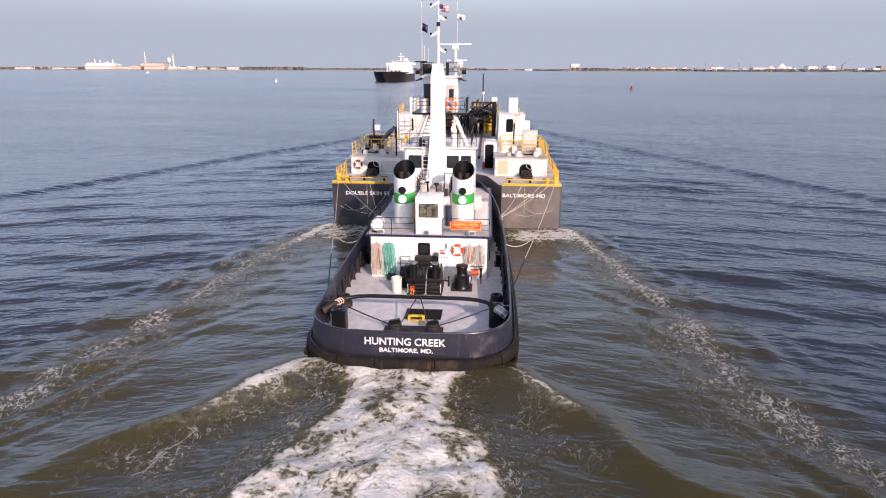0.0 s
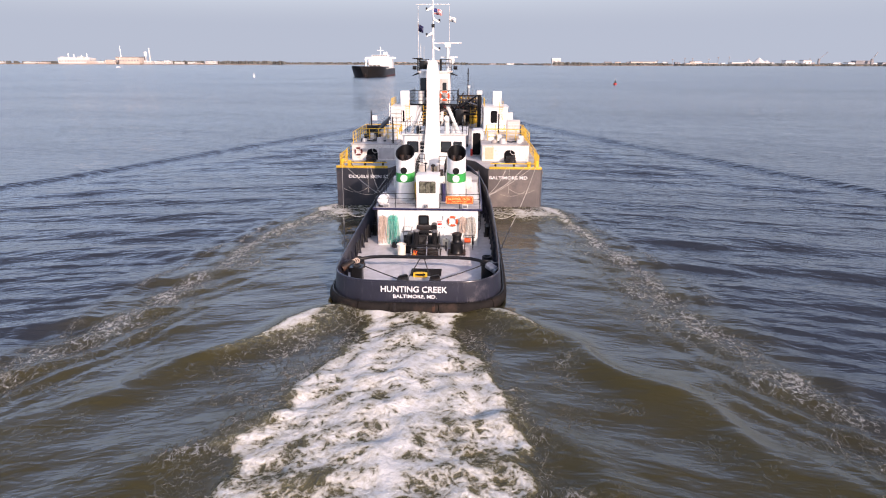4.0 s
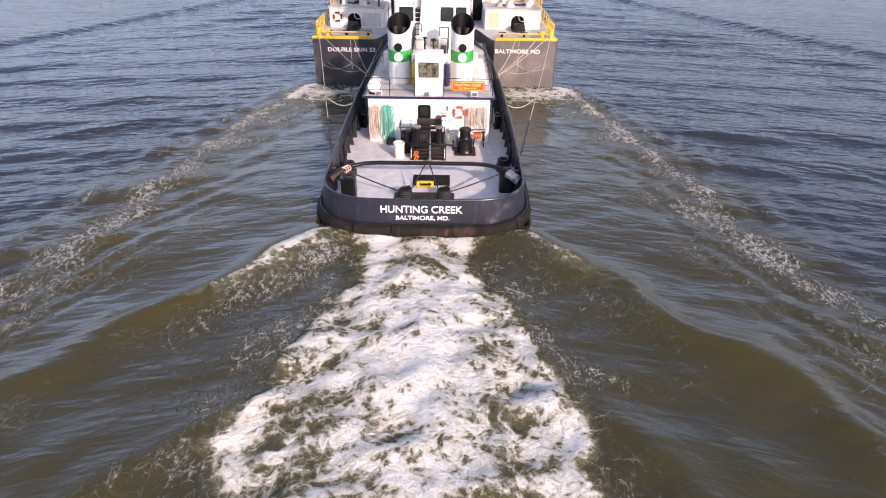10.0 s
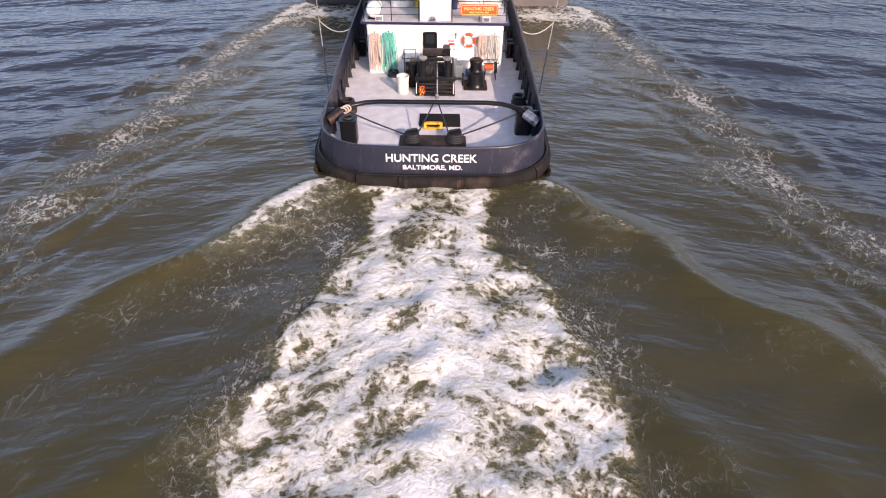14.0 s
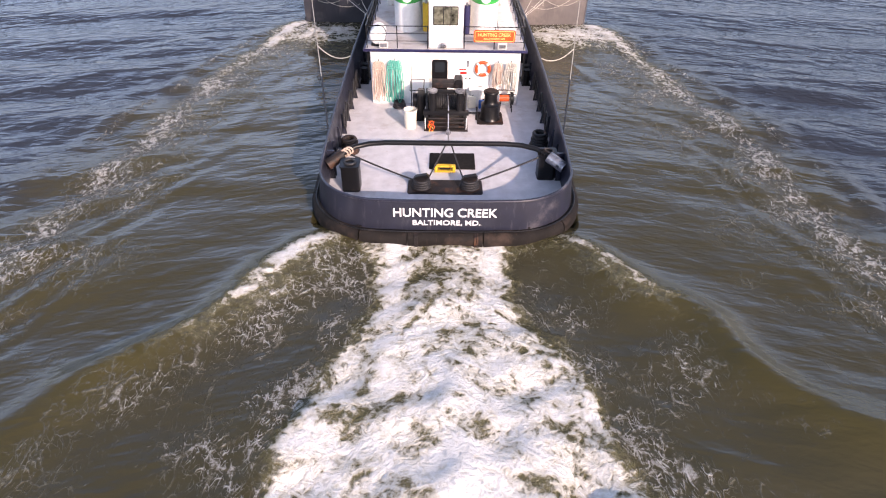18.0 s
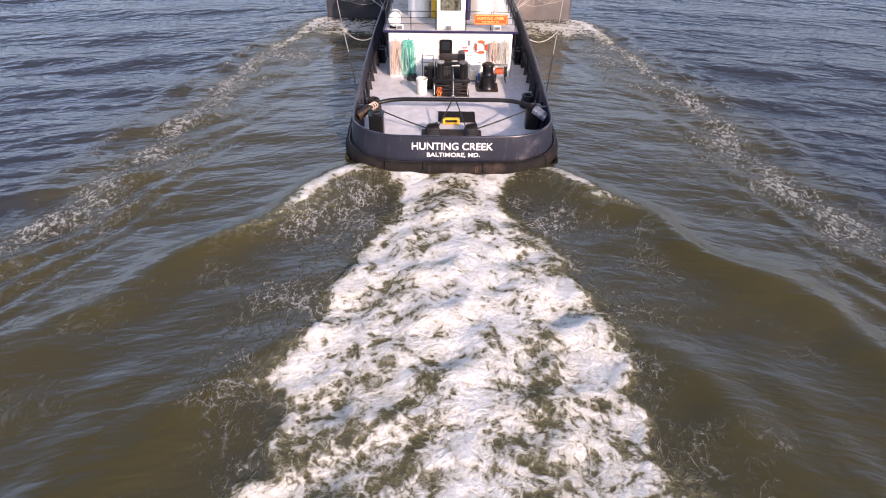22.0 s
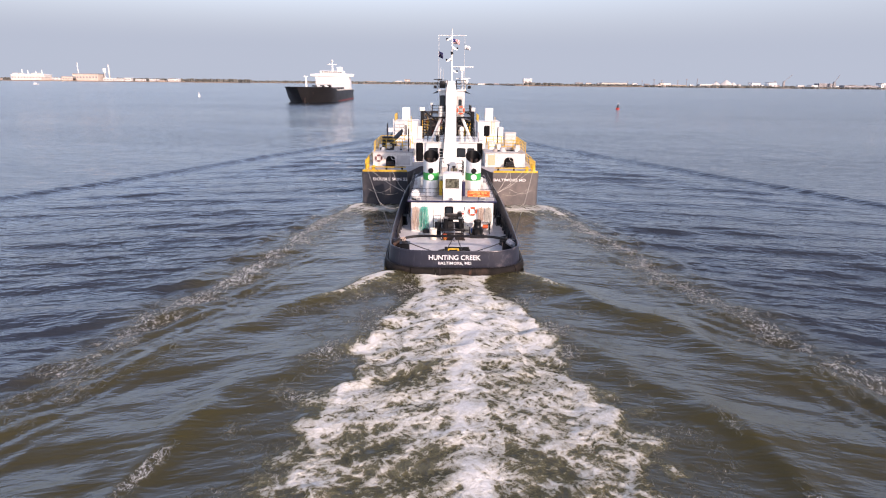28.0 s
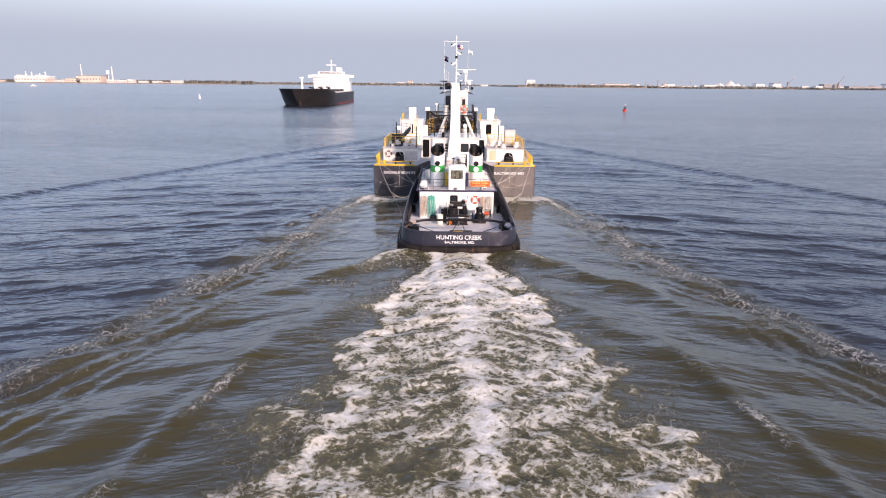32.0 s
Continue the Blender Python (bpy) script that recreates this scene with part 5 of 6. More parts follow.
# yellow walkways, brown saddles and hose racks amidships
for x0, x1, y0, y1, z in ((1.4, 4.4, 40.5, 44.5, 6.6), (-4.2, -1.6, 41.0, 45.0, 6.3), (1.0, 4.6, 47.0, 52.0, 6.0)):
    wk = part("walkway", box(bmesh.new(), x0, x1, y0, y1, z - 0.08, z, 0.01), M["black_rust"], barge, "dark grated walkway")
    for x, y in ((x0 + 0.1, y0 + 0.1), (x1 - 0.1, y0 + 0.1), (x0 + 0.1, y1 - 0.1), (x1 - 0.1, y1 - 0.1)):
        part("leg", cyl(bmesh.new(), (x, y, BD + 0.02), (x, y, z - 0.08), 0.07, seg=8), M["black"], wk)
    railing(barge, [(x0, y1, z), (x0, y0, z), (x1, y0, z), (x1, y1, z)], 1.05, M["yellow"], 2, 1.0, 0.04, "yellow pipe rail")
for k in range(12):
    x, y = rng.uniform(1.0, 4.4), rng.uniform(38, 54)
    hh = rng.uniform(1.4, 3.4)
    sd = part("hose_saddle", prism(bmesh.new(), rounded(x - 0.35, x + 0.35, y, y + 0.7, 0.1), BD + 0.02, BD + hh), M[("tan", "black_rust", "yellow", "barge")[k % 4]], barge)
    part("saddle_cap", cyl(bmesh.new(), (x - 0.45, y + 0.35, BD + hh), (x + 0.45, y + 0.35, BD + hh), 0.28, seg=12), M["black_rust"], sd)
for k in range(9):
    x, y = rng.uniform(-4.2, -1.2), rng.uniform(38, 54)
    hh = rng.uniform(1.2, 2.8)
    part("valve_box", box(bmesh.new(), x - 0.3, x + 0.3, y, y + 0.6, BD + 0.02, BD + hh, 0.05), M[("black_rust", "tan", "white_old")[k % 3]], barge)
# cargo manifold gantry: black posts and beams, crossing pipes with flanges, and hoses slung from the beams
for sx, x0, x1 in ((1, 0.9, 4.2), (-1, -4.1, -1.1)):
    gan = part("manifold_gantry", box(bmesh.new(), x0, x1, 38.6, 38.8, 7.7, 7.95, 0.03), M["black_rust"], barge, "rusty black manifold gantry")
    for x in (x0 + 0.1, (x0 + x1) / 2, x1 - 0.1):
        part("post", cyl(bmesh.new(), (x, 38.7, BD + 0.02), (x, 38.7, 7.7), 0.09, seg=8), M["black"], gan)
        part("brace", tube(bmesh.new(), [(x, 38.7, 7.5), (x + 0.6 * sx, 39.6, 6.1), (x + 0.6 * sx, 40.2, BD + 0.02)], 0.05, 6), M["black"], gan)
    for k in range(6):
        z = 4.6 + 0.52 * k
        pipe = part("manifold_pipe", cyl(bmesh.new(), (x0 - 0.2, 38.4 - 0.05 * (k % 2), z), (x1 + 0.3, 38.4 - 0.05 * (k % 2), z), 0.085 + 0.03 * (k % 3), seg=10), M[("black_rust", "black", "barge")[k % 3]], gan)
        for j in range(3):
            x = x0 + 0.35 + (x1 - x0 - 0.6) * j / 2 + 0.12 * (k % 2)
            part("flange", cyl(bmesh.new(), (x - 0.04, 38.4 - 0.05 * (k % 2), z), (x + 0.04, 38.4 - 0.05 * (k % 2), z), 0.2, seg=12), M["black_rust"], pipe)
            if (j + k) % 2:
                part("valve_wheel", ring_of(bmesh.new(), (x + 0.2, 38.1, z + 0.12), 0.17, 0.025, "y", 14, 5), M["red" if k % 3 == 0 else "yellow" if k % 3 == 1 else "black"], pipe)
    for k in range(7):
        x = x0 + (x1 - x0) * (k + 0.5) / 7
        part("slung_hose", tube(bmesh.new(), [(x, 38.75, 7.9), (x + 0.1, 38.5, 7.2), (x + 0.25 * sx, 38.2, 6.1 - 0.2 * (k % 3)), (x + 0.45 * sx, 38.5, 6.6), (x + 0.5 * sx, 38.75, 7.6)], 0.07, 8), M["black" if k % 2 else "rope_dark"], gan, "black cargo hose")
    part("work_lamp", box(cyl(bmesh.new(), ((x0 + x1) / 2, 38.7, 7.95), ((x0 + x1) / 2, 38.7, 9.0), 0.05, seg=8), (x0 + x1) / 2 - 0.2, (x0 + x1) / 2 + 0.2, 38.55, 38.8, 9.0, 9.3, 0.03), M["white_old"], gan)
# bundle of black hoses leaning on the port house roof, and a slim drum rack frame
for k in range(7):
    y = 8.4 + 0.34 * k
    part("hose_bundle", tube(bmesh.new(), [(-8.0 + 0.08 * (k % 2), y, 5.22 + 0.05 * (k % 3)), (-7.2, y + 0.1, 5.5), (-6.3, y + 0.25, 6.15 + 0.06 * k), (-5.7, y + 0.3, 6.75 + 0.05 * k)], 0.13, 8), M["black" if k % 3 else "rope_dark"], barge, "black rubber hose")
for x in (-8.35, -6.6):
    part("rack_post", cyl(bmesh.new(), (x, 30.0, BD + 0.02), (x, 30.0, 7.2), 0.06, seg=8), M["white_old"], barge)
for k in range(6):
    part("rack_shelf", box(bmesh.new(), -8.4, -6.55, 29.95, 30.45, 3.62 + 0.55 * k, 3.66 + 0.55 * k), M["white_old"], barge)
# hoses, bottles and lamps by the doorways
for x, key in ((3.0, "red"), (4.42, "red"), (-4.3, "blue"), (4.75, "blue")):
    part("extinguisher", ball(cyl(bmesh.new(), (x, 7.8, BD + 0.03), (x, 7.8, BD + 0.62), 0.12, seg=12), (x, 7.8, BD + 0.62), 0.12), M[key], barge, "small gas bottle by the doorway")
for s in (-1, 1):
    for k in range(5):
        part("deck_hose_turn", ring_of(bmesh.new(), (s * 6.7 + 0.05 * (k % 2), 3.5, BD + 0.1 + 0.12 * k), 0.5 - 0.03 * k, 0.06, "z", 20, 6), M["black_rust" if k % 2 else "rope_dark"], barge)
    for x in (5.2, 6.9, 8.2):
        part("deck_cleat", cyl(cyl(bmesh.new(), (s * x, 1.3, BD + 0.03), (s * x, 1.3, BD + 0.3), 0.1, seg=10), (s * x - 0.28, 1.3, BD + 0.32), (s * x + 0.28, 1.3, BD + 0.32), 0.07, seg=8), M["black"], barge)
# gear on the house roofs
for s in (-1, 1):
    for k in range(9):
        x, y = s * rng.uniform(4.8, 8.1), rng.uniform(5.0, 11.4)
        part("roof_fitting", box(bmesh.new(), x - rng.uniform(0.1, 0.3), x + rng.uniform(0.1, 0.3), y, y + rng.uniform(0.2, 0.6), 5.06, 5.07 + rng.uniform(0.15, 0.7), 0.02), M[rng.choice(("black_rust", "white_old", "black", "tan"))], barge)
    part("roof_hose", tube(bmesh.new(), [(s * (5.0 + 0.32 * k), 6.2 + 0.25 * math.sin(1.9 * k), 5.13) for k in range(10)], 0.06, 8), M["rope_dark"], barge)
    part("stay_wire", tube(bmesh.new(), [(s * 7.35, 8.6, 7.5), (s * 8.4, 11.8, 5.1)], 0.02, 6), M["rope_dark"], barge)


# ---- other vessels, buoys and the far shore ----
DRIFT = []


def bulk_carrier():
    sh = thing("bulk_carrier", "black-hulled bulk carrier with white superstructure heading towards the tow", "cargo ship", (-93.6, 550, 0), tow=False)
    L, B, D = 114.0, 15.2, 6.8
    secs = [(0, 0.24, 0.05), (3, 0.66, 0.10), (8, 0.90, 0.34), (16, 1, 0.78), (28, 1, 1), (96, 1, 1), (108, 0.92, 0.8), (L, 0.86, 0.55)]
    rings = []
    for y, top, low in secs:
        z1 = D + (2.4 if y < 14 else 2.4 * max(0, (18 - y) / 4))
        rings.append([(-B * low, y + 2.5, -3), (-B * (low * 0.4 + top * 0.6), y + (1.0 if y < 5 else 0), 3), (-B * top, y - (3.0 if y < 5 else 0), z1),
                      (B * top, y - (3.0 if y < 5 else 0), z1), (B * (low * 0.4 + top * 0.6), y + (1.0 if y < 5 else 0), 3), (B * low, y + 2.5, -3)])
    bm = bmesh.new()
    vs = [[bm.verts.new(p) for p in r] for r in rings]
    for a, b in zip(vs, vs[1:]):
        for i in range(6):
            bm.faces.new((a[i], a[(i + 1) % 6], b[(i + 1) % 6], b[i]))
    bm.faces.new(vs[0])
    bm.faces.new(vs[-1])
    part("hull", bm, M["ship_hull"], sh, "black hull streaked with rust", 25)
    for k in range(5):
        part("hatch_cover", box(bmesh.new(), -10, 10, 20 + 14 * k, 31 + 14 * k, D, D + 1.6, 0.2), M["ship_hull"], sh)
    for k in range(3):
        part("deck_crane", box(cyl(bmesh.new(), (0, 32.5 + 26 * k, D), (0, 32.5 + 26 * k, D + 3), 1.0), -0.8, 0.8, 26 + 26 * k, 33 + 26 * k, D + 2.4, D + 3.2), M["black"], sh)
    tower = part("superstructure", box(bmesh.new(), -12.5, 12.5, 94, 106, D, 18.0, 0.3), M["ship_white"], sh, "tall white superstructure")
    part("bridge", box(bmesh.new(), -16, 16, 93.5, 98, 15.8, 17.8, 0.2), M["ship_white"], tower, "bridge with open wings")
    part("wheelhouse", box(bmesh.new(), -9, 9, 93.3, 100, 17.8, 20.0, 0.3), M["ship_white"], tower)
    for k in range(9):
        part("window", box(bmesh.new(), -7.4 + 1.7 * k, -6.2 + 1.7 * k, 93.2, 93.32, 18.7, 19.5), M["glass"], tower)
    part("funnel", box(bmesh.new(), 2.0, 6.0, 104, 109, 17.5, 23, 0.4), M["ship_white"], tower)
    part("radar_mast", box(cyl(bmesh.new(), (0, 97, 20), (0, 97, 27.0), 0.7, 0.4), -3.4, 3.4, 96.7, 97.3, 24.2, 24.8), M["ship_white"], tower)
    part("mast_light", ball(bmesh.new(), (0, 97, 27.2), 0.8), M["ship_white"], tower)
    part("foremast", cyl(bmesh.new(), (0, 6, 8.8), (0, 6, 15.6), 0.7, 0.5), M["ship_white"], sh)
    part("foremast_lamp", box(bmesh.new(), -1.2, 1.2, 5.6, 6.4, 14.8, 15.4), M["ship_white"], sh)
    for s in (-1, 1):
        part("anchor", box(bmesh.new(), s * 5.0 - 0.35, s * 5.0 + 0.35, 0.6, 1.6, 5.0, 6.6, 0.15), M["black_rust"], sh, "rusty anchor in its pocket")
    for s in (-1, 1):
        part("bulwark_rail", box(bmesh.new(), s * 14.8 - 0.15, s * 14.8 + 0.15, 18, 93, D, D + 0.7), M["masonry_pale"], sh, "pale deck-edge rail")
        part("boot_top", box(bmesh.new(), s * 15.25 - 0.06, s * 15.25 + 0.06, 30, 96, 0.0, 0.9), M["dark_red"], sh, "faded red boot topping")
    for k in range(6):
        part("deck_storey", box(bmesh.new(), -12.7, 12.7, 93.7, 93.98, D + 1.6 + 1.8 * k, D + 1.75 + 1.8 * k), M["grey_far"], tower)
    part("stem_bar", box(bmesh.new(), -0.5, 0.5, -0.9, 0.6, 0.2, 2.6), M["black_rust"], sh, "rusty stem plate")
    DRIFT.append((sh, (0.40, -5.1, 0.0)))


bulk_carrier()


def red_buoy():
    b = thing("channel_buoy", "red lateral channel buoy with a light cage", "buoy", (90, 357, 0), tow=False)
    part("float", cyl(bmesh.new(), (0, 0, -0.5), (0, 0, 0.8), 1.0, 0.95, 20), M["red"], b)
    part("tower", cyl(bmesh.new(), (0, 0, 0.8), (0.1, 0, 2.6), 0.5, 0.22, 8), M["black_rust"], b, "weathered dark tower")
    part("lantern", cyl(bmesh.new(), (0.1, 0, 2.6), (0.1, 0, 3.3), 0.2), M["letter"], b)
    w = thing("mooring_buoy", "small white spar buoy on a round float", "buoy", (-190, 520, 0), tow=False)
    part("float", cyl(bmesh.new(), (0, 0, -0.5), (0, 0, 1.0), 1.0, 0.8, 16), M["letter"], w)
    part("spar", cyl(bmesh.new(), (0, 0, 1.0), (0, 0, 3.2), 0.45, 0.25, 10), M["letter"], w)


red_buoy()


def motor_boat():
    b = thing("motor_boat", "small white motor boat far off under the shore", "boat", (-760, 1300, 0), 80, tow=False)
    part("hull", prism(bmesh.new(), [(-6, -1.8), (4, -1.8), (8, 0), (4, 1.8), (-6, 1.8)], -0.4, 1.6), M["letter"], b)
    part("cabin", box(bmesh.new(), -3, 2, -1.3, 1.3, 1.6, 3.6, 0.2), M["letter"], b)
    DRIFT.append((b, (-3.0, 0.6, 0)))


motor_boat()
FAR = 3000.0


def far_x(px):
    """East offset of a bearing along the far shore."""
    return (px - 786) / 1040.5 * (FAR - 52)


def shore():
    rng = random.Random(3)
    land = bmesh.new()
    for px0, px1, y, z in ((-500, 420, FAR - 60, 7), (380, 760, FAR + 300, 5), (700, 980, FAR + 500, 4), (905, 1620, FAR - 150, 6), (1560, 2100, FAR - 100, 7)):
        x0, x1 = far_x(px0), far_x(px1)
        n = 40
        front = [(x0 + (x1 - x0) * k / n, y + 40 * rng.random()) for k in range(n + 1)]
        prism(land, front + [(x1 + 200, y + 1500), (x0 - 200, y + 1500)], -2, z * 0.5)
    ob = part("far_shore", land, M["earth"])
    tagged(ob, "low brown far shore under haze", "shore", kind="structure")
    # woods: many small uneven crowns in one sheet
    verts, faces = [], []

    def crown(x, y, z, w, h):
        i = len(verts)
        verts.extend([(x - w, y, z - 1), (x - w * 0.8, y, z + h * 0.7), (x - 0.2 * w, y - 3, z + h), (x + 0.5 * w, y, z + h * 0.86), (x + w, y, z - 1), (x, y - 8, z - 1), (x, y + 9, z + h * 0.8)])
        for f in ((0, 1, 5), (1, 2, 5), (2, 3, 5), (3, 4, 5), (1, 6, 2), (2, 6, 3), (0, 6, 1), (3, 6, 4)):
            faces.append(tuple(i + k for k in f))

    for px0, px1, y, hh, step in ((-500, 60, FAR + 40, 17, 7), (60, 250, FAR + 250, 22, 8), (240, 450, FAR + 120, 21, 7), (420, 780, FAR + 420, 14, 8), (690, 960, FAR + 560, 9, 10),
                                  (925, 985, FAR - 90, 17, 6), (985, 1120, FAR - 80, 13, 7), (1120, 1620, FAR - 130, 9, 6), (1230, 1330, FAR - 100, 14, 8), (1300, 2100, FAR + 200, 13, 9)):
        x = far_x(px0)
        while x < far_x(px1):
            crown(x, y + rng.uniform(-15, 15), 2, rng.uniform(6, 13), hh * rng.uniform(0.62, 0.88))
            x += step * rng.uniform(0.7, 1.3)
    me = bpy.data.meshes.new("haze_paled_woods")
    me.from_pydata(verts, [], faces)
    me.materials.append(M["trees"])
    tagged(new("haze_paled_woods", me), "dark tree line along the far shore, its colour paled for haze", "trees", kind="stuff")

    def block(name, label, px, w, d, h, key, y=FAR, base=2.5, cat="building"):
        o = thing(name, label, cat, (far_x(px), y, base), tow=False)
        part("wall", box(bmesh.new(), -w / 2, w / 2, 0, d, -3, h * 0.9), M[key], o)
        part("roof", box(bmesh.new(), -w / 2 - 0.5, w / 2 + 0.5, -0.5, d + 0.5, h * 0.9, h), M["grey_far"] if key != "masonry_pale" else M["ship_white"], o)
        n = max(2, int(w / 14))
        for k in range(n):
            part("window", box(bmesh.new(), -w / 2 + w * (k + 0.25) / n, -w / 2 + w * (k + 0.75) / n, -0.4, -0.02, h * 0.35, h * 0.6), M["grey_far"], o)
        return o

    def chimney(px, h, key, r=3.0, y=FAR + 60):
        o = thing("chimney", "tall pale plant chimney on the far shore", "chimney", (far_x(px), y, 2.5), tow=False)
        part("shaft", cyl(bmesh.new(), (0, 0, -3), (0, 0, h), r * 1.3, r, 14), M[key], o)
        part("cap", cyl(bmesh.new(), (0, 0, h), (0, 0, h + 3), r * 1.05, seg=14), M["ship_white"], o)

    plant = block("power_station", "large pale power station on the far shore", 82, 160, 60, 28, "masonry_pale")
    for x in (-70, -42, -12, 20, 45):
        part("boiler_house", box(bmesh.new(), x, x + 26, 2, 40, 25, 30 + (x % 3) * 2), M["masonry_pale"], plant)
    block("factory", "brick-coloured factory block on the far shore", 180, 120, 60, 34, "masonry")
    block("factory", "lower factory wing on the far shore", 152, 70, 40, 20, "masonry")
    block("warehouse", "low pale warehouse on the far shore", 218, 45, 30, 14, "masonry_pale")
    for px, h in ((60, 48), (70, 44), (84, 40), (94, 46)):
        chimney(px, h, "ship_white", 2.2)
    chimney(157, 84, "ship_white", 1.8)
    chimney(210, 74, "masonry_pale", 3.0)
    tank = thing("water_tower", "white water tower on the far shore", "water tower", (far_x(210), FAR + 20, 2.5), tow=False)
    part("shaft", cyl(bmesh.new(), (0, 0, -3), (0, 0, 46), 2.2), M["masonry_pale"], tank)
    part("bowl", cyl(bmesh.new(), (0, 0, 40), (0, 0, 58), 7.5, seg=20), M["ship_white"], tank)
    for px, w, h, key in ((-60, 90, 10, "masonry_pale"), (5, 60, 9, "masonry_pale"), (30, 46, 9, "masonry"), (118, 50, 14, "masonry"), (133, 40, 12, "masonry_pale"), (240, 44, 12, "masonry_pale"),
                          (255, 30, 16, "masonry_pale"), (275, 40, 10, "masonry_pale"), (298, 36, 10, "masonry_pale"), (332, 52, 13, "masonry_pale"), (310, 40, 6, "masonry")):
        block("shore_building", "small pale building on the far shore", px, w, 24, h, key, FAR - 20)
    for px, w, h, key in ((645, 60, 12, "masonry"), (700, 40, 14, "masonry_pale"), (718, 30, 24, "masonry"), (745, 60, 10, "masonry_pale"), (830, 34, 6, "grey_far"), (865, 40, 6, "masonry_pale"), (895, 26, 7, "grey_far")):
        block("shore_building", "small pale building on the far shore", px, w, 24, h, key, FAR + 480)
    for px, w, h, key in ((930, 40, 30, "masonry_pale"), (1075, 120, 16, "masonry"), (1170, 150, 9, "masonry"), (1230, 60, 14, "masonry_pale"), (1313, 40, 22, "ship_white"), (1341, 36, 24, "ship_white"),
                          (1412, 30, 14, "ship_white"), (1433, 80, 22, "grey_far"), (1490, 160, 14, "grey_far"), (1527, 20, 26, "ship_white"), (1545, 90, 16, "grey_far"), (1600, 200, 16, "grey_far"), (1700, 220, 18, "masonry_pale")):
        block("port_building", "low port shed on the far shore", px, w, 40, h, key, FAR - 60)
    for k in range(42):
        px = 985 + 590 * (k + 0.8 * rng.random()) / 42
        block("port_building", "low port shed on the far shore", px, rng.uniform(8, 34), 16, rng.uniform(6, 19), rng.choice(("masonry_pale", "grey_far", "masonry", "ship_white", "grey_far")), FAR - 40 + rng.uniform(-20, 120))
    heap = thing("salt_heap", "pale conical stock heap on the far shore", "stock heap", (far_x(1272), FAR, 2), tow=False)
    part("heap", cyl(cyl(cyl(bmesh.new(), (0, 0, -2), (0, 0, 34), 48, 3, 14), (-44, 10, -2), (-44, 10, 24), 40, 3, 14), (38, 5, -2), (38, 5, 22), 36, 3, 14), M["masonry_pale"], heap, smooth=None)
    for px, h in ((1125, 26), (1145, 32), (1158, 30), (1185, 28), (1200, 36), (1218, 38), (1100, 22), (1250, 26), (1350, 30)):
        o = thing("light_pylon", "thin pylon in the far port", "pylon", (far_x(px), FAR - 30, 2), tow=False)
        part("shaft", cyl(bmesh.new(), (0, 0, -3), (0, 0, h), 1.6, 1.0, 8), M["grey_far"], o)
        part("head", box(bmesh.new(), -4, 4, -1, 1, h - 2, h + 1), M["grey_far"], o)
    for px, lean in ((1355, 34), (1439, 20)):
        o = thing("harbour_crane", "slender harbour crane with raised jib on the far shore", "crane", (far_x(px), FAR - 80, 2), tow=False)
        part("tower", box(bmesh.new(), -4, 4, -4, 4, -3, 30), M["grey_far"], o)
        part("jib", tube(bmesh.new(), [(0, 0, 28), (lean, 0, 60)], 1.3, 6), M["grey_far"], o)


shore()


# ---- things on the tug's deck ----
def lifebuoy(x, y, z, r=0.30, label="orange-red lifebuoy with white bands on the house wall", key="orange"):
    t = thing("lifebuoy", label, "lifebuoy", (x, y, z), group="lifebuoys")
    part("float_ring", ring_of(bmesh.new(), (0, 0, 0), r, 0.075, seg=32, seg2=10), M[key], t)
    for k in range(4):
        a = radians(45 + 90 * k)
        bm = ring_of(bmesh.new(), (0, 0, 0), 0.082, 0.012, "z", 12, 6)
        o = part("band", cyl(bmesh.new(), (-0.05, 0, 0), (0.05, 0, 0), 0.083, seg=12), M["letter"], t)
        bm.free()
        o.matrix_basis = pose(r * math.cos(a), 0, r * math.sin(a), 0, 90 - 45 - 90 * k - 90 + 90, 0)
    part("grab_line", ring_of(bmesh.new(), (0, 0, 0), r + 0.10, 0.010, seg=24, seg2=6), M["rope_white"], t)
    return t


lifebuoy(1.72, 10.27, 2.16)
lifebuoy(0.80, 18.22, 10.12, 0.32, "orange-red lifebuoy hung on the pilothouse rail")
lifebuoy(-8.0, 28.05, 4.35, 0.32, "dark red lifebuoy on the barge's deck house", "dark_red")


def hank(x, w, top, low, key, label, loops, seed):
    """A hanging coil of mooring rope: long loops over a hook."""
    rng = random.Random(seed)
    t = thing("rope_hank", label, "rope", (x, 10.2, top))
    part("hook", tube(bmesh.new(), [(0, 0.16, 0.02), (0, -0.02, 0.02), (0, -0.06, 0.08)], 0.02, 6), M["black"], t)
    for k in range(loops):
        u = (k + 0.5) / loops - 0.5
        lw = w * rng.uniform(0.06, 0.13)
        d = (top - low) * rng.uniform(0.72, 1.04)
        yy = -0.03 - 0.11 * rng.random()
        sway = rng.uniform(-0.05, 0.05)
        pts = []
        n = 22
        for i in range(n):
            a = 2 * math.pi * i / n
            f = (1 - math.cos(a)) / 2
            px = u * w * (0.62 + 0.38 * math.sqrt(f)) + lw * math.copysign(abs(math.sin(a)) ** 0.55, math.sin(a)) + sway * f
            pts.append((px + rng.uniform(-0.015, 0.015), yy + 0.05 * math.sin(a), -d * f))
        part("loop", tube(bmesh.new(), pts, 0.024, 6, closed=True), M[key], t)
    part("turns", tube(bmesh.new(), [(w * 0.40 * math.cos(a / 1.6), -0.09 - 0.07 * math.sin(a / 1.6), -0.22 - 0.010 * a) for a in range(0, 22)], 0.024, 6), M[key], t)
    return t


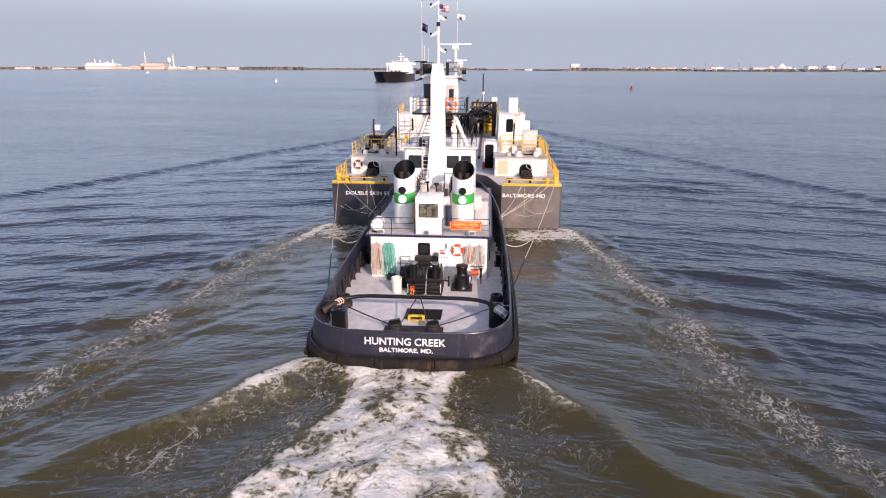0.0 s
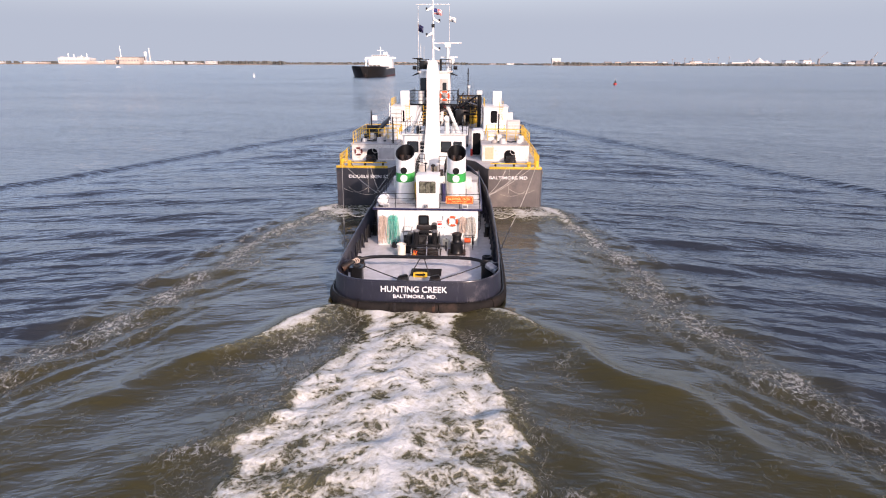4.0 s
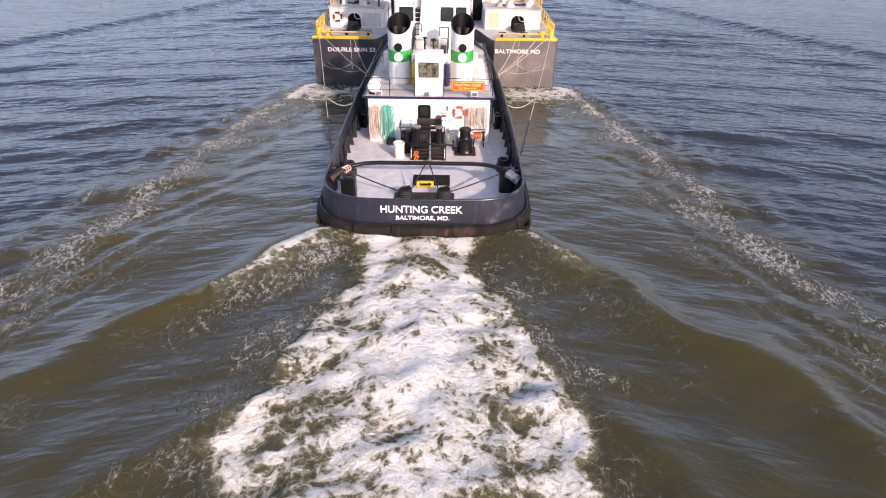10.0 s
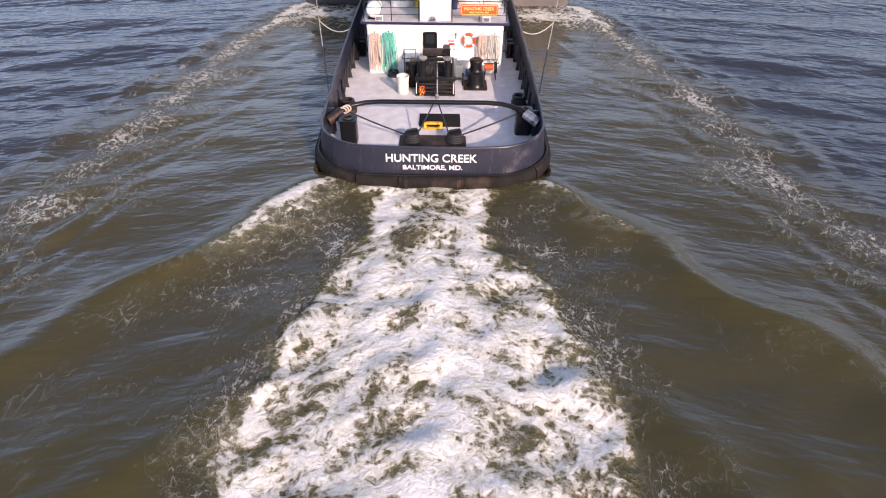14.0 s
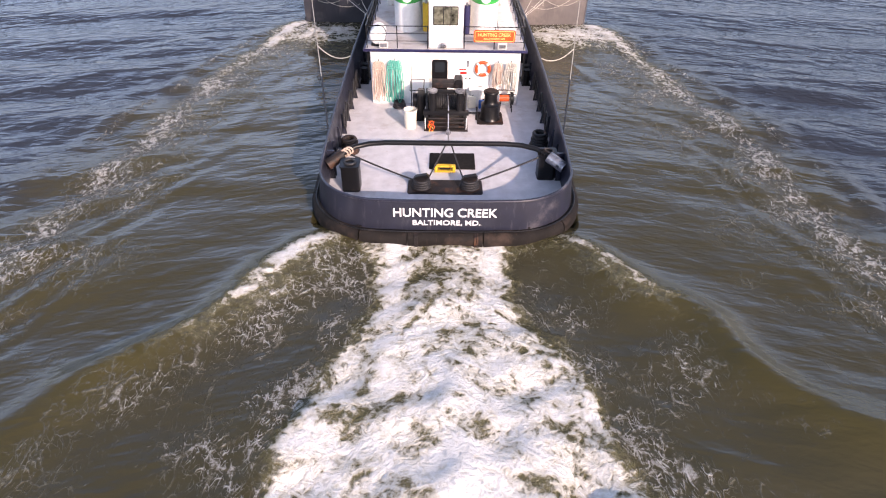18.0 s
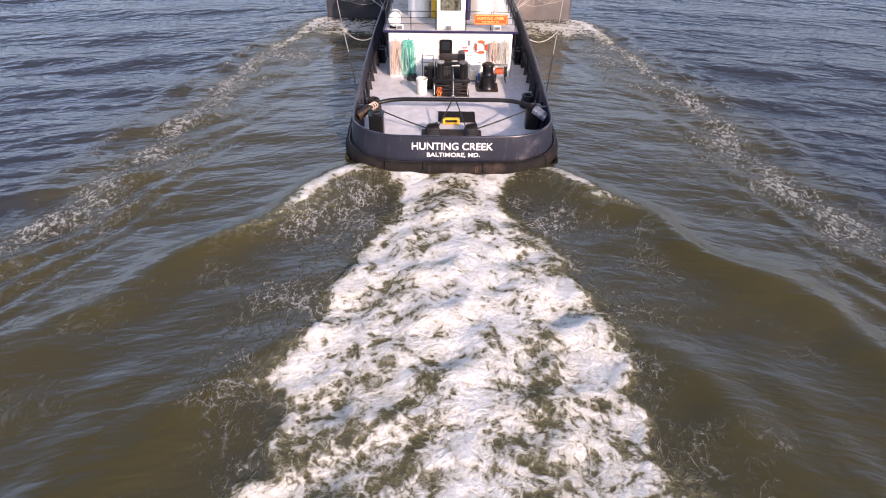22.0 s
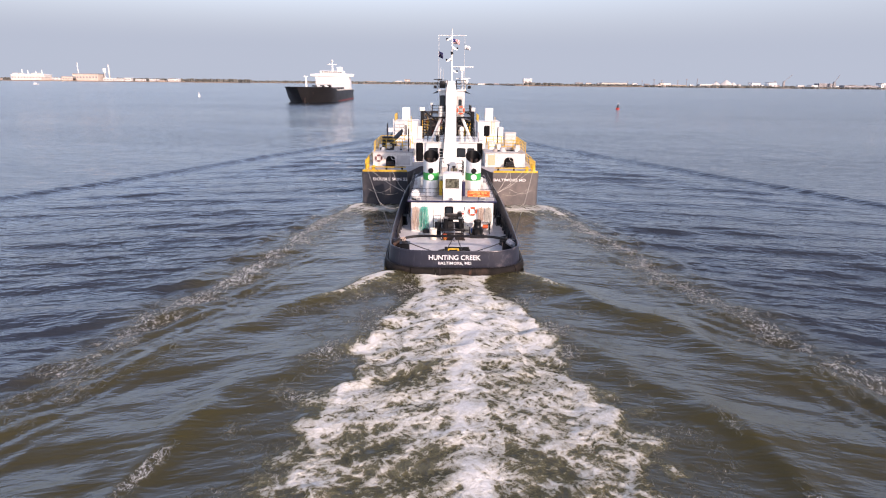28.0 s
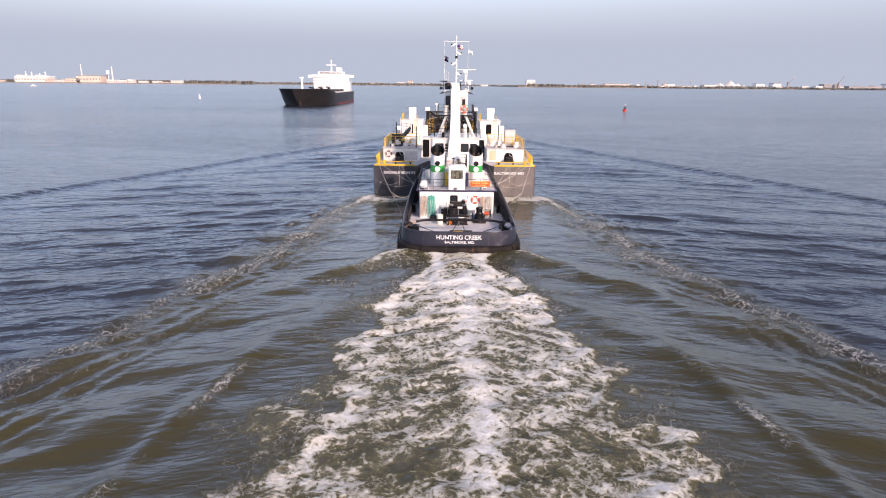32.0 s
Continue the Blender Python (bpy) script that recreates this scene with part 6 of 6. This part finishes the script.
hank(-3.12, 0.62, 2.50, 0.62, "rope_tan", "faded tan mooring rope hanging in loops", 9, 1)
hank(-2.38, 0.72, 2.55, 0.55, "rope_green", "bright green mooring rope hanging in loops", 9, 2)
hank(2.42, 0.5, 2.48, 1.22, "rope_tan", "beige mooring rope hanging in loops", 7, 3)
hank(3.02, 0.62, 2.50, 1.10, "rope_white", "off-white mooring rope hanging in loops", 9, 4)


def winch():
    t = thing("towing_winch", "black towing winch with wire drum and upright rollers", "winch", (0.02, 7.45, 0.35))
    part("base_plate", box(bmesh.new(), -0.98, 0.98, 0, 2.1, 0, 0.06, 0.01), M["black_rust"], t)
    for x in (-0.86, 0.86):
        part("side_frame", prism(bmesh.new(), [(0.15, 0.06), (1.95, 0.06), (1.75, 1.15), (1.25, 1.5), (0.75, 1.45), (0.3, 0.8)], x - 0.04, x + 0.04, "x"), M["black"], t)
    dr = part("drum", cyl(bmesh.new(), (-0.82, 1.1, 0.9), (0.82, 1.1, 0.9), 0.34, seg=24), M["black_rust"], t)
    for k in range(16):
        part("wire_turn", ring_x(-0.62 + 0.08 * k, 1.1, 0.9, 0.37), M["rope_dark"], dr)
    for x in (-0.70, 0.70):
        part("drum_flange", cyl(bmesh.new(), (x - 0.03, 1.1, 0.9), (x + 0.03, 1.1, 0.9), 0.62, seg=28), M["black"], t)
    part("cross_beam", box(bmesh.new(), -1.0, 1.0, 0.10, 0.34, 0.72, 0.92, 0.03), M["black"], t)
    part("handle_bar", tube(bmesh.new(), [(0.95, 0.2, 0.82), (1.35, 0.2, 0.82), (1.35, 0.2, 1.1)], 0.05, 8), M["black"], t)
    part("handle_bar", tube(bmesh.new(), [(1.35, 0.2, 0.82), (1.35, 0.2, 0.5)], 0.05, 8), M["black"], t)
    for x in (-0.60, 0.60):
        r = part("guide_roller", cyl(bmesh.new(), (x, 0.24, 0.92), (x, 0.24, 1.78), 0.17, seg=18), M["black"], t, "upright guide roller")
        part("cap", cyl(bmesh.new(), (x, 0.24, 1.78), (x, 0.24, 1.86), 0.22, seg=18), M["steel"], r)
    part("top_beam", box(bmesh.new(), -0.78, 0.78, 0.35, 0.52, 1.62, 1.78, 0.03), M["black"], t)
    part("tray", box(bmesh.new(), -0.62, 0.5, 0.75, 1.25, 1.72, 1.96, 0.02), M["black_rust"], t, "rust-brown top tray")
    part("cover", prism(bmesh.new(), rounded(0.35, 0.72, 1.72, 2.12, 0.12, True), 0.7, 1.3, "y"), M["black"], t)
    for z in (0.16, 0.36, 0.56):
        part("lower_bar", cyl(bmesh.new(), (-0.82, 0.16, z), (0.82, 0.16, z), 0.05, seg=10), M["black_rust"], t)
    part("motor", cyl(bmesh.new(), (-1.5, 1.25, 0.95), (-0.92, 1.25, 0.95), 0.30, seg=18), M["black"], t, "black hydraulic motor")
    part("motor_stand", box(bmesh.new(), -1.42, -1.0, 1.0, 1.5, 0, 0.7, 0.03), M["black"], t)
    part("gear_case", box(bmesh.new(), -1.3, -0.95, 0.8, 1.7, 0.6, 1.35, 0.08), M["black"], t)
    part("guard_rail", tube(bmesh.new(), [(-1.6, 1.9, 0), (-1.6, 1.9, 1.62), (-1.0, 1.9, 1.62), (-1.0, 0.9, 1.62)], 0.025, 6), M["black"], t)
    part("guard_rail", tube(bmesh.new(), [(-1.6, 1.9, 1.62), (-1.6, 0.7, 1.62), (-1.0, 0.7, 1.62)], 0.025, 6), M["black"], t)
    for x in (-0.92, 0.9):
        part("grease_line", tube(bmesh.new(), [(x, 0.05, 0.1), (x, 0.02, 0.65)], 0.018, 6), M["letter"], t)
    part("tow_wire", tube(bmesh.new(), [(0.08, 0.95, 1.25), (0.1, 0.3, 1.12), (0.1, -0.1, 0.45), (0.1, -0.25, 0.12)], 0.028, 8), M["steel"], t, "bright tow wire")
    sh = part("shackle", ring_of(bmesh.new(), (0.1, -0.32, 0.12), 0.10, 0.03, seg=14, seg2=6), M["steel"], t)
    part("pin", ball(bmesh.new(), (0.1, -0.35, 0.24), 0.07), M["steel"], sh)
    return t


def ring_x(x, y, z, r):
    return tube(bmesh.new(), [(x, y + r * math.cos(2 * math.pi * k / 20), z + r * math.sin(2 * math.pi * k / 20)) for k in range(20)], 0.038, 6, closed=True)


winch()
st = thing("lifting_strap", "bright orange webbing strap bunched on the winch", "strap", (-0.62, 7.35, 0.62))
for k in range(5):
    pts = [(-0.12 + 0.055 * k + 0.035 * math.sin(a * 0.9 + 2.1 * k), -0.02 - 0.025 * (k % 3) - 0.02 * math.sin(a * 1.4 + k), 0.30 - 0.046 * a) for a in range(11 + k % 2)]
    part("fold", tube(bmesh.new(), pts, 0.021, 6), M["orange"] if k % 2 == 0 else M["yellow"], st)
part("knot", ring_of(bmesh.new(), (0, -0.05, 0.22), 0.09, 0.025, "y", 14, 6), M["orange"], st)

cp = thing("capstan", "black upright capstan on a square base plate", "capstan", (2.05, 8.8, 0.35))
part("base_plate", prism(bmesh.new(), rounded(-0.6, 0.6, -0.62, 0.62, 0.1), 0, 0.06), M["black_rust"], cp)
bm, vs = loft([[(r * math.cos(2 * math.pi * k / 24), r * math.sin(2 * math.pi * k / 24), z) for k in range(24)]
               for z, r in ((0.06, 0.5), (0.16, 0.44), (0.70, 0.42), (0.74, 0.44), (0.78, 0.36), (0.86, 0.30), (1.15, 0.29), (1.26, 0.34), (1.32, 0.35), (1.36, 0.33))])
bm.faces.new(vs[-1])
part("barrel", bm, M["black"], cp, "polished black barrel")
part("head", cyl(bmesh.new(), (0, 0, 1.36), (0, 0, 1.40), 0.26, seg=20), M["black_rust"], cp)

bk = thing("plastic_drum", "cream plastic drum with a loose liner standing on deck", "drum", (-1.58, 7.86, 0.35))
bm, vs = loft([[(r * math.cos(2 * math.pi * k / 24), r * math.sin(2 * math.pi * k / 24), z) for k in range(24)]
               for z, r in ((0, 0.255), (0.03, 0.265), (0.78, 0.295), (0.86, 0.30), (0.86, 0.27), (0.55, 0.25))])
bm.faces.new(vs[0])
bm.faces.new(vs[-1])
part("body", bm, M["cream"], bk)
part("rim", ring_of(bmesh.new(), (0, 0, 0.86), 0.29, 0.022, "z", 24, 6), M["rope_white"], bk)
part("liner", ring_of(bmesh.new(), (0, 0, 0.83), 0.305, 0.02, "z", 24, 6), M["letter"], bk)

mt = thing("rubber_mat", "black rubber mat lying on the after deck", "mat", (0.275, 4.8, 0.35))
part("sheet", box(bmesh.new(), -0.935, 0.935, -0.65, 0.65, 0.004, 0.03, 0.006), M["mat_black"], mt)

# towing hoop across the after deck
hp = [(-4.35, 3.15, 1.25), (-3.95, 3.45, 1.42), (-3.5, 3.8, 1.52), (-2.95, 3.98, 1.57)] + [(x, 4.02, 1.6) for x in np.linspace(-2.3, 2.3, 9)] + [(2.95, 3.98, 1.57), (3.5, 3.8, 1.52), (3.95, 3.45, 1.42), (4.35, 3.15, 1.25)]
hoop = part("tow_hoop", tube(bmesh.new(), hp, 0.10, 14), M["black"], tug, "thick black towing hoop across the deck")
for s in (-1, 1):
    part("socket", cyl(bmesh.new(), (s * 3.95, 3.42, 1.40), (s * 4.5, 3.0, 1.16), 0.22, seg=18), M["steel"] if s > 0 else M["black_rust"], hoop, "bright steel hoop socket" if s > 0 else "dark hoop socket")
    part("bracket", box(bmesh.new(), s * 4.45 - 0.18, s * 4.45 + 0.18, 3.5, 3.58, 0.4, 1.5), M["hull"], hoop)
    for k in range(3):
        part("wrap", ring_of(bmesh.new(), (s * (3.72 + 0.09 * k), 3.6 - 0.07 * k, 1.46 - 0.03 * k), 0.15, 0.035, seg=14, seg2=6), M["rope_tan"] if s < 0 else M["black"], hoop)
# stern rollers with their lines
sp = thing("stern_roller", "black stern guide roller with a flaking coil on a deck plate", "roller", (0, 2.8, 0.35))
part("deck_plate", prism(bmesh.new(), rounded(-1.45, 1.42, -0.5, 0.5, 0.12), 0.002, 0.035), M["black_rust"], sp)
for s in (-1, 1):
    rr = part("roller", cyl(bmesh.new(), (s * 0.92, 0, 0.03), (s * 0.92, 0, 0.42), 0.30, 0.24, 20), M["black_rust"], sp)
    for k in range(4):
        part("coil_turn", ring_of(bmesh.new(), (s * 0.92, 0, 0.09 + 0.09 * k), 0.34 - 0.02 * k, 0.05, "z", 20, 6), M["rope_dark"], rr)
    part("horn", prism(bmesh.new(), [(s * 0.92 - 0.3, 0.42), (s * 0.92 + 0.3, 0.48), (s * 0.92 + 0.22, 0.60), (s * 0.92 - 0.2, 0.52)], -0.08, 0.08, "y"), M["black"], rr)
for s in (-1, 1):
    ln = thing("preventer_line", "black wire line from the hoop end to the stern roller", "line", (0, 0, 0))
    part("wire", tube(bmesh.new(), sag((s * 3.85, 3.62, 1.38), (s * 1.15, 2.85, 0.62), 0.04), 0.035, 8), M["rope_dark"], ln)
    ln = thing("roller_chain", "dark chain bridle from the hoop to the stern roller", "chain", (0, 0, 0))
    part("chain", tube(bmesh.new(), sag((s * 0.12 + 0.1, 4.0, 1.52), (s * 0.72, 2.95, 0.55), 0.03), 0.03, 6), M["rope_dark"], ln)
wr = thing("tow_wire", "bright wire from the winch shackle up to the towing hoop", "wire", (0, 0, 0))
part("wire", tube(bmesh.new(), [(0.12, 7.1, 0.5), (0.11, 5.6, 1.1), (0.1, 4.05, 1.62)], 0.025, 6), M["steel"], wr)
ck = thing("tow_hook", "yellow painted tow hook block lying on deck", "tow hook", (-0.02, 4.0, 0.35))
for x in (-0.36, 0.36):
    part("cheek", box(bmesh.new(), x - 0.06, x + 0.06, -0.12, 0.12, 0.03, 0.28, 0.03), M["yellow"], ck)
part("top_bar", box(bmesh.new(), -0.32, 0.32, -0.09, 0.09, 0.22, 0.31, 0.03), M["yellow"], ck)
part("foot", box(bmesh.new(), -0.42, 0.42, -0.14, 0.14, 0.03, 0.06, 0.01), M["yellow"], ck)
part("pin", cyl(bmesh.new(), (-0.2, 0, 0.16), (0.2, 0, 0.16), 0.07), M["black"], ck)


def stern_bollard(x, y, label):
    b = thing("stern_bollard", label, "bollard", (x, y, 0.35))
    part("body", prism(bmesh.new(), rounded(-0.34, 0.34, -0.34, 0.34, 0.12), 0, 1.02), M["black"], b)
    part("cap", prism(bmesh.new(), rounded(-0.37, 0.37, -0.37, 0.37, 0.13), 1.02, 1.08), M["black"], b)
    part("coil", ring_of(bmesh.new(), (0, 0, 1.11), 0.2, 0.05, "z", 18, 6), M["rope_dark"], b)


stern_bollard(-3.58, 2.75, "square black fairlead post inside the port bulwark")
stern_bollard(3.95, 3.75, "square black fairlead post inside the starboard bulwark")
for s, y, key, lab in ((-1, 5.5, "black_rust", "rusty coiled tow pennant by the bulwark"), (1, 6.2, "black", "black coiled pennant by the bulwark")):
    c = thing("pennant_coil", lab, "coil", (s * 4.0, y, 0.35))
    for k in range(5):
        part("turn", ring_of(bmesh.new(), (0.03 * (k % 2), 0, 0.08 + 0.13 * k), 0.33 - 0.02 * k, 0.075, "z", 20, 8), M[key], c)
for s in (-1, 1):
    for k, y in enumerate((7.2, 8.0, 9.2, 10.6, 11.6)):
        c = thing("bulwark_line", "dark line hung in loops on the bulwark", "line", (s * 4.40, y, 1.45))
        part("loop", tube(bmesh.new(), [(0.0, 0.28 * math.sin(a), -0.42 + 0.42 * math.cos(a)) for a in np.linspace(0, 2 * math.pi, 15)[:-1]], 0.04, 6, closed=True), M["rope_dark"], c)

# small things by the house
jg = thing("jerry_can", "blue plastic can by the house wall", "can", (1.75, 9.95, 0.35))
part("body", box(bmesh.new(), -0.17, 0.17, -0.12, 0.12, 0, 0.42, 0.05), M["blue"], jg)
part("cap", cyl(bmesh.new(), (0.05, 0, 0.42), (0.05, 0, 0.48), 0.04), M["black"], jg)
jg = thing("jerry_can", "white plastic can by the house wall", "can", (1.25, 10.0, 0.35))
part("body", box(bmesh.new(), -0.2, 0.2, -0.14, 0.14, 0, 0.6, 0.05), M["cream"], jg)
part("cap", cyl(bmesh.new(), (0.05, 0, 0.6), (0.05, 0, 0.66), 0.04), M["black"], jg)
bx = thing("deck_box", "white deck box against the house wall", "box", (1.5, 10.15, 0.35))
part("body", box(bmesh.new(), -0.35, 0.35, -0.18, 0.18, 0, 0.85, 0.02), M["white_old"], bx)
part("lid", box(bmesh.new(), -0.38, 0.38, -0.21, 0.2, 0.85, 0.9, 0.01), M["white"], bx)
pm = thing("fire_pump", "red portable pump on a black frame", "pump", (2.85, 9.75, 0.35))
part("motor", cyl(bmesh.new(), (-0.3, 0, 0.62), (0.15, 0, 0.62), 0.17, seg=16), M["orange"], pm)
part("reel", cyl(bmesh.new(), (0.2, 0, 0.6), (0.34, 0, 0.6), 0.3, seg=20), M["black"], pm)
for x in (-0.3, 0.3):
    for y in (-0.22, 0.22):
        part("leg", tube(bmesh.new(), [(x, y, 0), (x * 0.8, y * 0.6, 0.5)], 0.025, 6), M["black"], pm)
part("frame", tube(bmesh.new(), [(-0.36, -0.25, 0.9), (0.4, -0.25, 0.9), (0.4, 0.25, 0.9), (-0.36, 0.25, 0.9)], 0.022, 6, closed=True), M["black"], pm)
hs = thing("deck_hose", "dark hose coil lying by the house wall", "hose", (-2.2, 9.95, 0.35))
for k in range(4):
    part("turn", ring_of(bmesh.new(), (0, 0, 0.05 + 0.075 * k), 0.28 - 0.02 * k, 0.045, "z", 20, 6), M["rope_dark"], hs)
lr = thing("life_raft", "white life raft canister on the upper deck", "life raft", (-3.15, 11.0, 3.03))
part("cradle", box(bmesh.new(), -0.3, 0.3, -0.35, 0.35, 0, 0.12), M["black"], lr)
bm = cyl(bmesh.new(), (0, -0.45, 0.48), (0, 0.45, 0.48), 0.36, seg=20)
ball(ball(bm, (0, -0.45, 0.48), 0.36, (1, 0.4, 1)), (0, 0.45, 0.48), 0.36, (1, 0.4, 1))
part("canister", bm, M["white"], lr)
part("strap", ring_of(bmesh.new(), (0, 0, 0.48), 0.37, 0.015, seg=20, seg2=6), M["black"], lr)
for x, y, key, lab in ((-0.98, 12.9, "yellow", "yellow gas bottle beside the stair casing"), (0.98, 12.6, "navy", "dark blue gas bottle beside the stair casing")):
    g = thing("gas_bottle", lab, "gas bottle", (x, y, 3.03))
    part("body", cyl(bmesh.new(), (0, 0, 0), (0, 0, 1.3), 0.16, seg=16), M[key], g)
    part("neck", cyl(bmesh.new(), (0, 0, 1.3), (0, 0, 1.45), 0.07, seg=10), M["steel"], g)

# ---- lines between tug and barge ----
for s in (-1, 1):
    p = thing("push_line", "pale push line from the barge corner to the tug's quarter", "rope", (0, 0, 0))
    q, c = Vector((s * 4.72, 5.0, 1.62)), Vector((s * 8.85, 24.25, 3.75))
    mid = q.lerp(c, 0.22)
    part("rope", tube(bmesh.new(), sag(mid, c, 0.3), 0.02, 6), M["rope_white"], p)
    part("wire_leg", tube(bmesh.new(), [q, mid], 0.035, 6), M["rope_dark"], p, "black wire leg")
    m = thing("slack_line", "slack white line hanging between push line and bulwark", "rope", (0, 0, 0))
    part("rope", tube(bmesh.new(), sag(q.lerp(c, 0.38), (s * 4.62, 11.6, 2.2), 0.32), 0.024, 6), M["rope_white"], m)
    f = thing("face_line", "pale doubled line from the tug's bow to the barge's stern", "rope", (0, 0, 0))
    for k, (x, z) in enumerate(((8.75, 3.8), (8.1, 3.9), (6.3, 3.75))):
        part("rope", tube(bmesh.new(), sag((s * 4.35, 17.2 + 0.2 * k, 2.45), (s * x, 24.3, z), 0.2 + 0.08 * k), 0.018, 6), M["rope_white"] if k != 1 or s > 0 else M["rope_dark"], f)
    part("splice", ball(bmesh.new(), (s * 4.4, 17.2, 2.4), 0.2, (0.6, 1.3, 0.8)), M["rope_white"], f)
    g = thing("hung_line", "light line hanging in bights across the barge's stern", "rope", (0, 0, 0))
    part("rope", tube(bmesh.new(), sag((s * 8.7, 23.74, 1.6), (s * 6.4, 23.74, 1.7), 0.42), 0.013, 6), M["rope_white"], g)
    part("rope", tube(bmesh.new(), sag((s * 8.3, 23.72, 1.75), (s * 5.6, 23.72, 1.2), 0.42), 0.013, 6), M["rope_white"], g)
    part("rope", tube(bmesh.new(), [(s * 6.4, 23.95, 3.50), (s * 6.4, 23.76, 3.56), (s * 6.4, 23.74, 3.4), (s * 6.4, 23.74, 1.2)], 0.013, 6), M["rope_white"], g)


# ---- movement ----
def motions():
    for ob in TOW:
        m = ob.matrix_basis.copy()
        walk(ob, [(0.0, m), (SECONDS, Matrix.Translation((0, SPEED * SECONDS, 0)) @ m)])
    for ob, v in DRIFT:
        m = ob.matrix_basis.copy()
        walk(ob, [(0.0, m), (SECONDS, Matrix.Translation(Vector(v) * SECONDS) @ m)])


motions()
